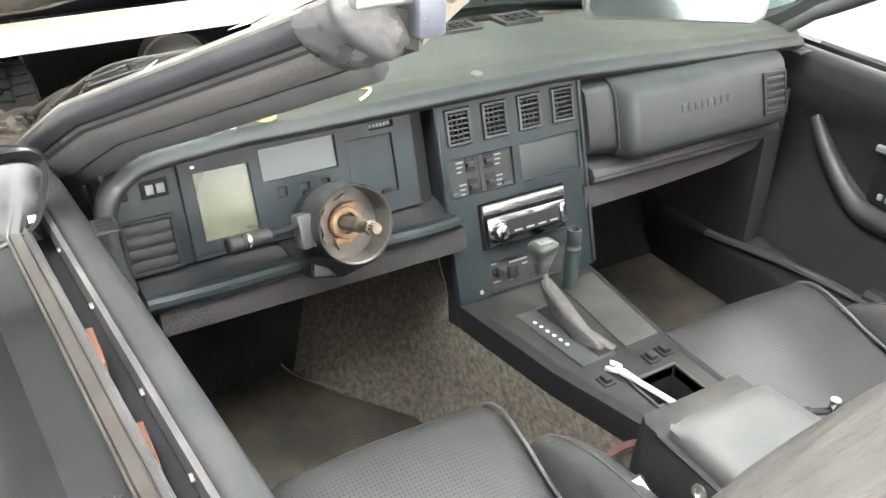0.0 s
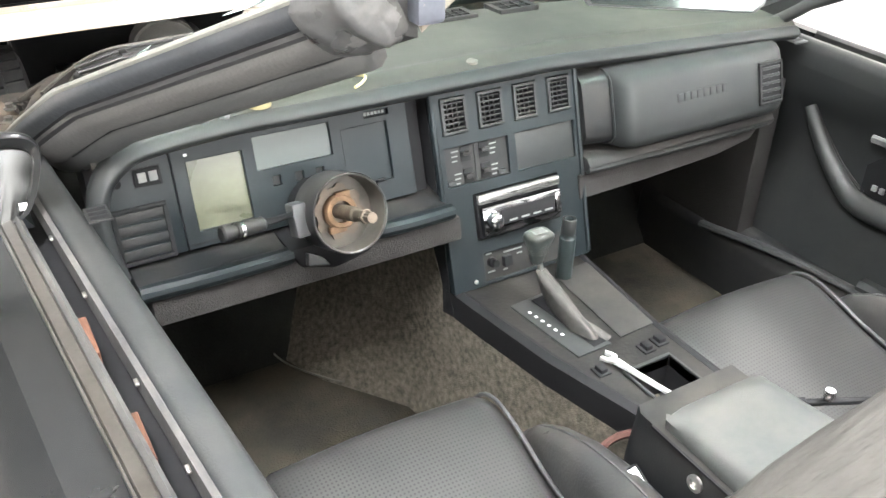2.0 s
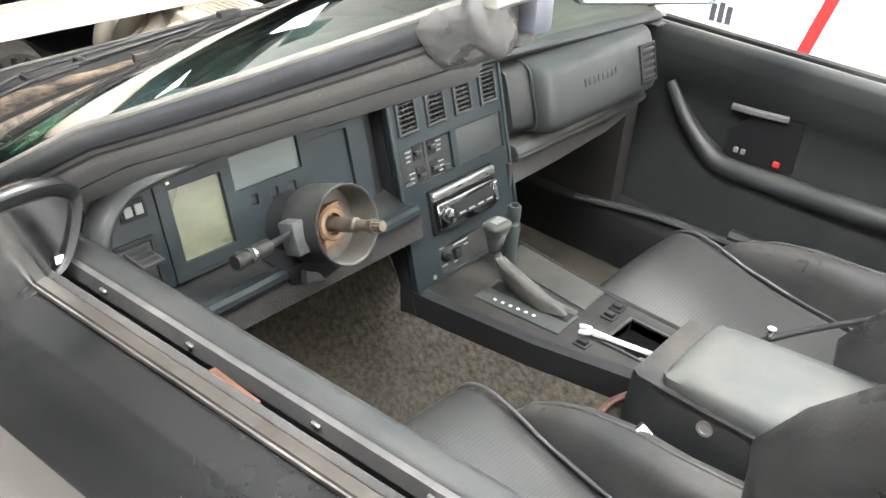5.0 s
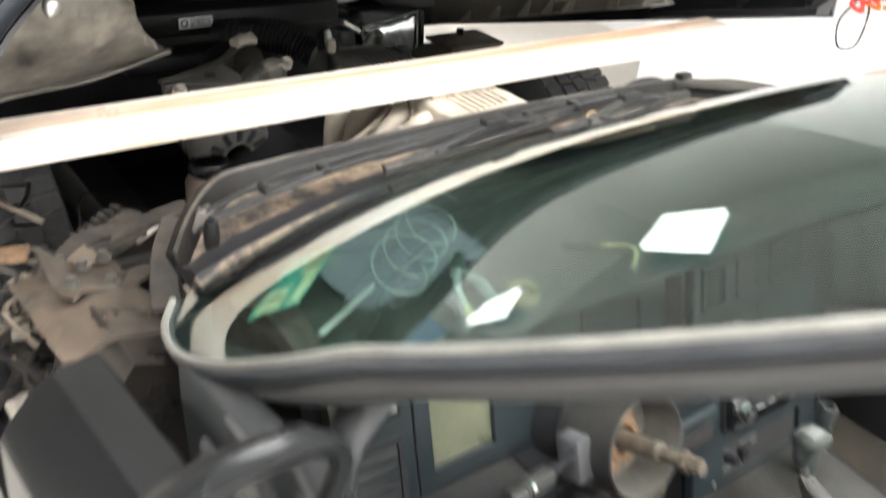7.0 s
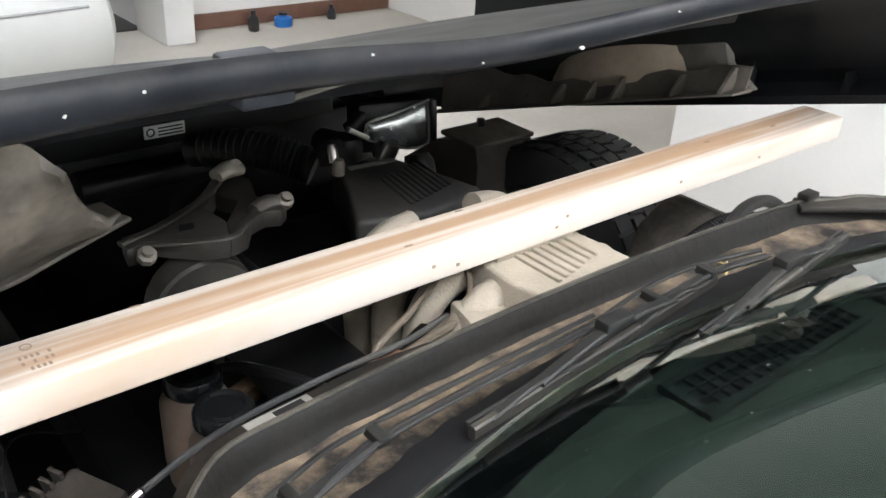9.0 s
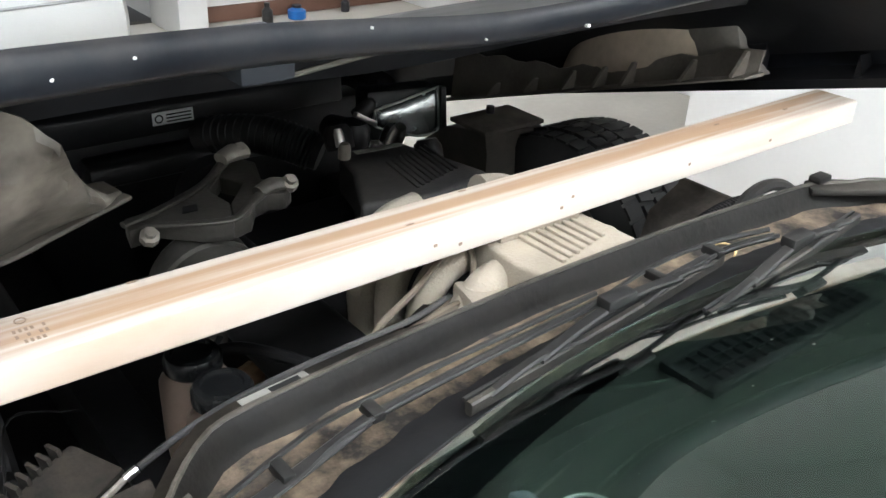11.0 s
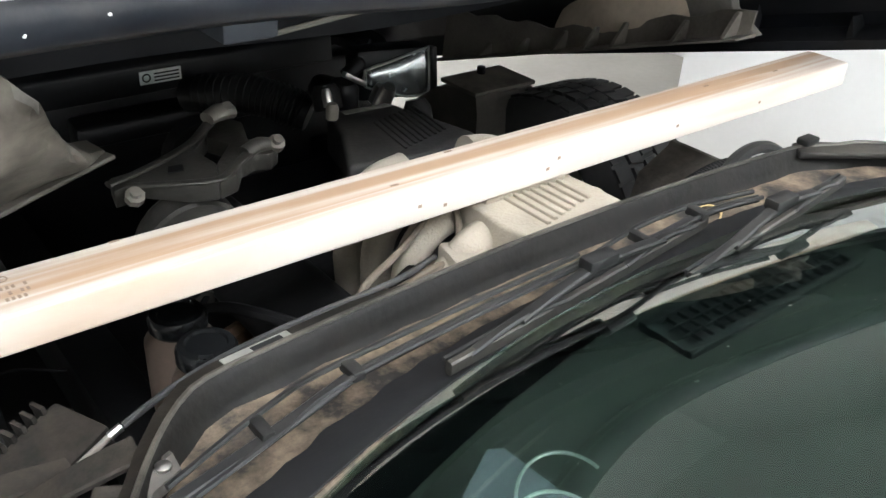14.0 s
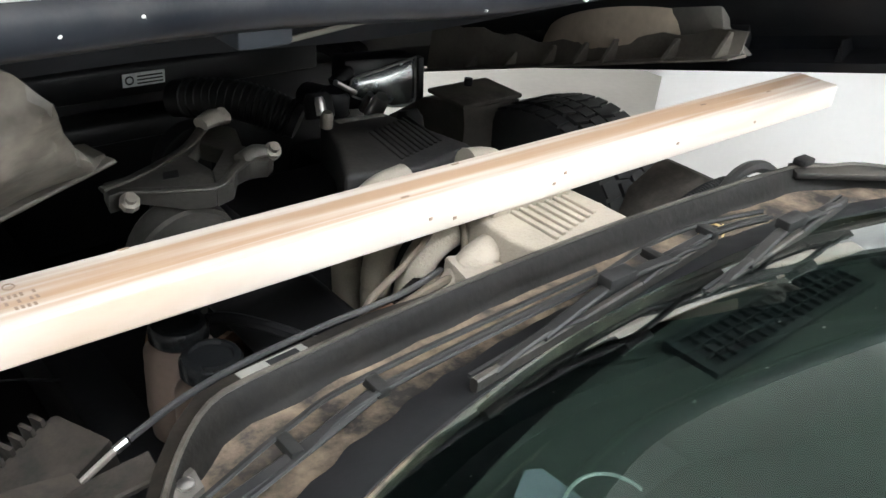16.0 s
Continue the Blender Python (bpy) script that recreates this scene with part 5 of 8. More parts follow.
pane = part("pane", sheet(lambda u, v: screen(0.5 + 0.5 * math.sin(math.pi * (u - 0.5)), v), 56, 28, 0.004), GLASS, ws, "green-tinted glass pane", 60)
pane.visible_shadow = False
for sg in (-1, 1):
    line = [Vector(screen(0.5 + 0.5 * sg, v / 20)) for v in range(21)]

    def moulding(prof, v0=0, v1=20):
        """A section of (inward, down) points swept up the pillar, slimmer at its foot."""
        rows = []
        for i in range(v0, v1 + 1):
            f = 0.55 + 0.45 * min(1.0, i / 6)
            rows.append([line[i] + Vector((-sg * d * f, 0.0, z * f)) for d, z in prof])
        return loft(rows)
    pil = part("pillar", moulding([(0.0, -0.006), (0.012, -0.026), (0.050, -0.050), (0.080, -0.058), (0.080, -0.020), (0.030, -0.004)]), PILLAR, ws, "grey windscreen pillar with layered seals")
    part("glass_trim", tube([p + Vector((sg * 0.003, 0, 0.004)) for p in line], 0.0042, 8, 2), mat("trim_tan", (0.13, 0.128, 0.115), 0.4, vary=0.3, scale=20), pil, "thin dull glass trim")
    part("seal", moulding([(-0.005, 0.003), (-0.007, -0.006), (-0.003, -0.015), (0.004, -0.021), (0.010, -0.024), (0.016, -0.012), (0.010, 0.000)]), mat("seal_slate", (0.034, 0.037, 0.041), 0.42, vary=0.25, scale=12, bump=0.25, dust=0.25), pil, "slate rubber seal", 50)
    part("groove", moulding([(0.006, -0.021), (0.009, -0.0255), (0.015, -0.0275), (0.020, -0.018)]), SLOT, pil)
    part("bead", moulding([(0.0095, -0.0255), (0.010, -0.031), (0.015, -0.0345), (0.021, -0.034), (0.022, -0.024)]), RUBBER, pil, "worn rubber bead")
    part("weatherstrip", moulding([(0.016, -0.0335), (0.018, -0.040), (0.025, -0.0475), (0.036, -0.0535), (0.046, -0.0570), (0.053, -0.0572), (0.057, -0.045), (0.030, -0.020)]), mat("strip_grey", (0.080, 0.078, 0.075), 0.55, vary=0.25, scale=7, bump=0.3, fine=200, dust=0.25, dust_colour=(0.16, 0.155, 0.15)), pil, "bulging grey weatherstrip", 60)
    part("seam", tube([p + Vector((-sg * 0.054, 0.0, -0.0565 + 0.0012 * noise.noise(p * 40))) for p in line[7:]], 0.0024, 6, 2), SLOT, pil, "worn seam")
    part("inner_trim", moulding([(0.053, -0.0555), (0.058, -0.065), (0.066, -0.074), (0.075, -0.0785), (0.084, -0.076), (0.090, -0.066), (0.086, -0.050), (0.060, -0.040)], 2, 19), mat("pillar_inner", (0.062, 0.063, 0.062), 0.5, vary=0.2, scale=7, bump=0.2, fine=260, dust=0.2), pil, "dark grey inner trim", 60)
    sect = [(-0.008, 0.009), (-0.011, -0.006), (-0.004, -0.021), (0.006, -0.034), (0.022, -0.049), (0.044, -0.0625), (0.060, -0.061), (0.064, -0.044), (0.044, -0.006), (0.012, 0.011)]
    for rep in range(2):
        sect = [(p[0] * k + q[0] * (1 - k), p[1] * k + q[1] * (1 - k)) for p, q in zip(sect, sect[1:] + sect[:1]) for k in (0.75, 0.25)]
    axis = (line[-1] - line[-3]).normalized()
    rows = []
    for s_, g in ((-0.052, 0.93), (-0.050, 0.985), (-0.042, 0.96), (-0.034, 1.0), (-0.026, 0.95), (-0.018, 0.98), (-0.010, 0.95), (-0.003, 1.03), (0.003, 1.10), (0.006, 1.07), (0.008, 0.85), (0.009, 0.3)):
        c = line[-1] + axis * s_
        ring = []
        for d, z in sect:
            d, z = 0.026 + (d - 0.026) * g, -0.028 + (z + 0.028) * g
            q = c + Vector((-sg * d, 0.0, z))
            ring.append(q + Vector((-sg * 0.4, -0.5, -0.5)) * (0.009 * noise.noise(q * 34) + 0.004 * noise.noise(q * 85)))
        rows.append(ring)
    part("corner_boot", loft(rows), mat("worn_boot", (0.05, 0.05, 0.05), 0.28, vary=0.5, scale=25, bump=0.6, fine=70, dust=0.28, dust_colour=(0.36, 0.34, 0.31), dust_scale=26, spec=0.5), pil, "worn scuffed rubber corner boot", 60)
    c = line[-1]
    part("latch_plate", turned(box(-0.03, 0.03, -0.02, 0.02, -0.005, 0.005, 0.003), Matrix.Translation(c + Vector((sg * -0.035, -0.002, 0.000)))), STEEL, pil, "scuffed bare latch plate")
    part("bolt", lathe([(0.008, 0), (0.008, 0.004), (0.0001, 0.005)], 12, Matrix.Translation(c + Vector((sg * -0.020, -0.010, 0.004)))), STEEL, pil)
def header_rim(x, back=0.0):
    """A point of the roof header: 0 at the glass, 1 at its rear edge."""
    g, r = Vector((x, 1.105 - 0.477 * x * x, 1.259 - 0.300 * x * x)), Vector((x, 1.055 - 0.475 * x * x, 1.262 - 0.530 * x * x))
    return g.lerp(r, back)


rows = []
for k in range(45):
    x = -0.435 + 0.87 * k / 44
    bump = 0.0035 * noise.noise(Vector((x * 22, 0.3, 0)))
    rows.append([header_rim(x, 0.0), header_rim(x, 0.30) + Vector((0, 0, 0.006 + bump)), header_rim(x, 0.62) + Vector((0, 0, 0.002 - bump)), header_rim(x, 0.72) + Vector((0, 0, -0.005)), header_rim(x, 1.0) + Vector((0, 0, -0.002)), header_rim(x, 1.0) + Vector((0, 0.004, -0.030)), header_rim(x, 0.1) + Vector((0, 0, -0.036))])
hdr = part("header", loft(rows), mat("header_vinyl", (0.16, 0.135, 0.11), 0.6, vary=0.35, scale=9, bump=0.4, dust=0.5, dust_colour=(0.34, 0.30, 0.245)), ws, "dusty tan header rail", 50)
part("header_trim", tube([header_rim(-0.405 + 0.81 * k / 24, 1.0) + Vector((0, -0.004, 0.001)) for k in range(25)], 0.0095, 10), mat("header_taupe", (0.17, 0.135, 0.118), 0.5, vary=0.3, scale=14, bump=0.3), hdr, "taupe trim along the header's rear edge")
part("header_gap", tube([header_rim(-0.40 + 0.80 * k / 24, 0.80) + Vector((0, 0, -0.001)) for k in range(25)], 0.003, 6), SLOT, hdr)
for sg in (-1, 1):
    p = header_rim(sg * 0.425, 0.55)
    part("header_end", box(p.x - 0.016, p.x + 0.016, p.y - 0.026, p.y + 0.020, p.z - 0.046, p.z + 0.002, 0.006), mat("bracket_slate", (0.070, 0.074, 0.088), 0.4, vary=0.3, scale=30), hdr, "slate plastic end piece")
# inside mirror
rv = thing("rear_view_mirror", (0.0, 1.08, 1.10), "black-framed rear-view mirror on a stalk from the windscreen", "mirror")
rm = Matrix.Translation((-0.002, 1.072, 1.100)) @ Matrix.Rotation(radians(-29.5), 4, "Z") @ Matrix.Rotation(radians(-3), 4, "X") @ Matrix.Rotation(radians(2), 4, "Y")
rvo = [(-0.120, -0.020), (-0.112, -0.030), (0.106, -0.030), (0.117, -0.018), (0.122, 0.018), (0.114, 0.030), (-0.112, 0.030), (-0.121, 0.020)]
part("frame", turned(prism(rvo, "y", 0.0, 0.028, 0.004), rm), mat("mirror_frame", (0.16, 0.165, 0.165), 0.3, metal=0.3), rv, "grey frame")
part("glass", turned(prism([(x * 0.95, z * 0.86) for x, z in rvo], "y", -0.0015, 0.001), rm), mat("rear_mirror_glass", (0.26, 0.31, 0.29), 0.08, metal=1.0, vary=0.05, bump=0), rv, "dim mirror glass")
part("stalk", tube([rm @ Vector((0, 0.028, 0.0)), rm @ Vector((0.01, 0.05, 0.03)), (0.01, 1.17, 1.212)], 0.008, 10), SLOT, rv)

# rear roof hoop behind the seats
hp = [(-0.79, 0.34, 0.84), (-0.745, 0.345, 1.02), (-0.695, 0.352, 1.155), (-0.60, 0.355, 1.195), (-0.30, 0.34, 1.225), (0, 0.335, 1.23), (0.30, 0.34, 1.225), (0.60, 0.355, 1.195), (0.695, 0.352, 1.155), (0.745, 0.345, 1.02), (0.79, 0.34, 0.84)]
hoop = part("roof_hoop", strip([(x, y - 0.05, z - 0.03) for x, y, z in hp], 0.08, 0.05, 0.015), GLOSS, car, "black rear roof hoop")
part("hoop_seal", tube(hp, 0.021, 14), mat("hoop_seal", (0.016, 0.015, 0.014), 0.8, spec=0.1, vary=0.5, scale=5, bump=1.0, fine=30, stretch=(0.5, 7, 7), mottle=(0.058, 0.055, 0.050)), hoop, "cracked grey hoop weatherstrip")
part("rear_deck", box(-0.80, 0.80, -0.9, 0.10, 0.60, 0.75, 0.02), CARPET, car, "carpeted rear deck")

# ---- things on the dash and the glass ----
def on_screen(x, y, lift=-0.012):
    """The point of the glass above (x, y), and its slope."""
    best = None
    for i in range(81):
        for j in range(41):
            p = screen(i / 80, j / 40)
            q = (p[0] - x) ** 2 + (p[1] - y) ** 2
            if best is None or q < best[0]:
                best = (q, p)
    return Vector((x, y, best[1][2] + lift))


ca, cb, cc = on_screen(-0.712, 1.564), on_screen(-0.620, 1.649), on_screen(-0.683, 1.496)
stk = thing("inspection_sticker", tuple(ca), "green and cream inspection sticker on the inside of the windscreen", "sticker")
e1 = (cb - ca).normalized()
e2 = (cc - ca - e1 * (cc - ca).dot(e1)).normalized()
en = e1.cross(e2)
sm = Matrix.Translation(ca) @ Matrix(((e1.x * 1.36, e2.x, en.x, 0), (e1.y * 1.36, e2.y, en.y, 0), (e1.z * 1.36, e2.z, en.z, 0), (0, 0, 0, 1)))
if en.z < 0:
    en = -en
TEAL = mat("sticker_teal", (0.03, 0.36, 0.27), 0.5, vary=0.05, bump=0)
CREAM = mat("sticker_cream", (0.72, 0.66, 0.42), 0.5, vary=0.05, bump=0)


def stick(x0, x1, y0, y1, h, material, name="sheet"):
    return part(name, turned(box(x0, x1, y0, y1, min(0, h), max(0, h) + 0.0004), sm), material, stk)


sd = 1 if (sm.to_3x3() @ Vector((0, 0, 1))).z > 0 else -1
stick(0.0, 0.096, 0.0, 0.064, 0.0, TEAL)
stick(0.003, 0.040, 0.006, 0.036, sd * 0.0008, CREAM, "field")
stick(0.056, 0.093, 0.034, 0.061, sd * 0.0008, CREAM, "field")
stick(0.003, 0.056, 0.046, 0.061, sd * 0.0008, CREAM, "field")


ez = e2.cross(e1)
st_m = Matrix.Translation(ca) @ Matrix(((e1.x, -e2.x, ez.x, 0), (e1.y, -e2.y, ez.y, 0), (e1.z, -e2.z, ez.z, 0), (0, 0, 0, 1)))


def digits(text, x, y, size):
    cu = bpy.data.curves.new("digit", "FONT")
    cu.body, cu.size, cu.extrude = text, size, 0.0003
    tmp = new("digit", cu)
    dg = bpy.context.evaluated_depsgraph_get()
    me = bpy.data.meshes.new_from_object(tmp.evaluated_get(dg))
    bpy.data.objects.remove(tmp)
    bm = bmesh.new()
    bm.from_mesh(me)
    turned(bm, st_m @ Matrix.Translation((x, y, 0.0016)))
    part("digit", bm, SLOT, stk)


digits("1", 0.020, -0.034, 0.034)
digits("10", 0.080, -0.060, 0.032)
# blank white labels on the outside of the glass
for quad in (((-0.543, 1.241), (-0.486, 1.267), (-0.480, 1.217), (-0.529, 1.194)), ((-0.660, 1.294), (-0.634, 1.302), (-0.619, 1.282), (-0.645, 1.269))):
    pts = [on_screen(x, y, 0.006) for x, y in quad]
    solo("label", loft([[p + Vector((0, 0, dz)) for p in pts] for dz in (0.0, 0.0006)]), mat("label_white", (0.60, 0.70, 0.66), 0.5, vary=0.02, bump=0), "blank pale green-white label stuck on the windscreen", "label", "windscreen labels")
# grey card with a coil of wire
CARD = mat("grey_card", (0.19, 0.185, 0.205), 0.5, vary=0.06, scale=4, bump=0.02)
solo("card", prism([(-0.612, 1.600), (-0.598, 1.618), (-0.432, 1.712), (-0.420, 1.706), (-0.408, 1.556), (-0.418, 1.546), (-0.596, 1.512), (-0.608, 1.522)], "z", 0.889, 0.891), CARD, "blue-grey sheet of card lying on the dash top", "card")
coil = []
for k in range(90):
    a = k / 90 * 2 * math.pi * 4
    f = k / 89
    coil.append((-0.425 - 0.125 * f + 0.030 * math.cos(a), 1.635 - 0.095 * f + 0.038 * math.sin(a), 0.894 + 0.011 * (1 + math.sin(a + 0.8))))
WIRE = mat("silver_wire", (0.72, 0.70, 0.66), 0.3, metal=0.8, vary=0.1)
solo("wire_coil", tube(coil, 0.0014, 6, 2), WIRE, "loose coil of thin silver wire on the dash top", "wire")
solo("wire_end", tube([(-0.672, 1.488, 0.899), (-0.63, 1.505, 0.9045), (-0.585, 1.528, 0.906)], 0.003, 6), WIRE, "straight frayed wire end beside the coil", "wire")
# pliers
pli = thing("pliers", (-0.49, 1.50, 0.89), "small steel pliers with yellow-tipped grips lying on the dash", "pliers")
part("jaw", loft([[Vector((-0.466 - t * 0.020 - w, 1.545 - t * 0.035, z)) for w, z in ((h, 0.899), (-h, 0.899), (-h, 0.908), (h, 0.908))] for t, h in ((0, 0.004), (0.5, 0.010), (1, 0.011))]), STEEL, pli)
for ex, ey in ((-0.520, 1.452), (-0.484, 1.448)):
    h = part("handle", tube([(-0.487, 1.510, 0.904), ((-0.487 + ex) / 2 - (0.004 if ex < -0.5 else -0.008), 1.484, 0.904), (ex, ey, 0.902)], [0.004, 0.0052, 0.0045], 8), mat("grip_grey", (0.30, 0.32, 0.30), 0.5), pli, "grey grip")
    part("grip_tip", tube([(ex, ey, 0.902), (ex - 0.003, ey - 0.013, 0.902)], 0.0052, 8, 2), mat("grip_yellow", (0.50, 0.45, 0.20), 0.5), h, "yellow grip tip")
# hook tool, sucker ring, bump and clips on the pad
hk = thing("hook_tool", (-0.30, 1.47, 0.89), "small hook tool with a yellow bent end on the dash pad", "tool")
part("shaft", tube([(-0.334, 1.506, 0.899), (-0.292, 1.484, 0.899)], 0.004, 8, 2), SLOT, hk)
part("hook", tube([(-0.292, 1.484, 0.899), (-0.268, 1.472, 0.900), (-0.262, 1.455, 0.902), (-0.275, 1.440, 0.900), (-0.292, 1.430, 0.898)], 0.0024, 8), mat("hook_yellow", (0.50, 0.42, 0.22), 0.5), hk)
solo("tape_ring", lathe([(0.0125, 0.885), (0.018, 0.885), (0.018, 0.899), (0.0125, 0.899)], 28, Matrix.Translation((-0.440, 1.452, 0.004))), mat("ring_olive", (0.24, 0.20, 0.11), 0.5), "small brown ring of tape lying on the dash pad", "ring")
solo("dash_sensor", lathe([(0.012, 0.889), (0.012, 0.8935), (0.006, 0.895), (0.003, 0.897), (0.0001, 0.897)], 20, Matrix.Translation((-0.060, 1.462, 0))), mat("cap_cream2", (0.10, 0.095, 0.08), 0.5), "small pale light sensor on the dash pad", "sensor")
for x in (-0.533, -0.497):
    solo("trim_clip", tube([(x - 0.004, 1.448, 0.884), (x + 0.002, 1.440, 0.889), (x + 0.010, 1.455, 0.900), (x + 0.014, 1.475, 0.898)], 0.0065, 8), mat("clip_grey", (0.15, 0.15, 0.15), 0.35, metal=0.3), "curved grey metal trim clip on the dash edge", "clip", "trim clips")

# specks of dirt on the outside of the glass
random.seed(33)
specks = bmesh.new()
for k in range(150):
    u, v = random.uniform(0.06, 0.94), random.uniform(0.02, 0.75)
    p = Vector(screen(u, v)) + Vector((0, 0, 0.0056))
    r = random.choice((0.0005, 0.0006, 0.0008, 0.0014)) * random.uniform(0.7, 1.2)
    ring = [specks.verts.new(p + Vector((r * random.uniform(0.6, 1.3) * math.cos(q), r * random.uniform(0.6, 1.3) * math.sin(q), -0.4 * r * math.sin(q)))) for q in [i * math.pi / 3 for i in range(6)]]
    top = specks.verts.new(p + Vector((0, 0, r * 0.5)))
    for i in range(6):
        specks.faces.new((ring[i], ring[(i + 1) % 6], top))
solo("dirt_specks", specks, mat("speck_grey", (0.22, 0.22, 0.21), 0.8, bump=0), "pale specks of dirt scattered on the windscreen", "dirt", kind="stuff")

# ---- cowl and wipers ----
RIMX = lambda x: 2.006 - 0.028 * min(1.0, max(0.0, (x - 0.45) / 0.08)) - 0.030 * (abs(x) / 0.55) ** 2 - 0.20 * max(0.0, (abs(x) - 0.54) / 0.18) ** 1.6
BASEX = lambda x: 1.868 - 0.155 * (abs(x) / 0.735) ** 2.4
cowl = thing("cowl", (0, 1.93, 0.8), "dirty tan cowl trough with a black rubber rim below the windscreen", "cowl")
xs_ = [-0.70 + 1.40 * k / 40 for k in range(41)]


def trough(u, v):
    x = -0.70 + 1.40 * u
    y0, y1 = BASEX(x) - 0.015, RIMX(x) - 0.012
    z = 0.838 - 0.045 * math.sin(min(1.0, v / 0.65) * math.pi / 2)
    return (x, y0 + (y1 - y0) * v, z + 0.003 * noise.noise(Vector((x * 20, v * 4, 3))))


part("trough", sheet(trough, 80, 14, -0.012), COWLTAN, cowl, "dirt-caked tan trough", 60)
part("glass_strip", loft([[(x, BASEX(x) - 0.012, 0.838), (x, BASEX(x) - 0.004, 0.8475), (x, BASEX(x) + 0.012, 0.846), (x, BASEX(x) + 0.052 + 0.012 * noise.noise(Vector((x * 24, 1, 0))), 0.828), (x, BASEX(x) + 0.044, 0.818), (x, BASEX(x) + 0.0, 0.815)] for x in [-0.70 + 1.40 * k / 160 for k in range(161)]]), SLOT, cowl, "black rubber strip at the foot of the glass")
part("rim", loft([[(x, RIMX(x) - 0.050, 0.788), (x, RIMX(x) - 0.034, 0.7965), (x, RIMX(x) - 0.020, 0.803), (x, RIMX(x) - 0.012, 0.815), (x, RIMX(x) - 0.004, 0.832), (x, RIMX(x) + 0.002, 0.8375), (x, RIMX(x) + 0.007, 0.834), (x, RIMX(x) + 0.006, 0.822), (x, RIMX(x) - 0.004, 0.785)] for x in xs_]), mat("rim_rubber", (0.006, 0.0055, 0.005), 0.5, spec=0.15, vary=0.5, scale=10, bump=0.5, fine=70, dust=0.10, dust_colour=(0.060, 0.047, 0.036), dust_scale=16), cowl, "black rubber rim, dusty", 50)
# Bead's paler grey paints in the thin highlight on the rim's lip.
part("lip_bead", tube([(x, RIMX(x) + 0.003, 0.8385) for x in xs_], 0.0032, 6, 2), mat("bead_grey", (0.022, 0.020, 0.017), 0.5, vary=0.4, scale=30, bump=0.3, dust=0.3), cowl, "grey bead along the rim, paler for its highlight")
part("corner_clip", loft([[Vector((x, y + q[0], z + q[1])) for q in ((0.0, 0.0), (0.022, 0.003), (0.026, 0.012), (0.018, 0.015), (0.002, 0.010))] for x, y, z in ((-0.668, 1.836, 0.808), (-0.650, 1.862, 0.814), (-0.634, 1.880, 0.817), (-0.605, 1.893, 0.816))]), mat("clip_grey_plastic", (0.060, 0.056, 0.052), 0.5, vary=0.4, scale=26, bump=0.4, dust=0.3, dust_colour=(0.20, 0.165, 0.125)), cowl, "dusty grey plastic clip in the cowl corner", 40)
part("clip_rivet", lathe([(0.007, 0), (0.007, 0.003), (0.003, 0.005), (0.0001, 0.005)], 10, Matrix.Translation((-0.618, 1.900, 0.830))), STEEL, cowl)
LEDGE = lambda x: 0.034 - 0.020 * min(1.0, max(0.0, (x + 0.34) / 0.14))
part("ledge", loft([[(x, RIMX(x) + 0.004, 0.831), (x, RIMX(x) + LEDGE(x), 0.825), (x, RIMX(x) + LEDGE(x) + 0.004, 0.800), (x, RIMX(x) + 0.030, 0.60), (x, RIMX(x), 0.60)] for x in xs_]), mat("ledge_dark", (0.009, 0.008, 0.007), 0.7, spec=0.1, vary=0.4, scale=8, bump=0.5, fine=50, dust=0.14, dust_colour=(0.17, 0.135, 0.10)), cowl, "grimy dark bulkhead ledge", 50)
lbl = part("caution_label", loft([[(x, RIMX(x) + 0.010, 0.8308), (x, RIMX(x) + 0.031, 0.8266), (x, RIMX(x) + 0.031, 0.8250), (x, RIMX(x) + 0.010, 0.8290)] for x in [-0.515 + 0.006 * k for k in range(14)]]), mat("label_cream", (0.24, 0.235, 0.215), 0.6, vary=0.2, scale=40), cowl, "worn pale caution label")
part("print", loft([[(x, RIMX(x) + 0.014, 0.8307), (x, RIMX(x) + 0.027, 0.8281), (x, RIMX(x) + 0.027, 0.8268), (x, RIMX(x) + 0.014, 0.8294)] for x in [-0.482 + 0.005 * k for k in range(8)]]), SLOT, lbl)
BOLTM = mat("rust_bolt", (0.16, 0.10, 0.06), 0.8, vary=0.4, scale=60, bump=0.5)
for x, y in ((-0.456, 1.948), (-0.292, 1.968), (-0.572, 1.935), (-0.10, 1.972), (0.10, 1.970), (0.32, 1.955)):
    part("bolt", lathe([(0.016, 0.786), (0.015, 0.792), (0.009, 0.794), (0.008, 0.800), (0.0001, 0.801)], 14, Matrix.Translation((x, y, 0))), BOLTM, cowl, "rusty bolt")
for x0, x1, y in ((-0.409, -0.336, 1.952), (-0.331, -0.305, 1.955)):
    g = part("mesh_grille", box(x0, x1, y - 0.010, y + 0.024, 0.790, 0.7975, 0.002), SLOT, cowl, "small black mesh grille")
    n = int((x1 - x0) / 0.006)
    for k in range(n):
        part("bar", box(x0 + 0.006 * k, x0 + 0.006 * k + 0.0018, y - 0.009, y + 0.022, 0.7975, 0.800), VINYL_DARK, g)
    for k in range(5):
        part("bar", box(x0, x1, y - 0.009 + 0.0065 * k, y - 0.0072 + 0.0065 * k, 0.7975, 0.7997), VINYL_DARK, g)

WARM = mat("wiper_arm_metal", (0.020, 0.020, 0.021), 0.45, metal=0.2, vary=0.3, scale=20, bump=0.2, dust=0.14, dust_colour=(0.14, 0.12, 0.10))
WBLK = mat("wiper_black", (0.010, 0.010, 0.010), 0.5, vary=0.3, scale=20, bump=0.2, dust=0.04)


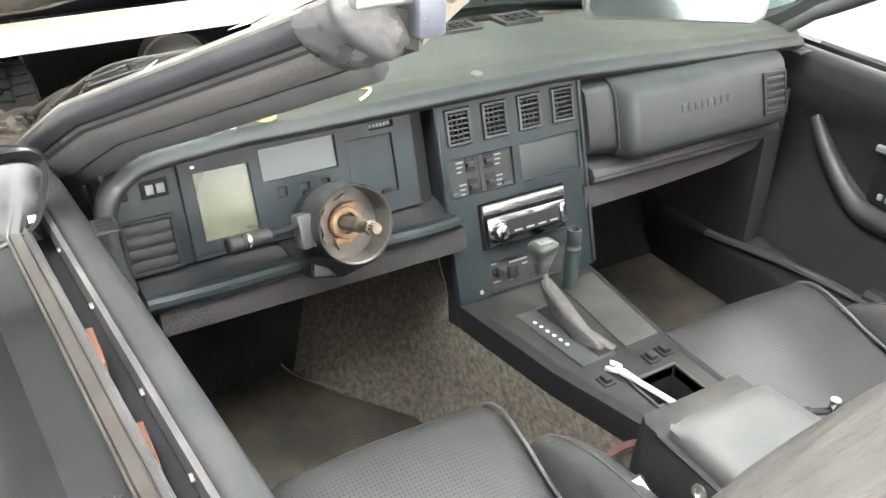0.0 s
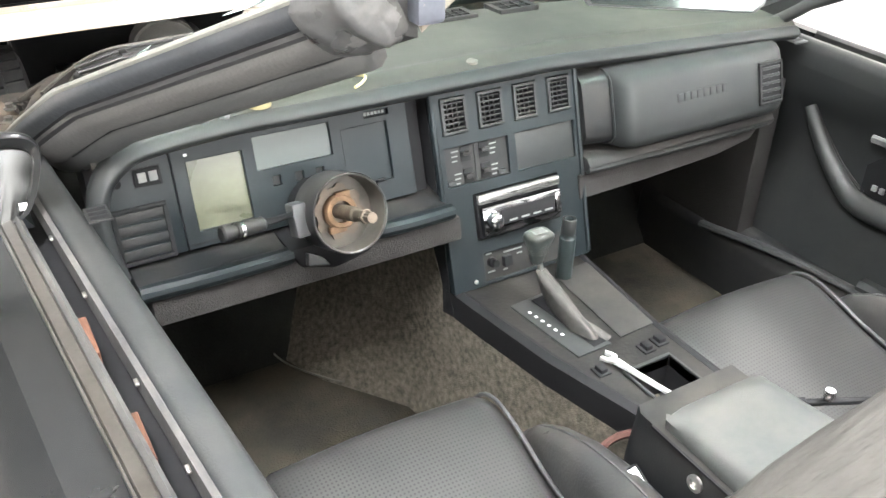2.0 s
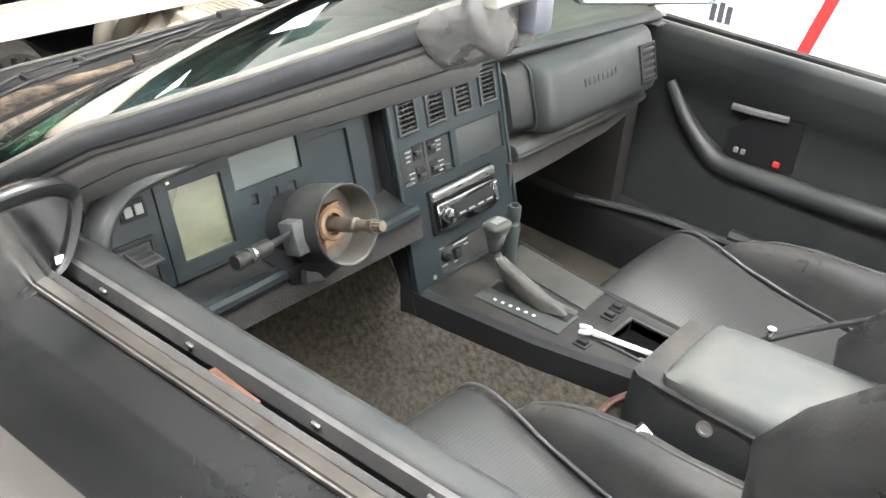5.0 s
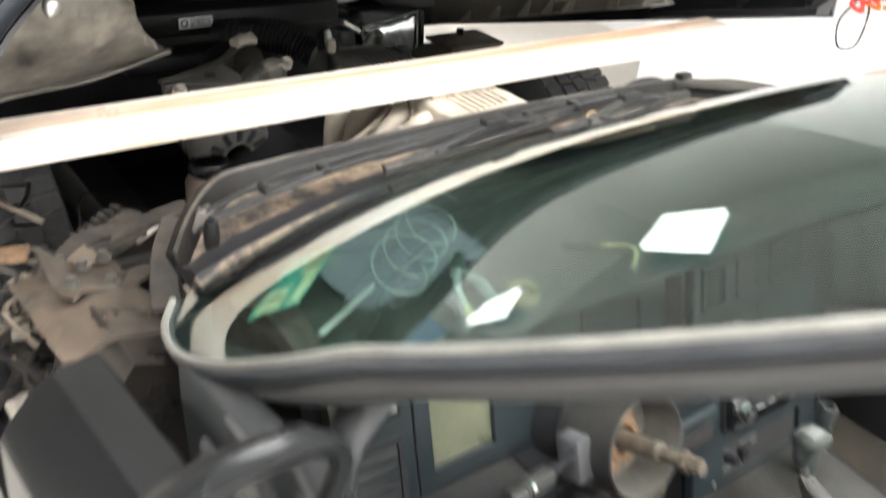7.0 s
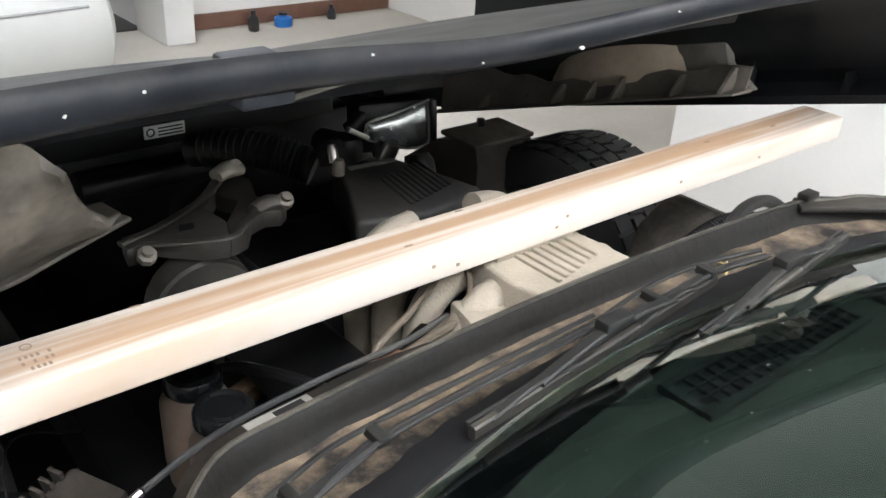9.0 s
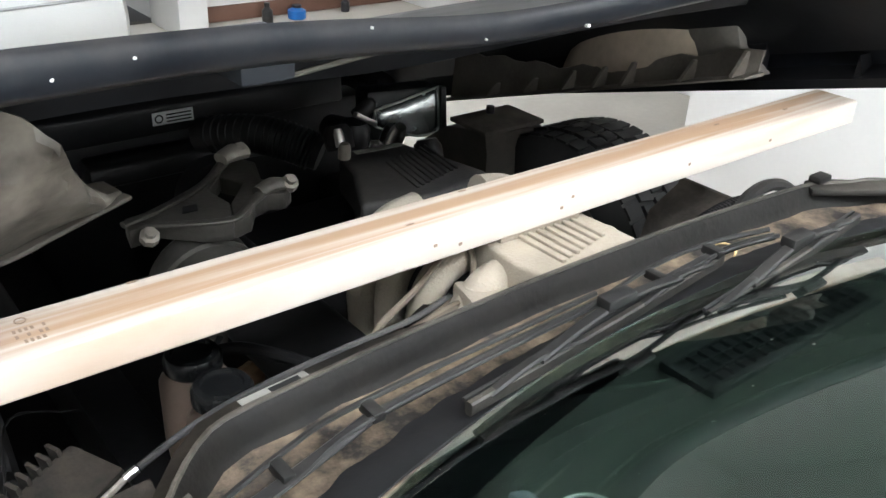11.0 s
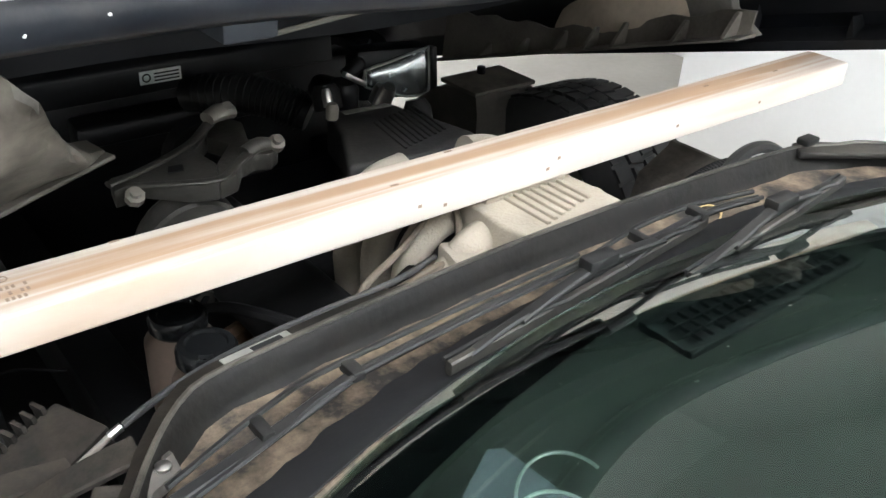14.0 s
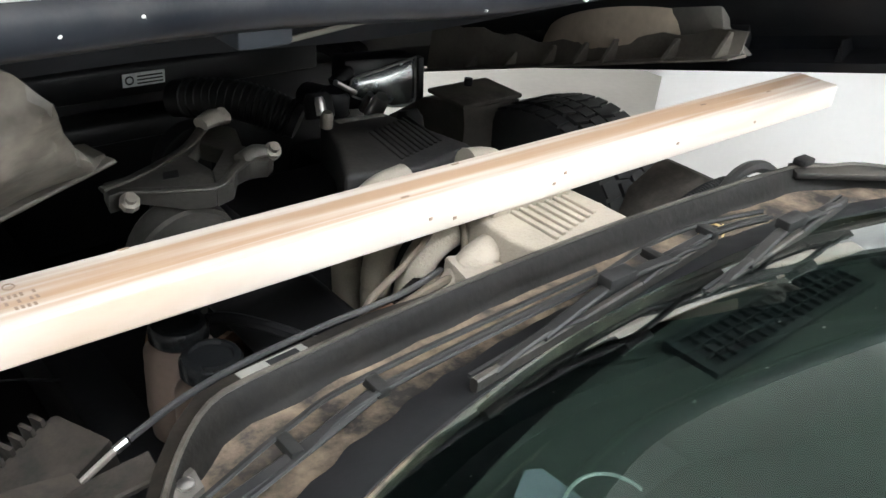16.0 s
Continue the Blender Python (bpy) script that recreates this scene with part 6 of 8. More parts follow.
def wiper(name, pivot, elbow, tip, b0, b1, lift, lab):
    w = thing(name, pivot, lab, "wiper", "windscreen wipers")
    p, e, t, c0, c1 = Vector(pivot), Vector(elbow), Vector(tip), Vector(b0), Vector(b1)
    part("pivot", lathe([(0.010, -0.035), (0.011, -0.02), (0.010, -0.006), (0.008, 0.004), (0.0001, 0.005)], 18, Matrix.Translation(p)), WBLK, w, "capped wiper pivot")
    part("arm", strip([p + Vector((0, 0, 0.006)), p.lerp(e, 0.45) + Vector((0, -0.008, 0.010)), e], 0.015, 0.008, 0.003), WARM, w, "grey steel wiper arm")
    part("arm_rod", tube([e, e.lerp(t, 0.5) + Vector((0, 0, 0.008)), t + Vector((0, 0, 0.010))], 0.005, 8), WBLK, w)
    part("washer_hose", tube([p + Vector((0, 0.012, 0.012)), p.lerp(e, 0.5) + Vector((0, 0.014, 0.018)), e + Vector((0, 0.012, 0.010)), t + Vector((0, 0.008, 0.016))], 0.0032, 6), WBLK, w)
    part("washer_hose", tube([p + Vector((0, -0.012, 0.010)), p.lerp(e, 0.45) + Vector((0, -0.016, 0.014)), e + Vector((0, -0.010, 0.008)), t + Vector((0, -0.006, 0.014))], 0.0028, 6), WARM, w)
    part("clip", turned(box(-0.006, 0.006, -0.014, 0.014, -0.005, 0.006, 0.002), Matrix.Translation(p.lerp(e, 0.45) + Vector((0, 0, 0.014)))), WBLK, w)
    part("clip", turned(box(-0.007, 0.007, -0.013, 0.013, -0.005, 0.006, 0.002), Matrix.Translation(e + Vector((0, 0, 0.006)))), WBLK, w)
    br = part("bridge", strip([c0.lerp(c1, 0.22) + Vector((0, 0, 0.010)), c0.lerp(c1, 0.36) + Vector((0, 0, 0.020)), c0.lerp(c1, 0.5) + Vector((0, 0, 0.025)), c0.lerp(c1, 0.64) + Vector((0, 0, 0.020)), c0.lerp(c1, 0.78) + Vector((0, 0, 0.010))], 0.014, 0.007, 0.002), WBLK, w, "black blade bridge")
    for f in (0.22, 0.78):
        part("claw", strip([c0.lerp(c1, f - 0.16) + Vector((0, 0, 0.003)), c0.lerp(c1, f) + Vector((0, 0, 0.013)), c0.lerp(c1, f + 0.16) + Vector((0, 0, 0.003))], 0.011, 0.006, 0.002), WBLK, br)
    part("yoke", turned(box(-0.022, 0.022, -0.010, 0.010, -0.006, 0.008, 0.003), Matrix.Translation(c0.lerp(c1, 0.5) + Vector((0, 0, 0.030)))), WBLK, br)
    part("blade", strip([c0, c0.lerp(c1, 0.5) + Vector((0, 0, -0.002)), c1], 0.009, 0.015, 0.002), mat("blade_rubber", (0.014, 0.013, 0.012), 0.45, vary=0.4, scale=15, bump=0.3, dust=0.2), w, "rubber wiper blade")
    part("blade_spine", strip([c0 + Vector((0, 0.007, 0.006)), c0.lerp(c1, 0.5) + Vector((0, 0.007, 0.006)), c1 + Vector((0, 0.007, 0.006))], 0.004, 0.004), WARM, w, "steel blade spine")


wiper("wiper", (-0.632, 1.842, 0.842), (-0.440, 1.888, 0.854), (-0.150, 1.880, 0.872), (-0.368, 1.838, 0.862), (0.068, 1.880, 0.868), 0.01, "black wiper with a grey arm parked along the cowl, driver's side")
wiper("wiper", (-0.115, 1.900, 0.842), (0.05, 1.882, 0.878), (0.115, 1.845, 0.892), (-0.085, 1.788, 0.886), (0.300, 1.835, 0.882), 0.01, "black wiper parked low on the glass, passenger side")
part("end_plate", prism([(0.440, 1.972), (0.466, 2.004), (0.500, 1.990), (0.66, 1.870), (0.64, 1.845), (0.53, 1.915)], "z", 0.826, 0.838, 0.004), mat("endplate", (0.008, 0.0075, 0.007), 0.55, vary=0.5, scale=9, bump=0.4, dust=0.15), cowl, "dark cowl end plate")
part("end_bump", box(0.458, 0.492, 1.972, 1.994, 0.841, 0.852, 0.003), WBLK, cowl)
part("dry_grass", tube([(0.16, 1.955, 0.800), (0.19, 1.965, 0.818), (0.215, 1.950, 0.812), (0.20, 1.94, 0.802), (0.235, 1.962, 0.806)], 0.0018, 5), mat("straw", (0.42, 0.30, 0.14), 0.8), cowl, "wisp of dry straw")

# ---- hood ----
hood = thing("hood", (0, 3.0, 0.7), "satin dark blue-grey clamshell hood propped partly open on a plank", "hood")


def hood_pt(s, v, drop=0.0):
    a = abs(s)
    sg = 1 if s > 0 else -1
    x = 0.90 * (a if a < 0.85 else 0.85 + 0.15 * math.sin((a - 0.85) / 0.15 * math.pi / 2)) * sg
    rear = 2.195 - 0.265 * a ** 1.5
    y = rear + (3.74 - rear) * v
    top = 1.172 - (y - 2.066) * 0.262 - 0.12 * v ** 3 - 0.028 * math.exp(-(a / 0.35) ** 2) * (1 - v)
    lip = 0.947 - (y - 1.93) * 0.290
    f = max(0.0, (a - 0.80) / 0.20)
    z = top + (lip - top) * f ** 1.3
    return Vector((x * (1 - 0.03 * (drop > 0.01)), y, z - drop))


part("skin", sheet(lambda u, v: hood_pt(2 * u - 1, v), 72, 24, 0.010), HOODPAINT, hood, "satin blue-black painted skin", 60)
fl = []
for k in range(61):
    s = -0.93 + 1.86 * k / 60
    p = hood_pt(s, 0.0)
    fl.append([p + Vector((0, 0.002, 0.004)), p + Vector((0, -0.006, 0.000)), p + Vector((0, -0.009, -0.012)), p + Vector((0, -0.006, -0.030)), p + Vector((0, 0.004, -0.038)), p + Vector((0, 0.030, -0.036)), p + Vector((0, 0.030, -0.010))])
part("rear_flange", loft(fl), HOODPAINT, hood, "chipped satin rear edge of the hood", 50)
random.seed(21)
for s, dz, r in ((-0.62, -0.012, 0.0017), (-0.70, -0.020, 0.0013), (0.12, -0.030, 0.0028), (-0.30, -0.004, 0.0016), (-0.08, -0.026, 0.0015), (-0.80, -0.006, 0.0016), (0.30, -0.010, 0.0016)):
    p = hood_pt(s, 0.0) + Vector((0, -0.0092, dz))
    chip = [(p.x + r * random.uniform(0.6, 1.8) * math.cos(a), p.z + r * random.uniform(0.5, 1.2) * math.sin(a)) for a in [q * math.pi / 4 for q in range(8)]]
    part("paint_chip", prism(chip, "y", p.y - 0.0006, p.y + 0.004), mat("chip_white", (0.5, 0.5, 0.48), 0.7), hood, "pale paint chip")
part("liner", sheet(lambda u, v: hood_pt((2 * u - 1) * 0.93, 0.03 + 0.93 * v, 0.035), 48, 18, -0.006), INNERHOOD, hood, "black underside of the hood", 60)
for s0, s1, v0, v1, d in ((-0.60, -0.52, 0.16, 0.9, 0.03), (0.52, 0.60, 0.16, 0.9, 0.03), (-0.16, -0.10, 0.16, 0.85, 0.025), (0.10, 0.16, 0.16, 0.85, 0.025)):
    part("underside_rib", loft([[hood_pt(s0, v, 0.034), hood_pt(s0 + 0.01, v, 0.034 + d * 0.6), hood_pt(s1 - 0.01, v, 0.034 + d * 0.6), hood_pt(s1, v, 0.034)] for v in [v0 + (v1 - v0) * k / 8 for k in range(9)]]), INNERHOOD, hood, "pressed stiffening rib")
part("cross_rib", loft([[hood_pt(s, 0.16, 0.034), hood_pt(s, 0.17, 0.075), hood_pt(s, 0.22, 0.080), hood_pt(s, 0.24, 0.034)] for s in [-0.78 + 1.56 * k / 20 for k in range(21)]]), INNERHOOD, hood, "pressed cross rib")
part("bump_stop", box(-0.372, -0.300, 2.255, 2.330, 1.050, 1.105, 0.006), mat("stop_slate", (0.028, 0.032, 0.040), 0.5), hood, "slate rubber bump stop block")
part("cable_clip", tube([(-0.30, 2.30, 1.04), (-0.10, 2.36, 1.035), (0.16, 2.42, 1.03), (0.40, 2.50, 1.00)], 0.004, 6), mat("pale_wire", (0.15, 0.14, 0.12), 0.5), hood, "pale wire under the hood")

# right-hand wheel housing, seen from inside
LIP = lambda y: 0.872 - (y - 2.338) * 0.331
dome = []
for i in range(15):
    th = math.pi * i / 14
    dome.append([(0.815 - 0.052 * math.cos(ph) ** 1.3, 2.640 + 0.240 * math.sin(ph) * math.cos(th), LIP(2.640 + 0.240 * math.sin(ph) * math.cos(th)) + 0.030 + 0.165 * math.sin(ph) * math.sin(th)) for ph in [0.02 + (math.pi / 2 - 0.02) * j / 12 for j in range(13)]])
part("wheel_housing", loft(dome, closed=False, caps=False), ARCH, hood, "dusty brown wheel housing", 70)
part("housing_back", loft([[(0.82, y, LIP(y) + 0.01), (0.82, y, LIP(y) + 0.33), (0.84, y, LIP(y) + 0.33), (0.84, y, LIP(y) + 0.01)] for y in (2.33, 2.7, 3.2)]), INNERHOOD, hood, "black wall behind the wheel housing")
FLANGE = mat("inner_wall", (0.15, 0.135, 0.115), 0.65, vary=0.45, scale=8, bump=0.3, dust=0.3)
part("inner_wall", loft([[(0.762, y, LIP(y) + 0.004), (0.757, y, LIP(y) + 0.004), (0.768, y, LIP(y) + h), (0.774, y, LIP(y) + h)] for y, h in [(2.30 + 0.95 * k / 24, 0.052 + 0.012 * math.sin(k * 0.9) ** 2 + 0.085 * max(0.0, k - 13) / 11) for k in range(25)]]), FLANGE, hood, "dusty grey moulded inner panel", 50)
for y, g in ((2.331, 0.055), (2.449, 0.048), (2.606, 0.056), (2.688, 0.052), (2.785, 0.050), (2.911, 0.040), (3.05, 0.036)):
    part("gusset", prism([(0.760, LIP(y) + 0.004), (0.712, LIP(y) + 0.005), (0.752, LIP(y) + g), (0.762, LIP(y) + g)], "y", y - 0.004, y + 0.004), FLANGE, hood, "small triangular gusset")
part("lower_flange", loft([[(0.765, y, LIP(y)), (0.700, y, LIP(y) + 0.002), (0.700, y, LIP(y) + 0.006), (0.765, y, LIP(y) + 0.008)] for y in [2.29 + 0.96 * k / 10 for k in range(11)]]), FLANGE, hood, "grey turned-in flange")
part("brace", prism([(2.470, 0.862), (2.540, 1.02), (2.410, 1.04), (2.366, 0.925), (2.300, 0.884), (2.34, 0.872)], "x", 0.785, 0.812, 0.004), mat("brace_grey", (0.18, 0.165, 0.145), 0.6, vary=0.35, scale=9, bump=0.3), hood, "grey moulded brace")
part("rear_lip", loft([[(0.905, y, 0.947 - (y - 1.93) * 0.285), (0.83, y, 0.955 - (y - 1.93) * 0.285), (0.83, y, 0.972 - (y - 1.93) * 0.285), (0.90, y, 1.0 - (y - 1.93) * 0.285)] for y in (1.935, 2.1, 2.25, 2.40)]), INNERHOOD, hood, "black rear lower lip")
part("end_wall", prism([(0.62, 1.10), (0.64, 1.135), (0.86, 1.09), (0.885, 0.96), (0.84, 0.965), (0.82, 1.05)], "y", 1.955, 1.975, 0.004), INNERHOOD, hood)
part("gusset", prism([(2.13, 0.905), (2.15, 0.90), (2.145, 0.955)], "x", 0.84, 0.90), INNERHOOD, hood)

# left-hand wheel housing
LDUST = mat("liner_dust", (0.060, 0.054, 0.047), 0.5, vary=0.7, scale=17, bump=0.8, fine=45, mottle=(0.20, 0.178, 0.150))
lo_e = smooth_path([(-0.92, 2.27, 0.872), (-0.80, 2.31, 0.870), (-0.72, 2.335, 0.870), (-0.64, 2.350, 0.869), (-0.57, 2.385, 0.870), (-0.51, 2.412, 0.873), (-0.466, 2.430, 0.876)], 5)
hi_e = smooth_path([(-0.92, 2.27, 1.085), (-0.80, 2.24, 1.105), (-0.70, 2.215, 1.100), (-0.610, 2.215, 1.072), (-0.570, 2.245, 1.005), (-0.530, 2.33, 0.930), (-0.467, 2.432, 0.880)], 5)
lrows = []
for k, (a, b) in enumerate(zip(lo_e, hi_e)):
    row = []
    for q in range(13):
        v = q / 10
        p = a.lerp(b, min(v, 1.0))
        fade = min(1.0, (len(lo_e) - 1 - k) / 6)
        p += Vector((0.15, -1, 0.1)) * (0.030 * fade * math.sin(math.pi * min(v, 1.0)))
        p += Vector((0, 0.07 * max(0.0, v - 1.0) / 0.2, -0.012 * max(0.0, v - 1.0) / 0.2))
        p += Vector((0.3, -1, 0.3)) * fade * (0.030 * noise.noise(p * 9) + 0.024 * abs(noise.noise(p * 17)) + 0.006 * noise.noise(p * 48)) * min(1.0, 0.25 + v)
        row.append(p)
    lrows.append(row)
part("wheel_housing", loft(lrows, closed=False, caps=False), LDUST, hood, "dented dusty grey wheel housing", 28)
part("housing_flange", strip([p + Vector((0.004, -0.006, -0.002)) for p in lo_e], 0.018, 0.006, 0.002, n=1), mat("flange_tan", (0.09, 0.080, 0.068), 0.8, vary=0.4, scale=9, bump=0.4), hood, "bent grey flange with a pointed corner")
# latch pin with its spring
lat = part("latch_pin", lathe([(0.0001, 1.082), (0.008, 1.086), (0.011, 1.094), (0.009, 1.103), (0.005, 1.106), (0.005, 1.19), (0.0001, 1.19)], 14, Matrix.Translation((-0.757, 1.985, 0))), STEEL, hood, "steel latch pin with ball end")
part("spring", tube([(-0.757 + 0.021 * math.cos(k * 0.7), 1.985 + 0.021 * math.sin(k * 0.7), 1.11 + 0.0013 * k) for k in range(54)], 0.0026, 6, 2), SLOT, lat, "black coil spring")

# ---- plank ----
PINE = bpy.data.materials.new("pine_wood")
PINE.use_nodes = True
qn, ql = PINE.node_tree.nodes, PINE.node_tree.links
qb = qn["Principled BSDF"]
qt, qm = qn.new("ShaderNodeTexCoord"), qn.new("ShaderNodeMapping")
qm.inputs["Scale"].default_value, qm.inputs["Location"].default_value = (0.5, 15, 2.5), (0.0, 0.42, 0.0)
ql.new(qt.outputs["Object"], qm.inputs[0])
qw = qn.new("ShaderNodeTexNoise")
qw.inputs["Scale"].default_value, qw.inputs["Detail"].default_value, qw.inputs["Distortion"].default_value = 2.6, 7, 0.6
ql.new(qm.outputs[0], qw.inputs["Vector"])
qr = qn.new("ShaderNodeValToRGB")
qr.color_ramp.elements[0].position, qr.color_ramp.elements[0].color = 0.36, (0.40, 0.265, 0.165, 1)
qr.color_ramp.elements[1].position, qr.color_ramp.elements[1].color = 0.56, (0.56, 0.505, 0.445, 1)
ql.new(qw.outputs[0], qr.inputs[0])
qv = qn.new("ShaderNodeTexVoronoi")
qv.inputs["Scale"].default_value = 2.3
qmm = qn.new("ShaderNodeMapping")
qmm.inputs["Scale"].default_value = (2.2, 6, 6)
ql.new(qt.outputs["Object"], qmm.inputs[0])
ql.new(qmm.outputs[0], qv.inputs["Vector"])
qk = qn.new("ShaderNodeMapRange")
qk.inputs[1].default_value, qk.inputs[2].default_value = 0.02, 0.07
ql.new(qv.outputs["Distance"], qk.inputs[0])
qx = qn.new("ShaderNodeMix")
qx.data_type = "RGBA"
qx.inputs[6].default_value = (0.30, 0.18, 0.10, 1)
ql.new(qk.outputs[0], qx.inputs[0])
ql.new(qr.outputs[0], qx.inputs[7])
ql.new(qx.outputs[2], qb.inputs["Base Color"])
qb.inputs["Roughness"].default_value = 0.62
qbu = qn.new("ShaderNodeBump")
qbu.inputs["Strength"].default_value, qbu.inputs["Distance"].default_value = 0.25, 0.001
ql.new(qw.outputs[0], qbu.inputs["Height"])
ql.new(qbu.outputs[0], qb.inputs["Normal"])
plank = thing("plank", (-0.2, 2.15, 0.838), "long pale pine two-by-four plank laid across the engine bay", "plank")
part("board", soften(box(-1.30, 0.800, 2.108, 2.192, 0.840, 0.884), 0.004, 3), PINE, plank)
STAMP = mat("stamp_ink", (0.27, 0.20, 0.15), 0.8, vary=0.3, bump=0)
for k in range(3):
    for q in range(6):
        if (k * 5 + q * 3) % 7 > 1:
            part("stamp", box(-0.672 + 0.0055 * q, -0.669 + 0.0055 * q, 2.132 + 0.011 * k, 2.138 + 0.011 * k, 0.8838, 0.8843), STAMP, plank, "faint grade stamp")
part("stamp", lathe([(0.006, 0.8838), (0.006, 0.8843), (0.0045, 0.8843), (0.0045, 0.8838)], 16, Matrix.Translation((-0.66, 2.175, 0))), STAMP, plank)
for x, y in ((-0.55, 2.187), (-0.10, 2.183), (-0.22, 2.138), (0.44, 2.165), (0.62, 2.150)):
    part("nick", box(x, x + 0.012, y, y + 0.003, 0.8838, 0.8846), STAMP, plank, "dark nick in the wood")
for x, z in ((-0.20, 0.862), (0.02, 0.858), (0.04, 0.870), (0.30, 0.862), (0.52, 0.858), (-0.16, 0.853)):
    part("nick", box(x, x + 0.005, 2.1068, 2.1076, z, z + 0.004), STAMP, plank, "dark nick in the wood")

# ---- engine ----
eng = thing("engine", (0, 2.5, 0.2), "grimy black V8 engine with a tan cast intake plenum and runners", "engine")
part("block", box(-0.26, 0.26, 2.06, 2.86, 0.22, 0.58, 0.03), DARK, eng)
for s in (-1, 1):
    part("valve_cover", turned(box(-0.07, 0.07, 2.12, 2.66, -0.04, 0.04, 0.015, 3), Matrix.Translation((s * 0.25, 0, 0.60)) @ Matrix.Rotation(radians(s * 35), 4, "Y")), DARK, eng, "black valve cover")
    for k in range(4):
        part("exhaust_runner", tube([(s * 0.28, 2.18 + 0.14 * k, 0.50), (s * 0.36, 2.18 + 0.13 * k, 0.48), (s * 0.38, 2.24 + 0.10 * k, 0.36)], 0.022, 8), BOLTM, eng)
PTAN = mat("plenum_cast", (0.34, 0.30, 0.245), 0.6, metal=0.15, vary=0.22, scale=16, bump=0.7, fine=260, dust=0.3, dust_colour=(0.45, 0.39, 0.30))
poly = [(-0.100, 2.065), (-0.090, 2.014), (0.047, 2.014), (0.092, 2.024), (0.090, 2.092), (0.080, 2.190), (-0.092, 2.190)]
pln = part("plenum", prism(poly, "z", 0.775, 0.829, 0.006, 3), PTAN, eng, "tan cast intake plenum")
for k in range(7):
    x = -0.045 + 0.0165 * k
    part("rib", box(x - 0.0035, x + 0.0035, 2.030 + 0.004 * k, 2.135, 0.828, 0.8335, 0.0015), PTAN, pln, "cast rib")
part("rest_pad", box(-0.08, 0.07, 2.115, 2.185, 0.828, 0.8405, 0.003), PTAN, pln)
part("side_boss", prism([(-0.165, 2.07), (-0.10, 2.03), (-0.09, 2.10), (-0.15, 2.13)], "z", 0.74, 0.79, 0.008), PTAN, eng)
for s in (-1, 1):
    for k in range(4):
        y = 2.10 + 0.075 * k
        part("runner", tube([(s * 0.06, y, 0.795), (s * 0.115, y, 0.785), (s * 0.150, y + 0.004, 0.745), (s * 0.158, y + 0.008, 0.68), (s * 0.150, y + 0.01, 0.60)], [0.026, 0.025, 0.0235, 0.023, 0.024], 12), PTAN, eng, "curved tan intake runner")
bc = part("front_cover", prism([(0.027, 2.694), (0.162, 2.682), (0.213, 2.466), (0.071, 2.436), (-0.069, 2.47), (0.0, 2.60)], "z", 0.66, 0.745, 0.012, 3), mat("cover_black", (0.016, 0.015, 0.015), 0.5, vary=0.3, scale=9, bump=0.3, dust=0.3, dust_colour=(0.14, 0.13, 0.11)), eng, "ribbed black engine cover")
for k in range(9):
    a, b = Vector((0.055 + 0.014 * k, 2.475 + 0.004 * k, 0.745)), Vector((0.075 + 0.014 * k, 2.60 + 0.004 * k, 0.745))
    part("rib", strip([a, (a + b) / 2, b], 0.005, 0.006, 0.001), MATS["cover_black"], bc)
part("cover_label", turned(box(-0.05, 0.05, -0.008, 0.008, 0, 0.001), Matrix.Translation((0.10, 2.665, 0.7455)) @ Matrix.Rotation(radians(-4), 4, "Z")), mat("label_dim", (0.20, 0.20, 0.18), 0.6, vary=0.4, scale=60), eng, "dim metal label strip")
hose = [(0.10, 2.88, 0.66), (0.055, 2.93, 0.682), (0.0, 3.0, 0.69), (-0.06, 3.12, 0.66)]
part("air_duct", tube(hose, [0.036, 0.040, 0.042, 0.040], 18), DARK, eng, "black corrugated air duct")
hl = smooth_path(hose, 7)
for i in range(2, len(hl) - 2):
    d = hl[i + 1] - hl[i - 1]
    part("duct_ring", lathe([(0.038, -0.004), (0.0435, 0.0), (0.038, 0.004)], 20, along(tuple(hl[i]), tuple(hl[i] + d))), DARK, eng)
for k, (x, y, z, r, h, m) in enumerate(((0.10, 2.80, 0.70, 0.030, 0.05, DARK), (0.17, 2.86, 0.68, 0.035, 0.05, INNERHOOD), (0.20, 2.76, 0.70, 0.018, 0.06, STEEL), (0.06, 2.735, 0.735, 0.010, 0.035, STEEL), (0.02, 2.66, 0.745, 0.012, 0.03, CAST), (0.235, 2.84, 0.68, 0.010, 0.05, STEEL), (0.26, 2.70, 0.66, 0.03, 0.06, DARK))):
    part("fitting", lathe([(r, 0), (r, h * 0.7), (r * 0.7, h), (0.0001, h)], 14, Matrix.Translation((x, y, z)) @ Matrix.Rotation(radians(25 * (k % 3) - 20), 4, "X")), m, eng, "small engine fitting")
part("silver_tag", turned(box(-0.03, 0.03, -0.008, 0.008, -0.006, 0.006, 0.003), Matrix.Translation((0.19, 2.845, 0.735)) @ Matrix.Rotation(radians(30), 4, "Y")), STEEL, eng, "shiny silver fitting")
# alternator on its bracket
alt = thing("alternator", (-0.30, 2.55, 0.55), "grimy alternator under a cast grey bracket", "alternator")
am = Matrix.Translation((-0.315, 2.53, 0.635)) @ Matrix.Rotation(radians(-78), 4, "X")
GREY = mat("bracket_cast", (0.055, 0.052, 0.046), 0.5, metal=0.3, vary=0.4, scale=14, bump=0.5, fine=120, dust=0.22, dust_colour=(0.16, 0.145, 0.12))
part("body", lathe([(0.03, -0.075), (0.075, -0.07), (0.085, -0.05), (0.085, -0.012), (0.080, -0.008), (0.080, 0.008), (0.086, 0.012), (0.085, 0.05), (0.07, 0.068), (0.03, 0.072)], 36, am), GREY, alt, "round grey casing")
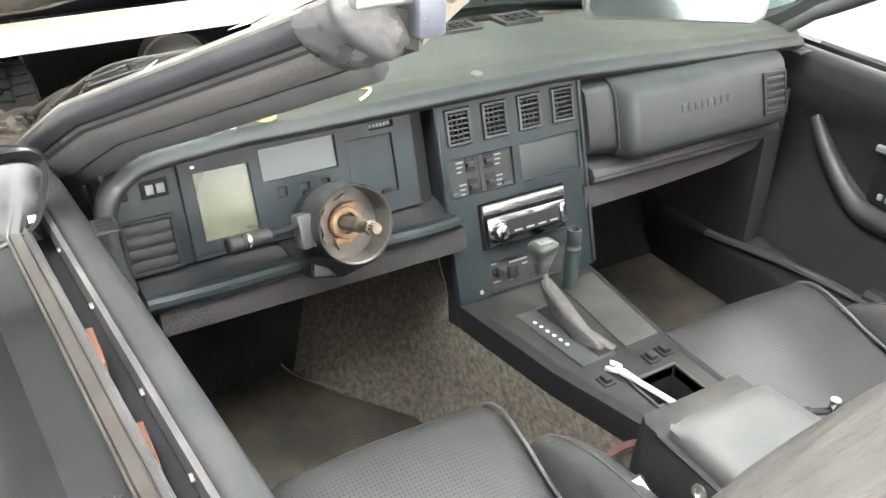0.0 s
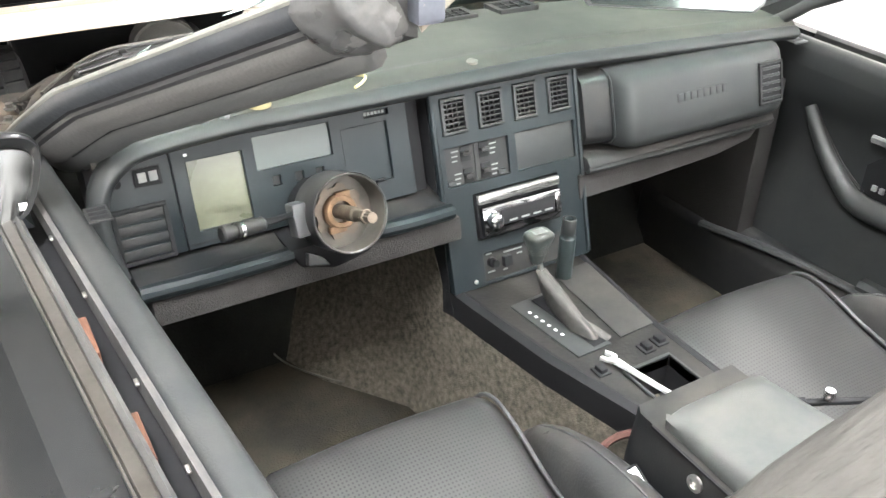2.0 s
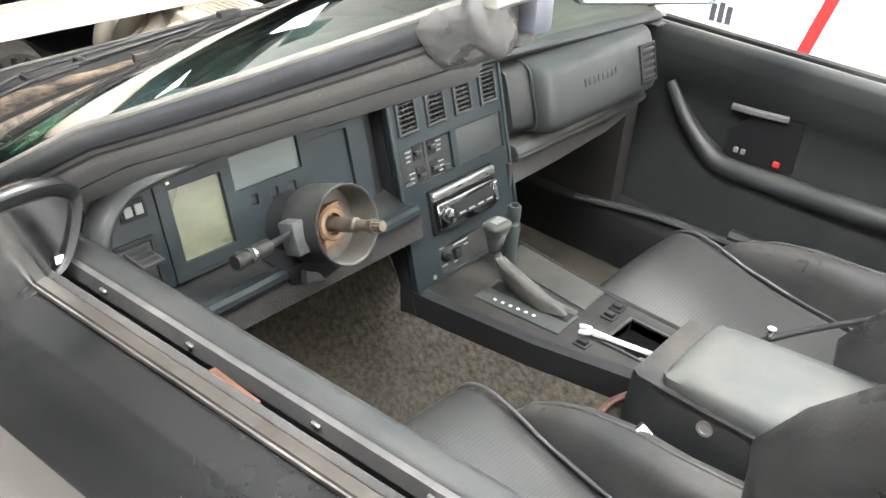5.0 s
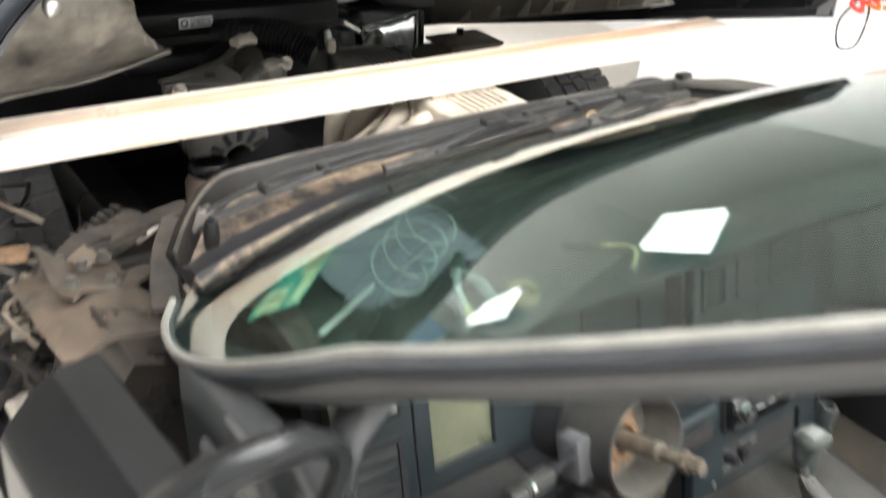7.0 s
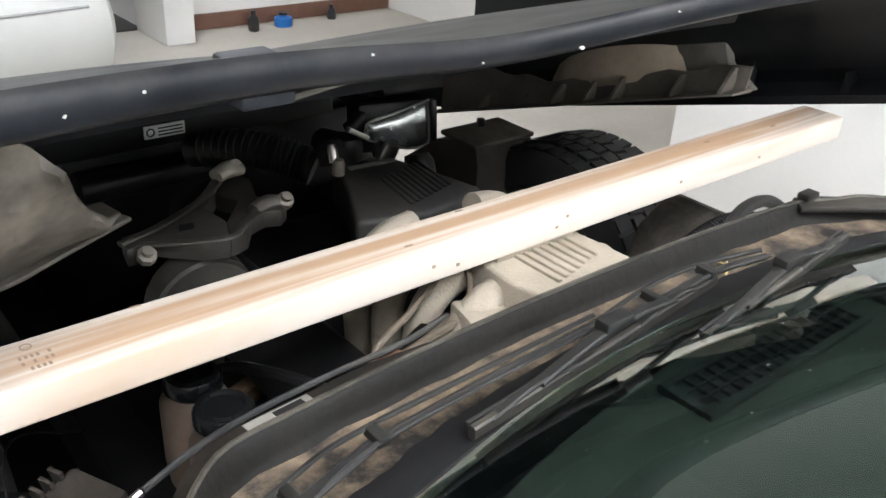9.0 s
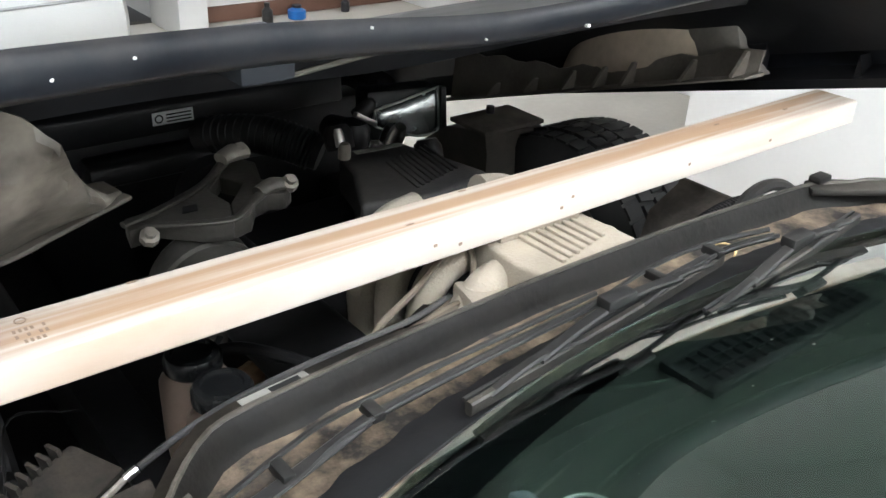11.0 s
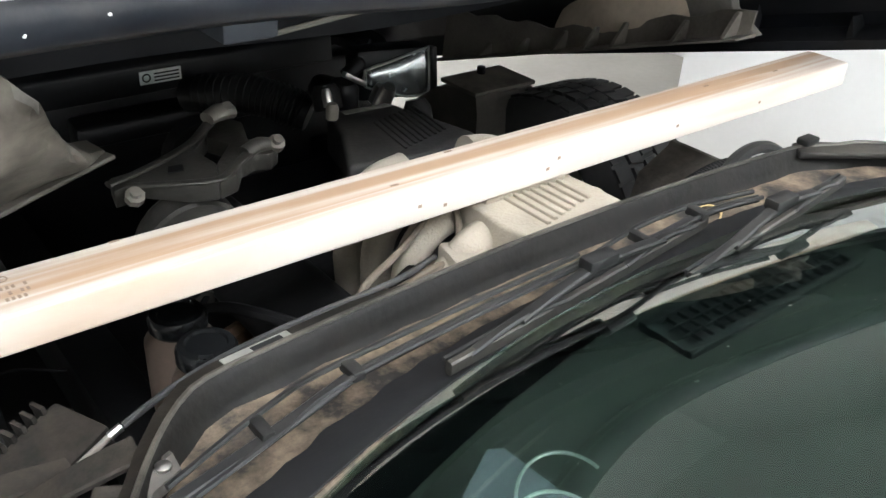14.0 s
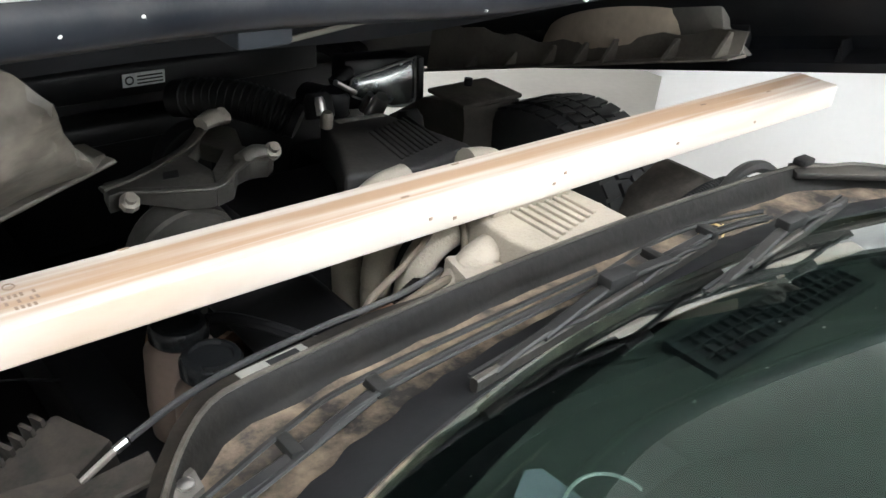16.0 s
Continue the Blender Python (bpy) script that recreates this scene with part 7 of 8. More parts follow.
for k in range(12):
    a = 2 * math.pi * k / 12
    part("slot", turned(box(0.038, 0.068, -0.006, 0.006, -0.0765, -0.071, 0.002), am @ Matrix.Rotation(a, 4, "Z")), SLOT, alt)
part("pulley", lathe([(0.02, 0.07), (0.040, 0.075), (0.032, 0.085), (0.040, 0.095), (0.012, 0.10)], 28, am), STEEL, alt)
# one casting with a window between its two arms
left = [(-0.282, 2.500), (-0.325, 2.515), (-0.377, 2.566), (-0.425, 2.556), (-0.415, 2.604), (-0.359, 2.612), (-0.257, 2.665), (-0.182, 2.738), (-0.224, 2.673), (-0.262, 2.633), (-0.254, 2.569)]
right = [(-0.182, 2.738), (-0.150, 2.728), (-0.140, 2.704), (-0.166, 2.632), (-0.144, 2.600), (-0.140, 2.574), (-0.162, 2.556), (-0.188, 2.566), (-0.220, 2.552), (-0.246, 2.512), (-0.282, 2.500), (-0.254, 2.569), (-0.201, 2.631), (-0.224, 2.673)]
part("bracket_casting", join(prism(left, "z", 0.726, 0.757, 0.004), prism(right, "z", 0.726, 0.757, 0.004)), GREY, alt, "cast grey bracket with a window")
for edge in ([(-0.425, 2.580, 0.757), (-0.359, 2.600, 0.759), (-0.262, 2.652, 0.761), (-0.190, 2.722, 0.763)], [(-0.405, 2.562, 0.757), (-0.330, 2.525, 0.758), (-0.275, 2.510, 0.758), (-0.235, 2.540, 0.759), (-0.185, 2.578, 0.760)]):
    part("bracket_rib", tube(edge, [0.008] * (len(edge) - 1) + [0.011], 10, flat=0.6), GREY, alt, "rounded casting rib")
part("arm_end", tube([(-0.205, 2.570, 0.762), (-0.17, 2.582, 0.764), (-0.140, 2.578, 0.758)], [0.013, 0.016, 0.013], 12, flat=0.8), mat("cast_dull", (0.15, 0.14, 0.125), 0.5, metal=0.4, vary=0.3, scale=14, bump=0.4), alt, "bright cast arm end")
part("arm_end", tube([(-0.205, 2.705, 0.775), (-0.175, 2.716, 0.778), (-0.150, 2.718, 0.774)], [0.016, 0.021, 0.016], 12, flat=0.7), CAST, alt, "bright cast arm end")
part("web_hole", prism([(-0.335, 2.570), (-0.325, 2.592), (-0.302, 2.590), (-0.310, 2.568)], "z", 0.757, 0.7585), SLOT, alt)
for x, y, z in ((-0.143, 2.578, 0.758), (-0.162, 2.722, 0.772), (-0.400, 2.545, 0.742)):
    part("bolt", lathe([(0.015, 0), (0.015, 0.012), (0.009, 0.014), (0.009, 0.022), (0.0001, 0.022)], 8, Matrix.Translation((x, y, z)) @ Matrix.Rotation(radians(35), 4, "X")), CAST, alt, "bracket bolt")
part("belt_pulley", lathe([(0.02, -0.02), (0.075, -0.018), (0.078, 0.0), (0.075, 0.018), (0.02, 0.02)], 30, Matrix.Translation((-0.20, 2.74, 0.69)) @ Matrix.Rotation(radians(90), 4, "X")), SLOT, alt, "black belt pulley")

# fluid reservoirs
for x, y, z, lab in ((-0.466, 2.161, 0.735, "beige fluid reservoir with a round black cap"), (-0.462, 2.256, 0.725, "second fluid reservoir with a ribbed black cap")):
    rs = thing("reservoir", (x, y, 0.6), lab, "reservoir", "fluid reservoirs")
    part("bottle", lathe([(0.040, 0.56), (0.044, 0.60), (0.044, 0.685), (0.034, 0.700), (0.030, 0.712), (0.0001, 0.712)], 24, Matrix.Translation((x, y, 0))), mat("bottle_beige", (0.085, 0.062, 0.048), 0.6, vary=0.25, scale=14), rs, "stained beige bottle")
    part("cap", lathe([(0.034, z - 0.024), (0.037, z - 0.020), (0.037, z - 0.006), (0.033, z), (0.026, z + 0.002), (0.024, z - 0.002), (0.012, z - 0.003), (0.0001, z - 0.002)], 28, Matrix.Translation((x, y, 0))), GLOSS, rs, "black screw cap")
rs = thing("pipe_canister", (-0.25, 2.12, 0.66), "small brown canister with a chequered label and corrugated pipe", "canister")
part("body", tube([(-0.30, 2.115, 0.705), (-0.23, 2.125, 0.722)], 0.026, 16, 2), mat("canister_brown", (0.13, 0.07, 0.045), 0.6, vary=0.3, scale=20), rs)
cp = [(-0.225, 2.127, 0.722), (-0.20, 2.133, 0.738), (-0.175, 2.138, 0.745)]
part("corrugated_pipe", tube(cp, 0.012, 10), DUSTY, rs)
cl_ = smooth_path(cp, 6)
for i in range(1, len(cl_) - 1):
    part("ring", lathe([(0.011, -0.0015), (0.015, 0), (0.011, 0.0015)], 12, along(tuple(cl_[i]), tuple(cl_[i] + (cl_[i + 1] - cl_[i - 1])))), DUSTY, rs)
for i in range(5):
    for j in range(4):
        if (i + j) % 2:
            part("check", turned(box(-0.0025, 0.0025, -0.0025, 0.0025, 0, 0.0008), Matrix.Translation((-0.279 + 0.005 * i, 2.108 + 0.005 * j, 0.738)) @ Matrix.Rotation(radians(-20), 4, "X")), WHITEPLASTIC, rs)

# hoses and cables
HOSE = mat("dusty_hose", (0.085, 0.072, 0.058), 0.75, vary=0.35, scale=14, bump=0.3, dust=0.5, dust_colour=(0.25, 0.20, 0.14))


def cable(name, pts, r, material, lab, cat):
    return solo(name, tube(pts, r, 8), material, lab, cat, "hoses and cables")


cb_ = thing("release_cable", (-0.45, 2.1, 0.73), "long black cable with a silver ferrule running along the bulkhead", "cable", "hoses and cables")
part("sheath", tube([(-0.592, 2.094, 0.722), (-0.53, 2.104, 0.738), (-0.455, 2.112, 0.748), (-0.345, 2.120, 0.752), (-0.225, 2.124, 0.754), (-0.15, 2.13, 0.765)], 0.0043, 8), RUBBER, cb_)
part("ferrule", tube([(-0.608, 2.092, 0.716), (-0.594, 2.094, 0.721)], 0.0052, 10, 2), STEEL, cb_, "bright silver ferrule")
part("rod", tube([(-0.655, 2.085, 0.694), (-0.608, 2.092, 0.716)], 0.004, 8, 2), CAST, cb_)
cable("vacuum_hose", [(-0.30, 2.10, 0.70), (-0.27, 2.13, 0.750), (-0.20, 2.15, 0.775), (-0.14, 2.17, 0.80), (-0.115, 2.19, 0.83)], 0.005, HOSE, "thin dusty vacuum hose rising to the plenum", "hose")
cable("vacuum_hose", [(-0.19, 2.125, 0.745), (-0.13, 2.12, 0.775), (-0.105, 2.14, 0.80), (-0.095, 2.18, 0.826)], 0.005, HOSE, "thin dusty vacuum hose looped beside the runners", "hose")
cable("vacuum_hose", [(-0.24, 2.12, 0.735), (-0.17, 2.105, 0.765), (-0.10, 2.085, 0.785), (-0.04, 2.08, 0.775)], 0.0065, HOSE, "dusty rubber hose crossing to the plenum", "hose")
cable("vacuum_hose", [(-0.40, 2.25, 0.60), (-0.36, 2.20, 0.66), (-0.33, 2.16, 0.69), (-0.30, 2.13, 0.68)], 0.006, HOSE, "black hose low in the engine bay", "hose")
cable("wiring_loom", [(-0.46, 2.36, 0.62), (-0.40, 2.30, 0.68), (-0.36, 2.22, 0.70), (-0.31, 2.12, 0.70)], 0.009, DARK, "black wiring loom beside the reservoirs", "wiring")
cable("washer_hose", [(0.30, 2.02, 0.79), (0.40, 2.05, 0.81), (0.50, 2.06, 0.80), (0.60, 2.05, 0.74)], 0.011, WBLK, "ribbed black hose beside the bulkhead", "hose")
cable("heater_hose", [(0.16, 2.02, 0.66), (0.28, 2.12, 0.66), (0.42, 2.20, 0.62), (0.46, 2.40, 0.55)], 0.020, DARK, "thick black heater hose", "hose")

# inner fenders, shroud and lamp
part("inner_fender_right", loft([[(0.56, y, 0.45), (0.60, y, 0.60), (0.682, y, 0.640), (0.690, y, 0.652), (0.700, y, 0.652), (0.705, y, 0.45)] for y in (2.06, 2.24, 2.385)]), mat("fender_taupe", (0.05, 0.043, 0.036), 0.75, vary=0.4, scale=7, bump=0.5, dust=0.4), car, "taupe inner fender panel", 50)
chl = [Vector(q) for q in ((0.272, 2.060, 0.776), (0.304, 2.060, 0.786), (0.338, 2.060, 0.792), (0.383, 2.060, 0.794), (0.432, 2.060, 0.786), (0.477, 2.060, 0.771))]
chose = part("corrugated_hose", tube(chl, 0.011, 10), DARK, car, "ribbed black hose")
for k in range(30):
    q = k / 29 * (len(chl) - 1.001)
    i = int(q)
    c = chl[i].lerp(chl[i + 1], q - i)
    part("hose_ring", lathe([(0.010, -0.0016), (0.0135, 0), (0.010, 0.0016)], 12, along(tuple(c), tuple(c + (chl[i + 1] - chl[i]).normalized()))), VINYL_DARK, chose)
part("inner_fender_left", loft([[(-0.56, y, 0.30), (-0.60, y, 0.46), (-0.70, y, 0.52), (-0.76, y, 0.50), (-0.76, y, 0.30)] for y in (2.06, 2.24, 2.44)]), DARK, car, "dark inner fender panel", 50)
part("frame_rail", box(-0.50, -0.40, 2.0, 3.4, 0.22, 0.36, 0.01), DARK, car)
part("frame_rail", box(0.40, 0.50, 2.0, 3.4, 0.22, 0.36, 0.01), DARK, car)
part("bay_floor", box(-0.90, 0.90, 1.99, 3.7, 0.16, 0.18), DARK, car, "black sheet closing the bottom of the engine bay")
rad = thing("radiator_shroud", (0, 3.4, 0.2), "black plastic radiator shroud with a small silver warning label", "radiator shroud")
part("shroud", box(-0.62, 0.56, 3.40, 3.50, 0.18, 0.585, 0.02), INNERHOOD, rad)
part("top_rail", prism([(3.36, 0.585), (3.365, 0.655), (3.40, 0.675), (3.56, 0.66), (3.56, 0.58)], "x", -0.72, 0.46, 0.008), INNERHOOD, rad, "black upper rail")
part("step", prism([(3.30, 0.50), (3.31, 0.55), (3.38, 0.56), (3.38, 0.49)], "x", -0.26, 0.22, 0.01), INNERHOOD, rad)
wl = part("warning_label", box(-0.082, 0.022, 3.3575, 3.3612, 0.610, 0.642), mat("label_silver", (0.75, 0.76, 0.76), 0.5, vary=0.1, scale=60, bump=0), rad, "silver warning label")
part("emblem", lathe([(0.011, 0), (0.011, 0.001), (0.0075, 0.001), (0.0075, 0)], 18, Matrix.Translation((-0.066, 3.3575, 0.626)) @ Matrix.Rotation(radians(90), 4, "X")), SLOT, wl)
for k in range(3):
    part("print", box(-0.047, 0.016, 3.3565, 3.3578, 0.615 + 0.0085 * k, 0.6185 + 0.0085 * k), SLOT, wl)
hd = thing("headlamp", (0.50, 3.12, 0.55), "square headlamp with hazy glass in a black bucket", "headlamp")
hm = Matrix.Translation((0.512, 3.11, 0.612)) @ Matrix.Rotation(radians(-14), 4, "Z") @ Matrix.Rotation(radians(-8), 4, "X")
part("bucket", turned(join(box(-0.115, 0.095, 0.014, 0.12, -0.066, 0.064, 0.012), box(0.080, 0.096, -0.012, 0.02, -0.055, 0.064, 0.004)), hm), INNERHOOD, hd, "black lamp bucket")
lensy = [(-0.098, -0.025), (-0.098, 0.015), (-0.030, 0.032), (0.066, 0.058), (0.076, 0.052), (0.076, -0.043), (0.060, -0.058), (0.012, -0.060), (-0.070, -0.036)]
part("lens", turned(loft([[(-0.006 + (x + 0.006) * g, y, (z + 0.002) * g - 0.002) for x, z in lensy] for y, g in ((0.016, 1.0), (0.004, 1.0), (0.0, 0.97), (-0.006, 0.80), (-0.010, 0.50), (-0.012, 0.15))]), hm), mat("lamp_glass", (0.72, 0.76, 0.77), 0.22, metal=0.85, vary=0.25, scale=26, bump=0.25, fine=60), hd, "hazy silvered lens", 50)
part("lens_rim", turned(tube([(x * 1.02, 0.004, z * 1.02) for x, z in lensy + lensy[:1]], 0.0035, 6, 2), hm), mat("lamp_rim", (0.42, 0.42, 0.40), 0.35, metal=0.8), hd, "dull silver lens rim")
part("adjuster", lathe([(0.018, 0), (0.018, 0.05), (0.010, 0.06), (0.0001, 0.06)], 14, Matrix.Translation((0.30, 3.05, 0.66)) @ Matrix.Rotation(radians(60), 4, "Y")), DARK, hd)
part("motor", lathe([(0.035, -0.06), (0.035, 0.05), (0.02, 0.06), (0.0001, 0.06)], 18, Matrix.Translation((0.25, 3.02, 0.64)) @ Matrix.Rotation(radians(80), 4, "X")), INNERHOOD, hd, "black lamp motor")
ac = thing("air_box", (0.68, 3.0, 0.45), "dusty black plastic box beside the lamp", "air box")
part("body", loft([[(0.56, y0, 0.42), (0.56, y0, z), (0.74, y1, z), (0.74, y1, 0.42)] for y0, y1, z in ((3.16, 3.16, 0.50), (3.02, 3.02, 0.598), (2.92, 2.90, 0.618), (2.87, 2.86, 0.615), (2.86, 2.85, 0.57))]), mat("airbox", (0.060, 0.055, 0.047), 0.65, vary=0.3, scale=8, bump=0.3, dust=0.4), ac)
part("lid", box(0.55, 0.75, 2.86, 3.00, 0.618, 0.630, 0.004), MATS["airbox"], ac)
part("stud", lathe([(0.011, 0.63), (0.011, 0.648), (0.0001, 0.65)], 12, Matrix.Translation((0.66, 2.97, 0))), SLOT, ac)
# front wheels
def front_wheel(sx):
    w = thing("front_wheel", (sx, 2.72, 0.0), "black road tyre with blocky tread on a front wheel", "wheel", "front wheels")
    tm = Matrix.Translation((sx, 2.72, 0.322)) @ Matrix.Rotation(radians(90), 4, "Y")
    part("tyre", lathe([(0.19, -0.10), (0.22, -0.125), (0.285, -0.130), (0.308, -0.118), (0.312, -0.10), (0.312, 0.10), (0.308, 0.118), (0.285, 0.130), (0.22, 0.125), (0.19, 0.10)], 64, tm), TYRE, w, "worn black tyre")
    part("rim", lathe([(0.04, 0.0), (0.19, -0.02), (0.20, -0.11), (0.205, -0.115), (0.205, 0.10), (0.19, 0.09), (0.04, 0.03)], 40, tm), CAST, w, "cast alloy rim")
    n = 46
    for row, (a0, a1) in enumerate(((-0.118, -0.072), (-0.066, -0.026), (-0.020, 0.020), (0.026, 0.066), (0.072, 0.118))):
        me = None
        for k in range(n):
            a = 2 * math.pi * (k + 0.5 * (row % 2)) / n
            ang = math.degrees(a)
            if me is None:
                sk = 0.012 if row % 2 else -0.012
                bmb = prism([(-0.0165, a0 - 0), (0.0165, a0), (0.0165 + sk * 0.5, a1), (-0.0165 + sk * 0.5, a1)], "z", 0.309, 0.3215 - 0.006 * (row in (0, 4)))
                me = finish("tread_block", bmb, TYRE)
            ob = new("tread_block", me)
            ob.parent = w
            ob.matrix_parent_inverse = Matrix.Translation(-Vector(w.location))
            ob.matrix_basis = Matrix.Translation((sx, 2.72, 0.322)) @ Matrix.Rotation(a, 4, "X") @ Matrix.Rotation(radians(90), 4, "Z") @ Matrix.Identity(4)


front_wheel(0.78)
front_wheel(-0.78)

# broken bodywork at the left front corner
part("fender_corner", loft([[(-0.86, 1.66, 0.30), (-0.74, 1.66, 0.30), (-0.735, 1.66, 0.78), (-0.80, 1.66, 0.80), (-0.87, 1.66, 0.70)], [(-0.87, 1.80, 0.30), (-0.74, 1.80, 0.30), (-0.735, 1.79, 0.775), (-0.80, 1.80, 0.79), (-0.87, 1.80, 0.66)], [(-0.86, 1.93, 0.30), (-0.76, 1.93, 0.30), (-0.745, 1.93, 0.735), (-0.80, 1.94, 0.72), (-0.85, 1.94, 0.55)]]), mat("corner_black", (0.010, 0.009, 0.008), 0.3, vary=0.4, scale=6, bump=0.1, dust=0.14, dust_colour=(0.20, 0.16, 0.12)), car, "dirty black body corner ahead of the door", 40)
random.seed(7)


def crumpled(c, sx, sy, turn, seed):
    """A torn, buckled scrap of panel."""
    m = Matrix.Translation(c) @ Euler(turn).to_matrix().to_4x4()
    bm = sheet(lambda u, v: (sx * (u - 0.5) * (1 - 0.35 * v * ((seed % 3) - 1)), sy * (v - 0.5) + 0.012 * noise.noise(Vector((u * 4, seed, 0))), 0.35 * sx * noise.noise(Vector((u * 2.2 + seed, v * 2.2, seed * 1.7)))), 8, 8, 0.004)
    return turned(bm, m)


for k in range(9):
    x, y = random.uniform(-0.92, -0.68), random.uniform(1.95, 2.22)
    c = (x, y, random.uniform(0.46, 0.60) - 0.18 * max(0, -0.78 - x))
    part("torn_panel", crumpled(c, random.uniform(0.05, 0.13), random.uniform(0.05, 0.15), (random.uniform(-0.9, 0.7), random.uniform(-0.8, 0.8), random.uniform(0, 3.1)), k), random.choice((DUSTY, DARK, DARK, TYRE)), car, "torn dusty panel scrap", 30)
for k in range(64):
    x, y, z = random.uniform(-0.94, -0.70), random.uniform(1.90, 2.26), random.uniform(0.48, 0.66)
    sx, sy, sz = random.uniform(0.005, 0.020), random.uniform(0.006, 0.030), random.uniform(0.003, 0.014)
    m = Matrix.Translation((x, y, z)) @ Euler((random.uniform(-0.6, 0.6), random.uniform(-0.6, 0.6), random.uniform(0, 3.1))).to_matrix().to_4x4()
    part("bracket", turned(box(-sx, sx, -sy, sy, -sz, sz, min(sx, sy, sz) * 0.35), m), random.choice((DUSTY, DARK, BOLTM, DARK, GREY, CAST)), car, "dusty loose bracket")
for k in range(46):
    p = Vector((random.uniform(-0.92, -0.68), random.uniform(1.90, 2.26), random.uniform(0.52, 0.69)))
    q = p + Vector((random.uniform(-0.12, 0.12), random.uniform(-0.14, 0.14), random.uniform(-0.04, 0.05)))
    r = p.lerp(q, 0.5) + Vector((random.uniform(-0.04, 0.04), random.uniform(-0.04, 0.04), random.uniform(0, 0.05)))
    part("loose_wire", tube([p, r, q], random.uniform(0.0018, 0.005), 7), random.choice((DUSTY, HOSE, DARK, DARK)), car, "dusty loose wire")
plate = []
for i in range(12):
    u = i / 11
    plate.append([Vector((-0.86 + 0.14 * w_, 1.72 + 0.26 * u, 0.800 - 0.05 * u - 0.03 * abs(w_ - 0.5) + 0.014 * noise.noise(Vector((u * 6, w_ * 4, 2))))) for w_ in [j / 8 for j in range(9)]])
pb_ = loft(plate, closed=False, caps=False)
bmesh.ops.solidify(pb_, geom=pb_.faces[:], thickness=0.008)
part("corner_plate", pb_, mat("corner_dust", (0.030, 0.024, 0.018), 0.75, vary=0.6, scale=14, bump=0.6, fine=70, dust=0.5, dust_colour=(0.15, 0.11, 0.078)), car, "buckled dusty corner plate", 45)
for x, y in ((-0.80, 1.90), (-0.775, 1.935), (-0.755, 1.88), (-0.80, 1.955), (-0.745, 1.945)):
    part("corner_bolt", lathe([(0.011, 0), (0.011, 0.004), (0.007, 0.005), (0.007, 0.012), (0.0001, 0.013)], 8, Matrix.Translation((x, y, 0.765))), GREY, car, "grimy corner bolt")
part("corner_bracket", crumpled((-0.775, 1.925, 0.758), 0.125, 0.13, (0.12, 0.10, 0.3), 5), MATS["corner_dust"], car, "dusty bracket under the windscreen corner", 40)
for pts in ([(-0.735, 1.74, 0.80), (-0.70, 1.83, 0.815), (-0.655, 1.91, 0.82)], [(-0.72, 1.98, 0.77), (-0.67, 1.96, 0.80), (-0.62, 1.955, 0.81)], [(-0.80, 1.98, 0.74), (-0.74, 2.03, 0.755), (-0.66, 2.04, 0.74)]):
    part("torn_edge", strip(pts, 0.035, 0.008, 0.002), DUSTY, car, "torn dusty panel edge")
lb = part("connector_block", turned(box(-0.055, 0.055, -0.042, 0.042, -0.035, 0.035, 0.008), Matrix.Translation((-0.655, 2.150, 0.652)) @ Matrix.Rotation(radians(25), 4, "Z") @ Matrix.Rotation(radians(-12), 4, "Y")), DUSTY, car, "dusty brown connector block")
for k in range(7):
    part("fin", turned(box(-0.052 + 0.014 * k, -0.047 + 0.014 * k, 0.034, 0.052, -0.02, 0.046), Matrix.Translation((-0.655, 2.150, 0.652)) @ Matrix.Rotation(radians(25), 4, "Z") @ Matrix.Rotation(radians(-12), 4, "Y")), DUSTY, lb)
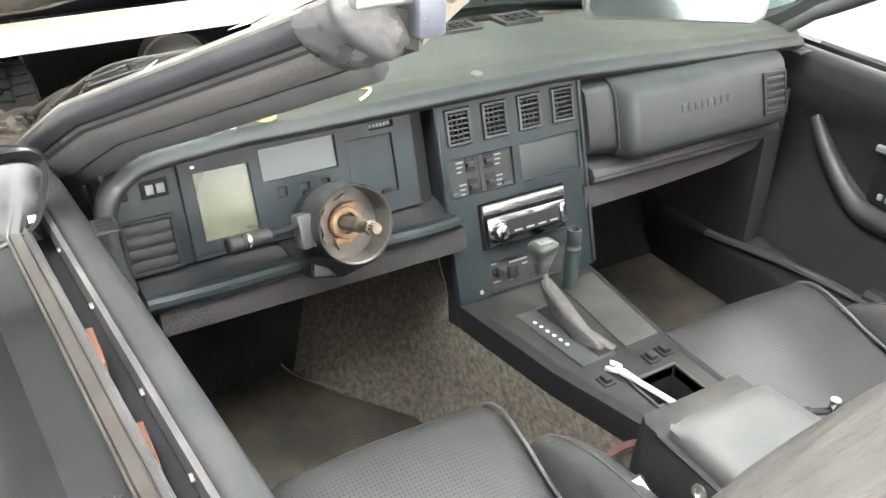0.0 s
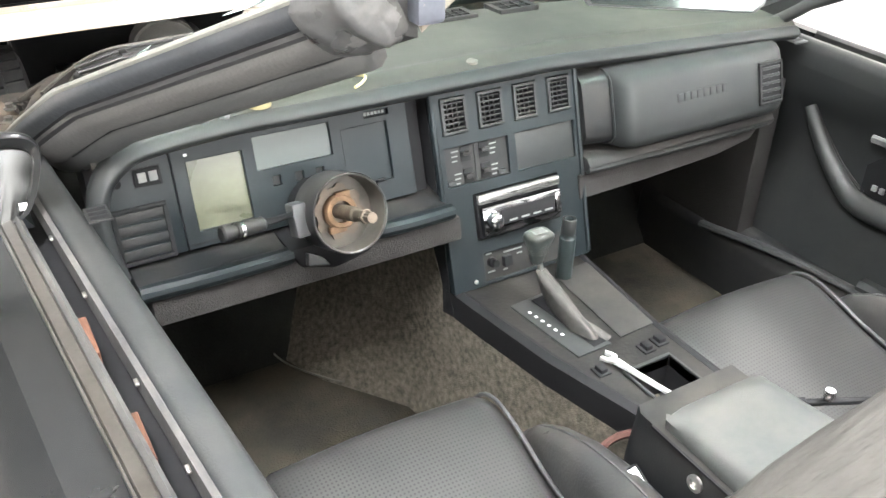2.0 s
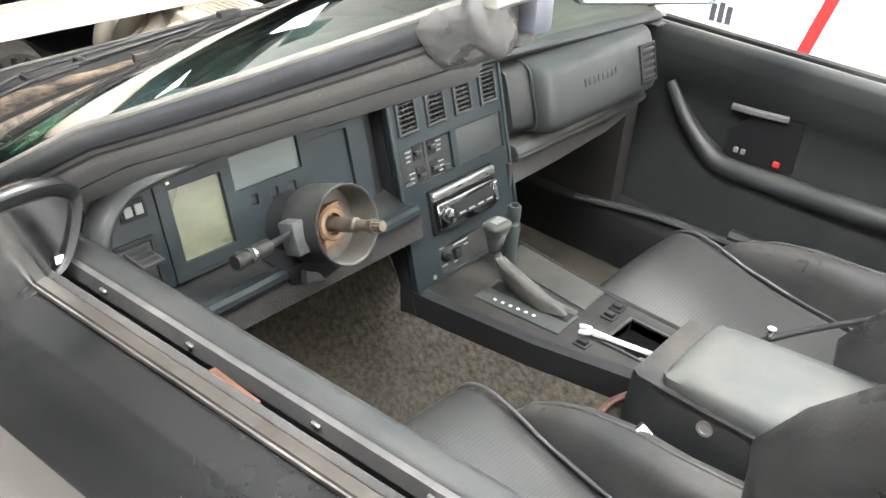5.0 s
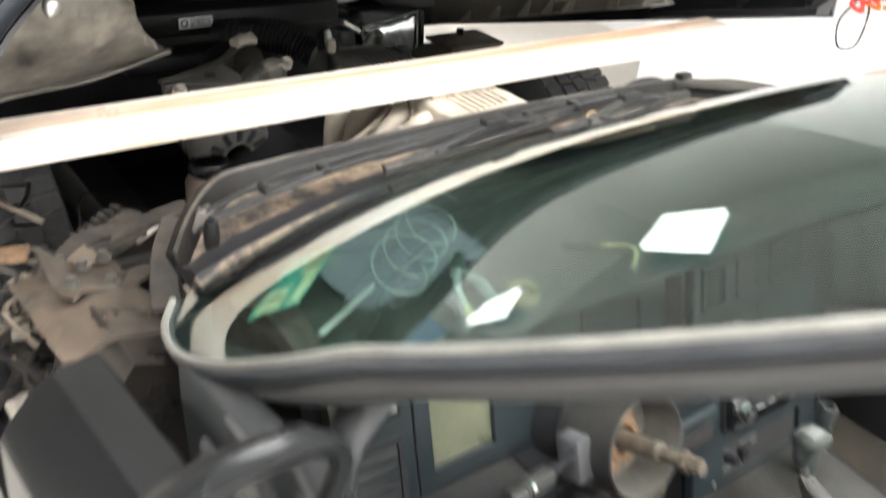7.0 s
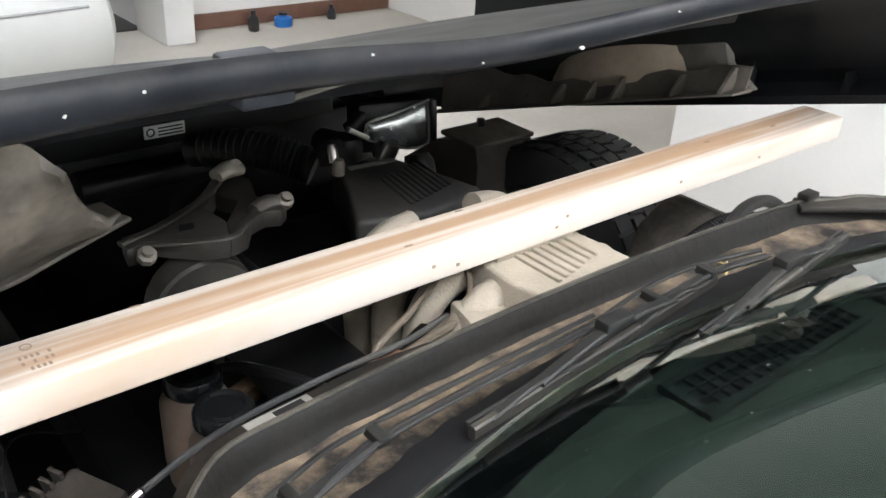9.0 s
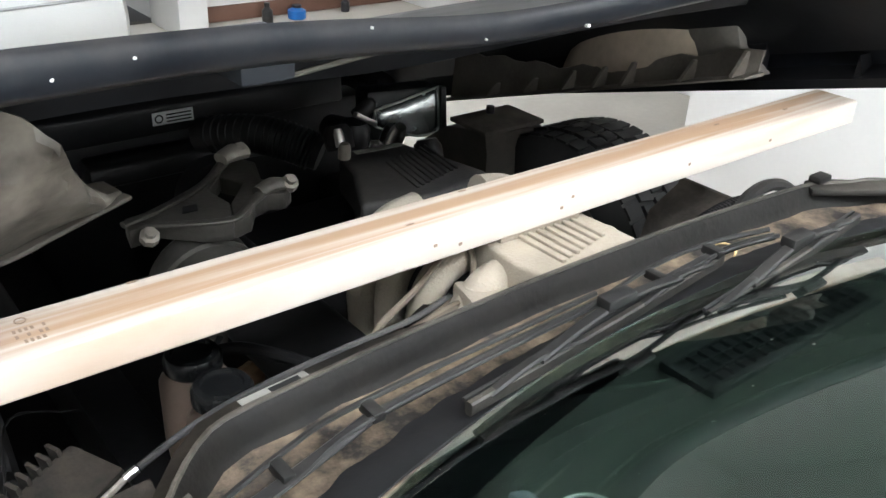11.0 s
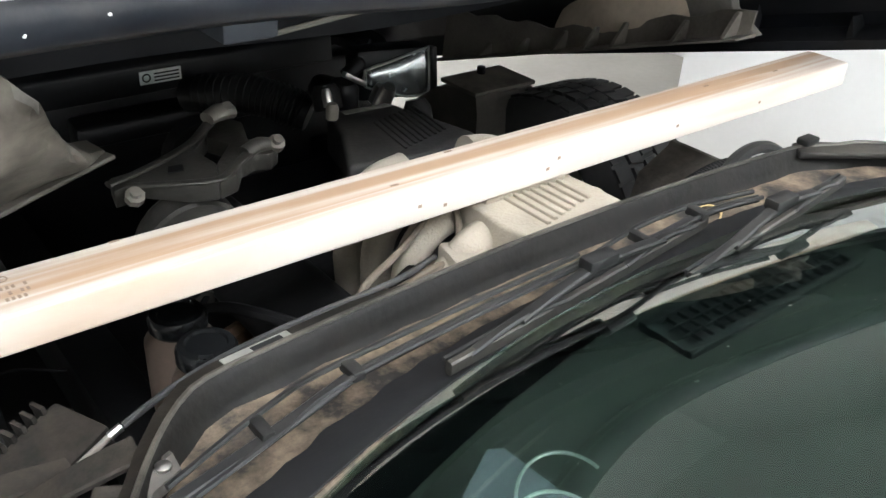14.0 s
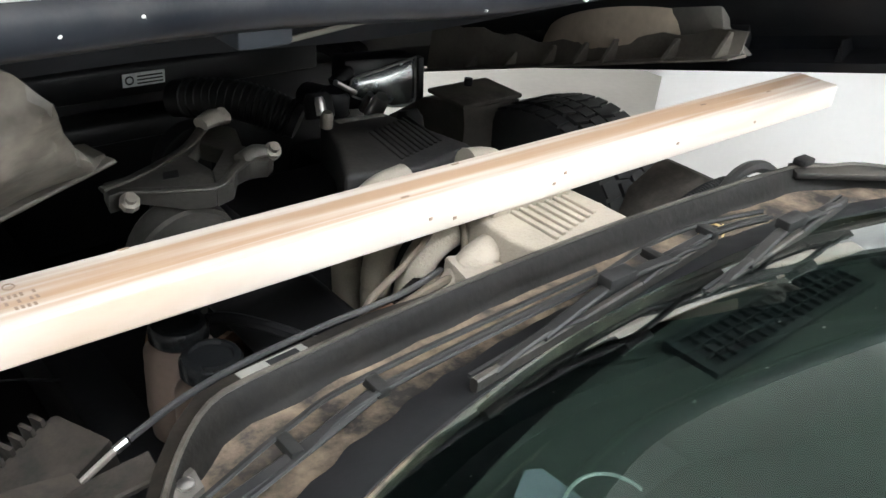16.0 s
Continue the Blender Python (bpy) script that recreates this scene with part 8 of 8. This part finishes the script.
part("front_bumper", box(-0.85, 0.85, 3.62, 3.85, 0.25, 0.55, 0.05, 4), GLOSS, car, "black front bumper")
part("rear_body", box(-0.90, 0.90, -1.6, 0.28, 0.25, 0.80, 0.08, 4), GLOSS, car, "black rear bodywork")
# orange cord hung on the wall
cd = thing("extension_cord", (1.66, 2.28, 0.85), "tangled orange and yellow cord hanging on the wall", "cord")
for k, (c, dz) in enumerate((((0.75, 0.18, 0.04), 0.0), ((0.70, 0.55, 0.08), 0.03), ((0.60, 0.05, 0.04), -0.02))):
    part("loop", tube([(1.655 - 0.006 * k, 2.235 + 0.045 * math.cos(a + k) + 0.025 * math.sin(2.3 * a), 0.86 + dz + 0.035 * math.sin(a)) for a in [q * 0.5 for q in range(22)]], 0.006, 6, 3), mat("cord_%d" % k, c, 0.5), cd)
part("tail", tube([(1.66, 2.27, 0.85), (1.655, 2.318, 0.76), (1.66, 2.30, 0.68), (1.66, 2.245, 0.70), (1.66, 2.235, 0.79), (1.66, 2.25, 0.85)], 0.003, 6), SLOT, cd, "thin dark wire tail")

random.seed(44)
flakes = bmesh.new()
for k in range(240):
    x = random.uniform(-0.66, 0.66)
    v = random.uniform(0.30, 0.92)
    q = Vector(trough((x + 0.70) / 1.40, v)) + Vector((0, 0, 0.002))
    r = random.uniform(0.0015, 0.0055)
    m = Euler((random.uniform(-0.7, 0.7), random.uniform(-0.7, 0.7), random.uniform(0, 6))).to_matrix()
    ring = [flakes.verts.new(q + m @ Vector((r * random.uniform(0.5, 1.5) * math.cos(a), 0.6 * r * random.uniform(0.5, 1.5) * math.sin(a), 0))) for a in [i * 2 * math.pi / 5 for i in range(5)]]
    top = flakes.verts.new(q + Vector((0, 0, r * 0.6)))
    for i in range(5):
        flakes.faces.new((ring[i], ring[(i + 1) % 5], top))
solo("dirt_flakes", flakes, mat("leaf_litter", (0.14, 0.095, 0.055), 0.9, vary=0.6, scale=40, bump=0.4, mottle=(0.32, 0.24, 0.15)), "dry brown dirt and leaf litter lying in the cowl trough", "dirt", kind="stuff")
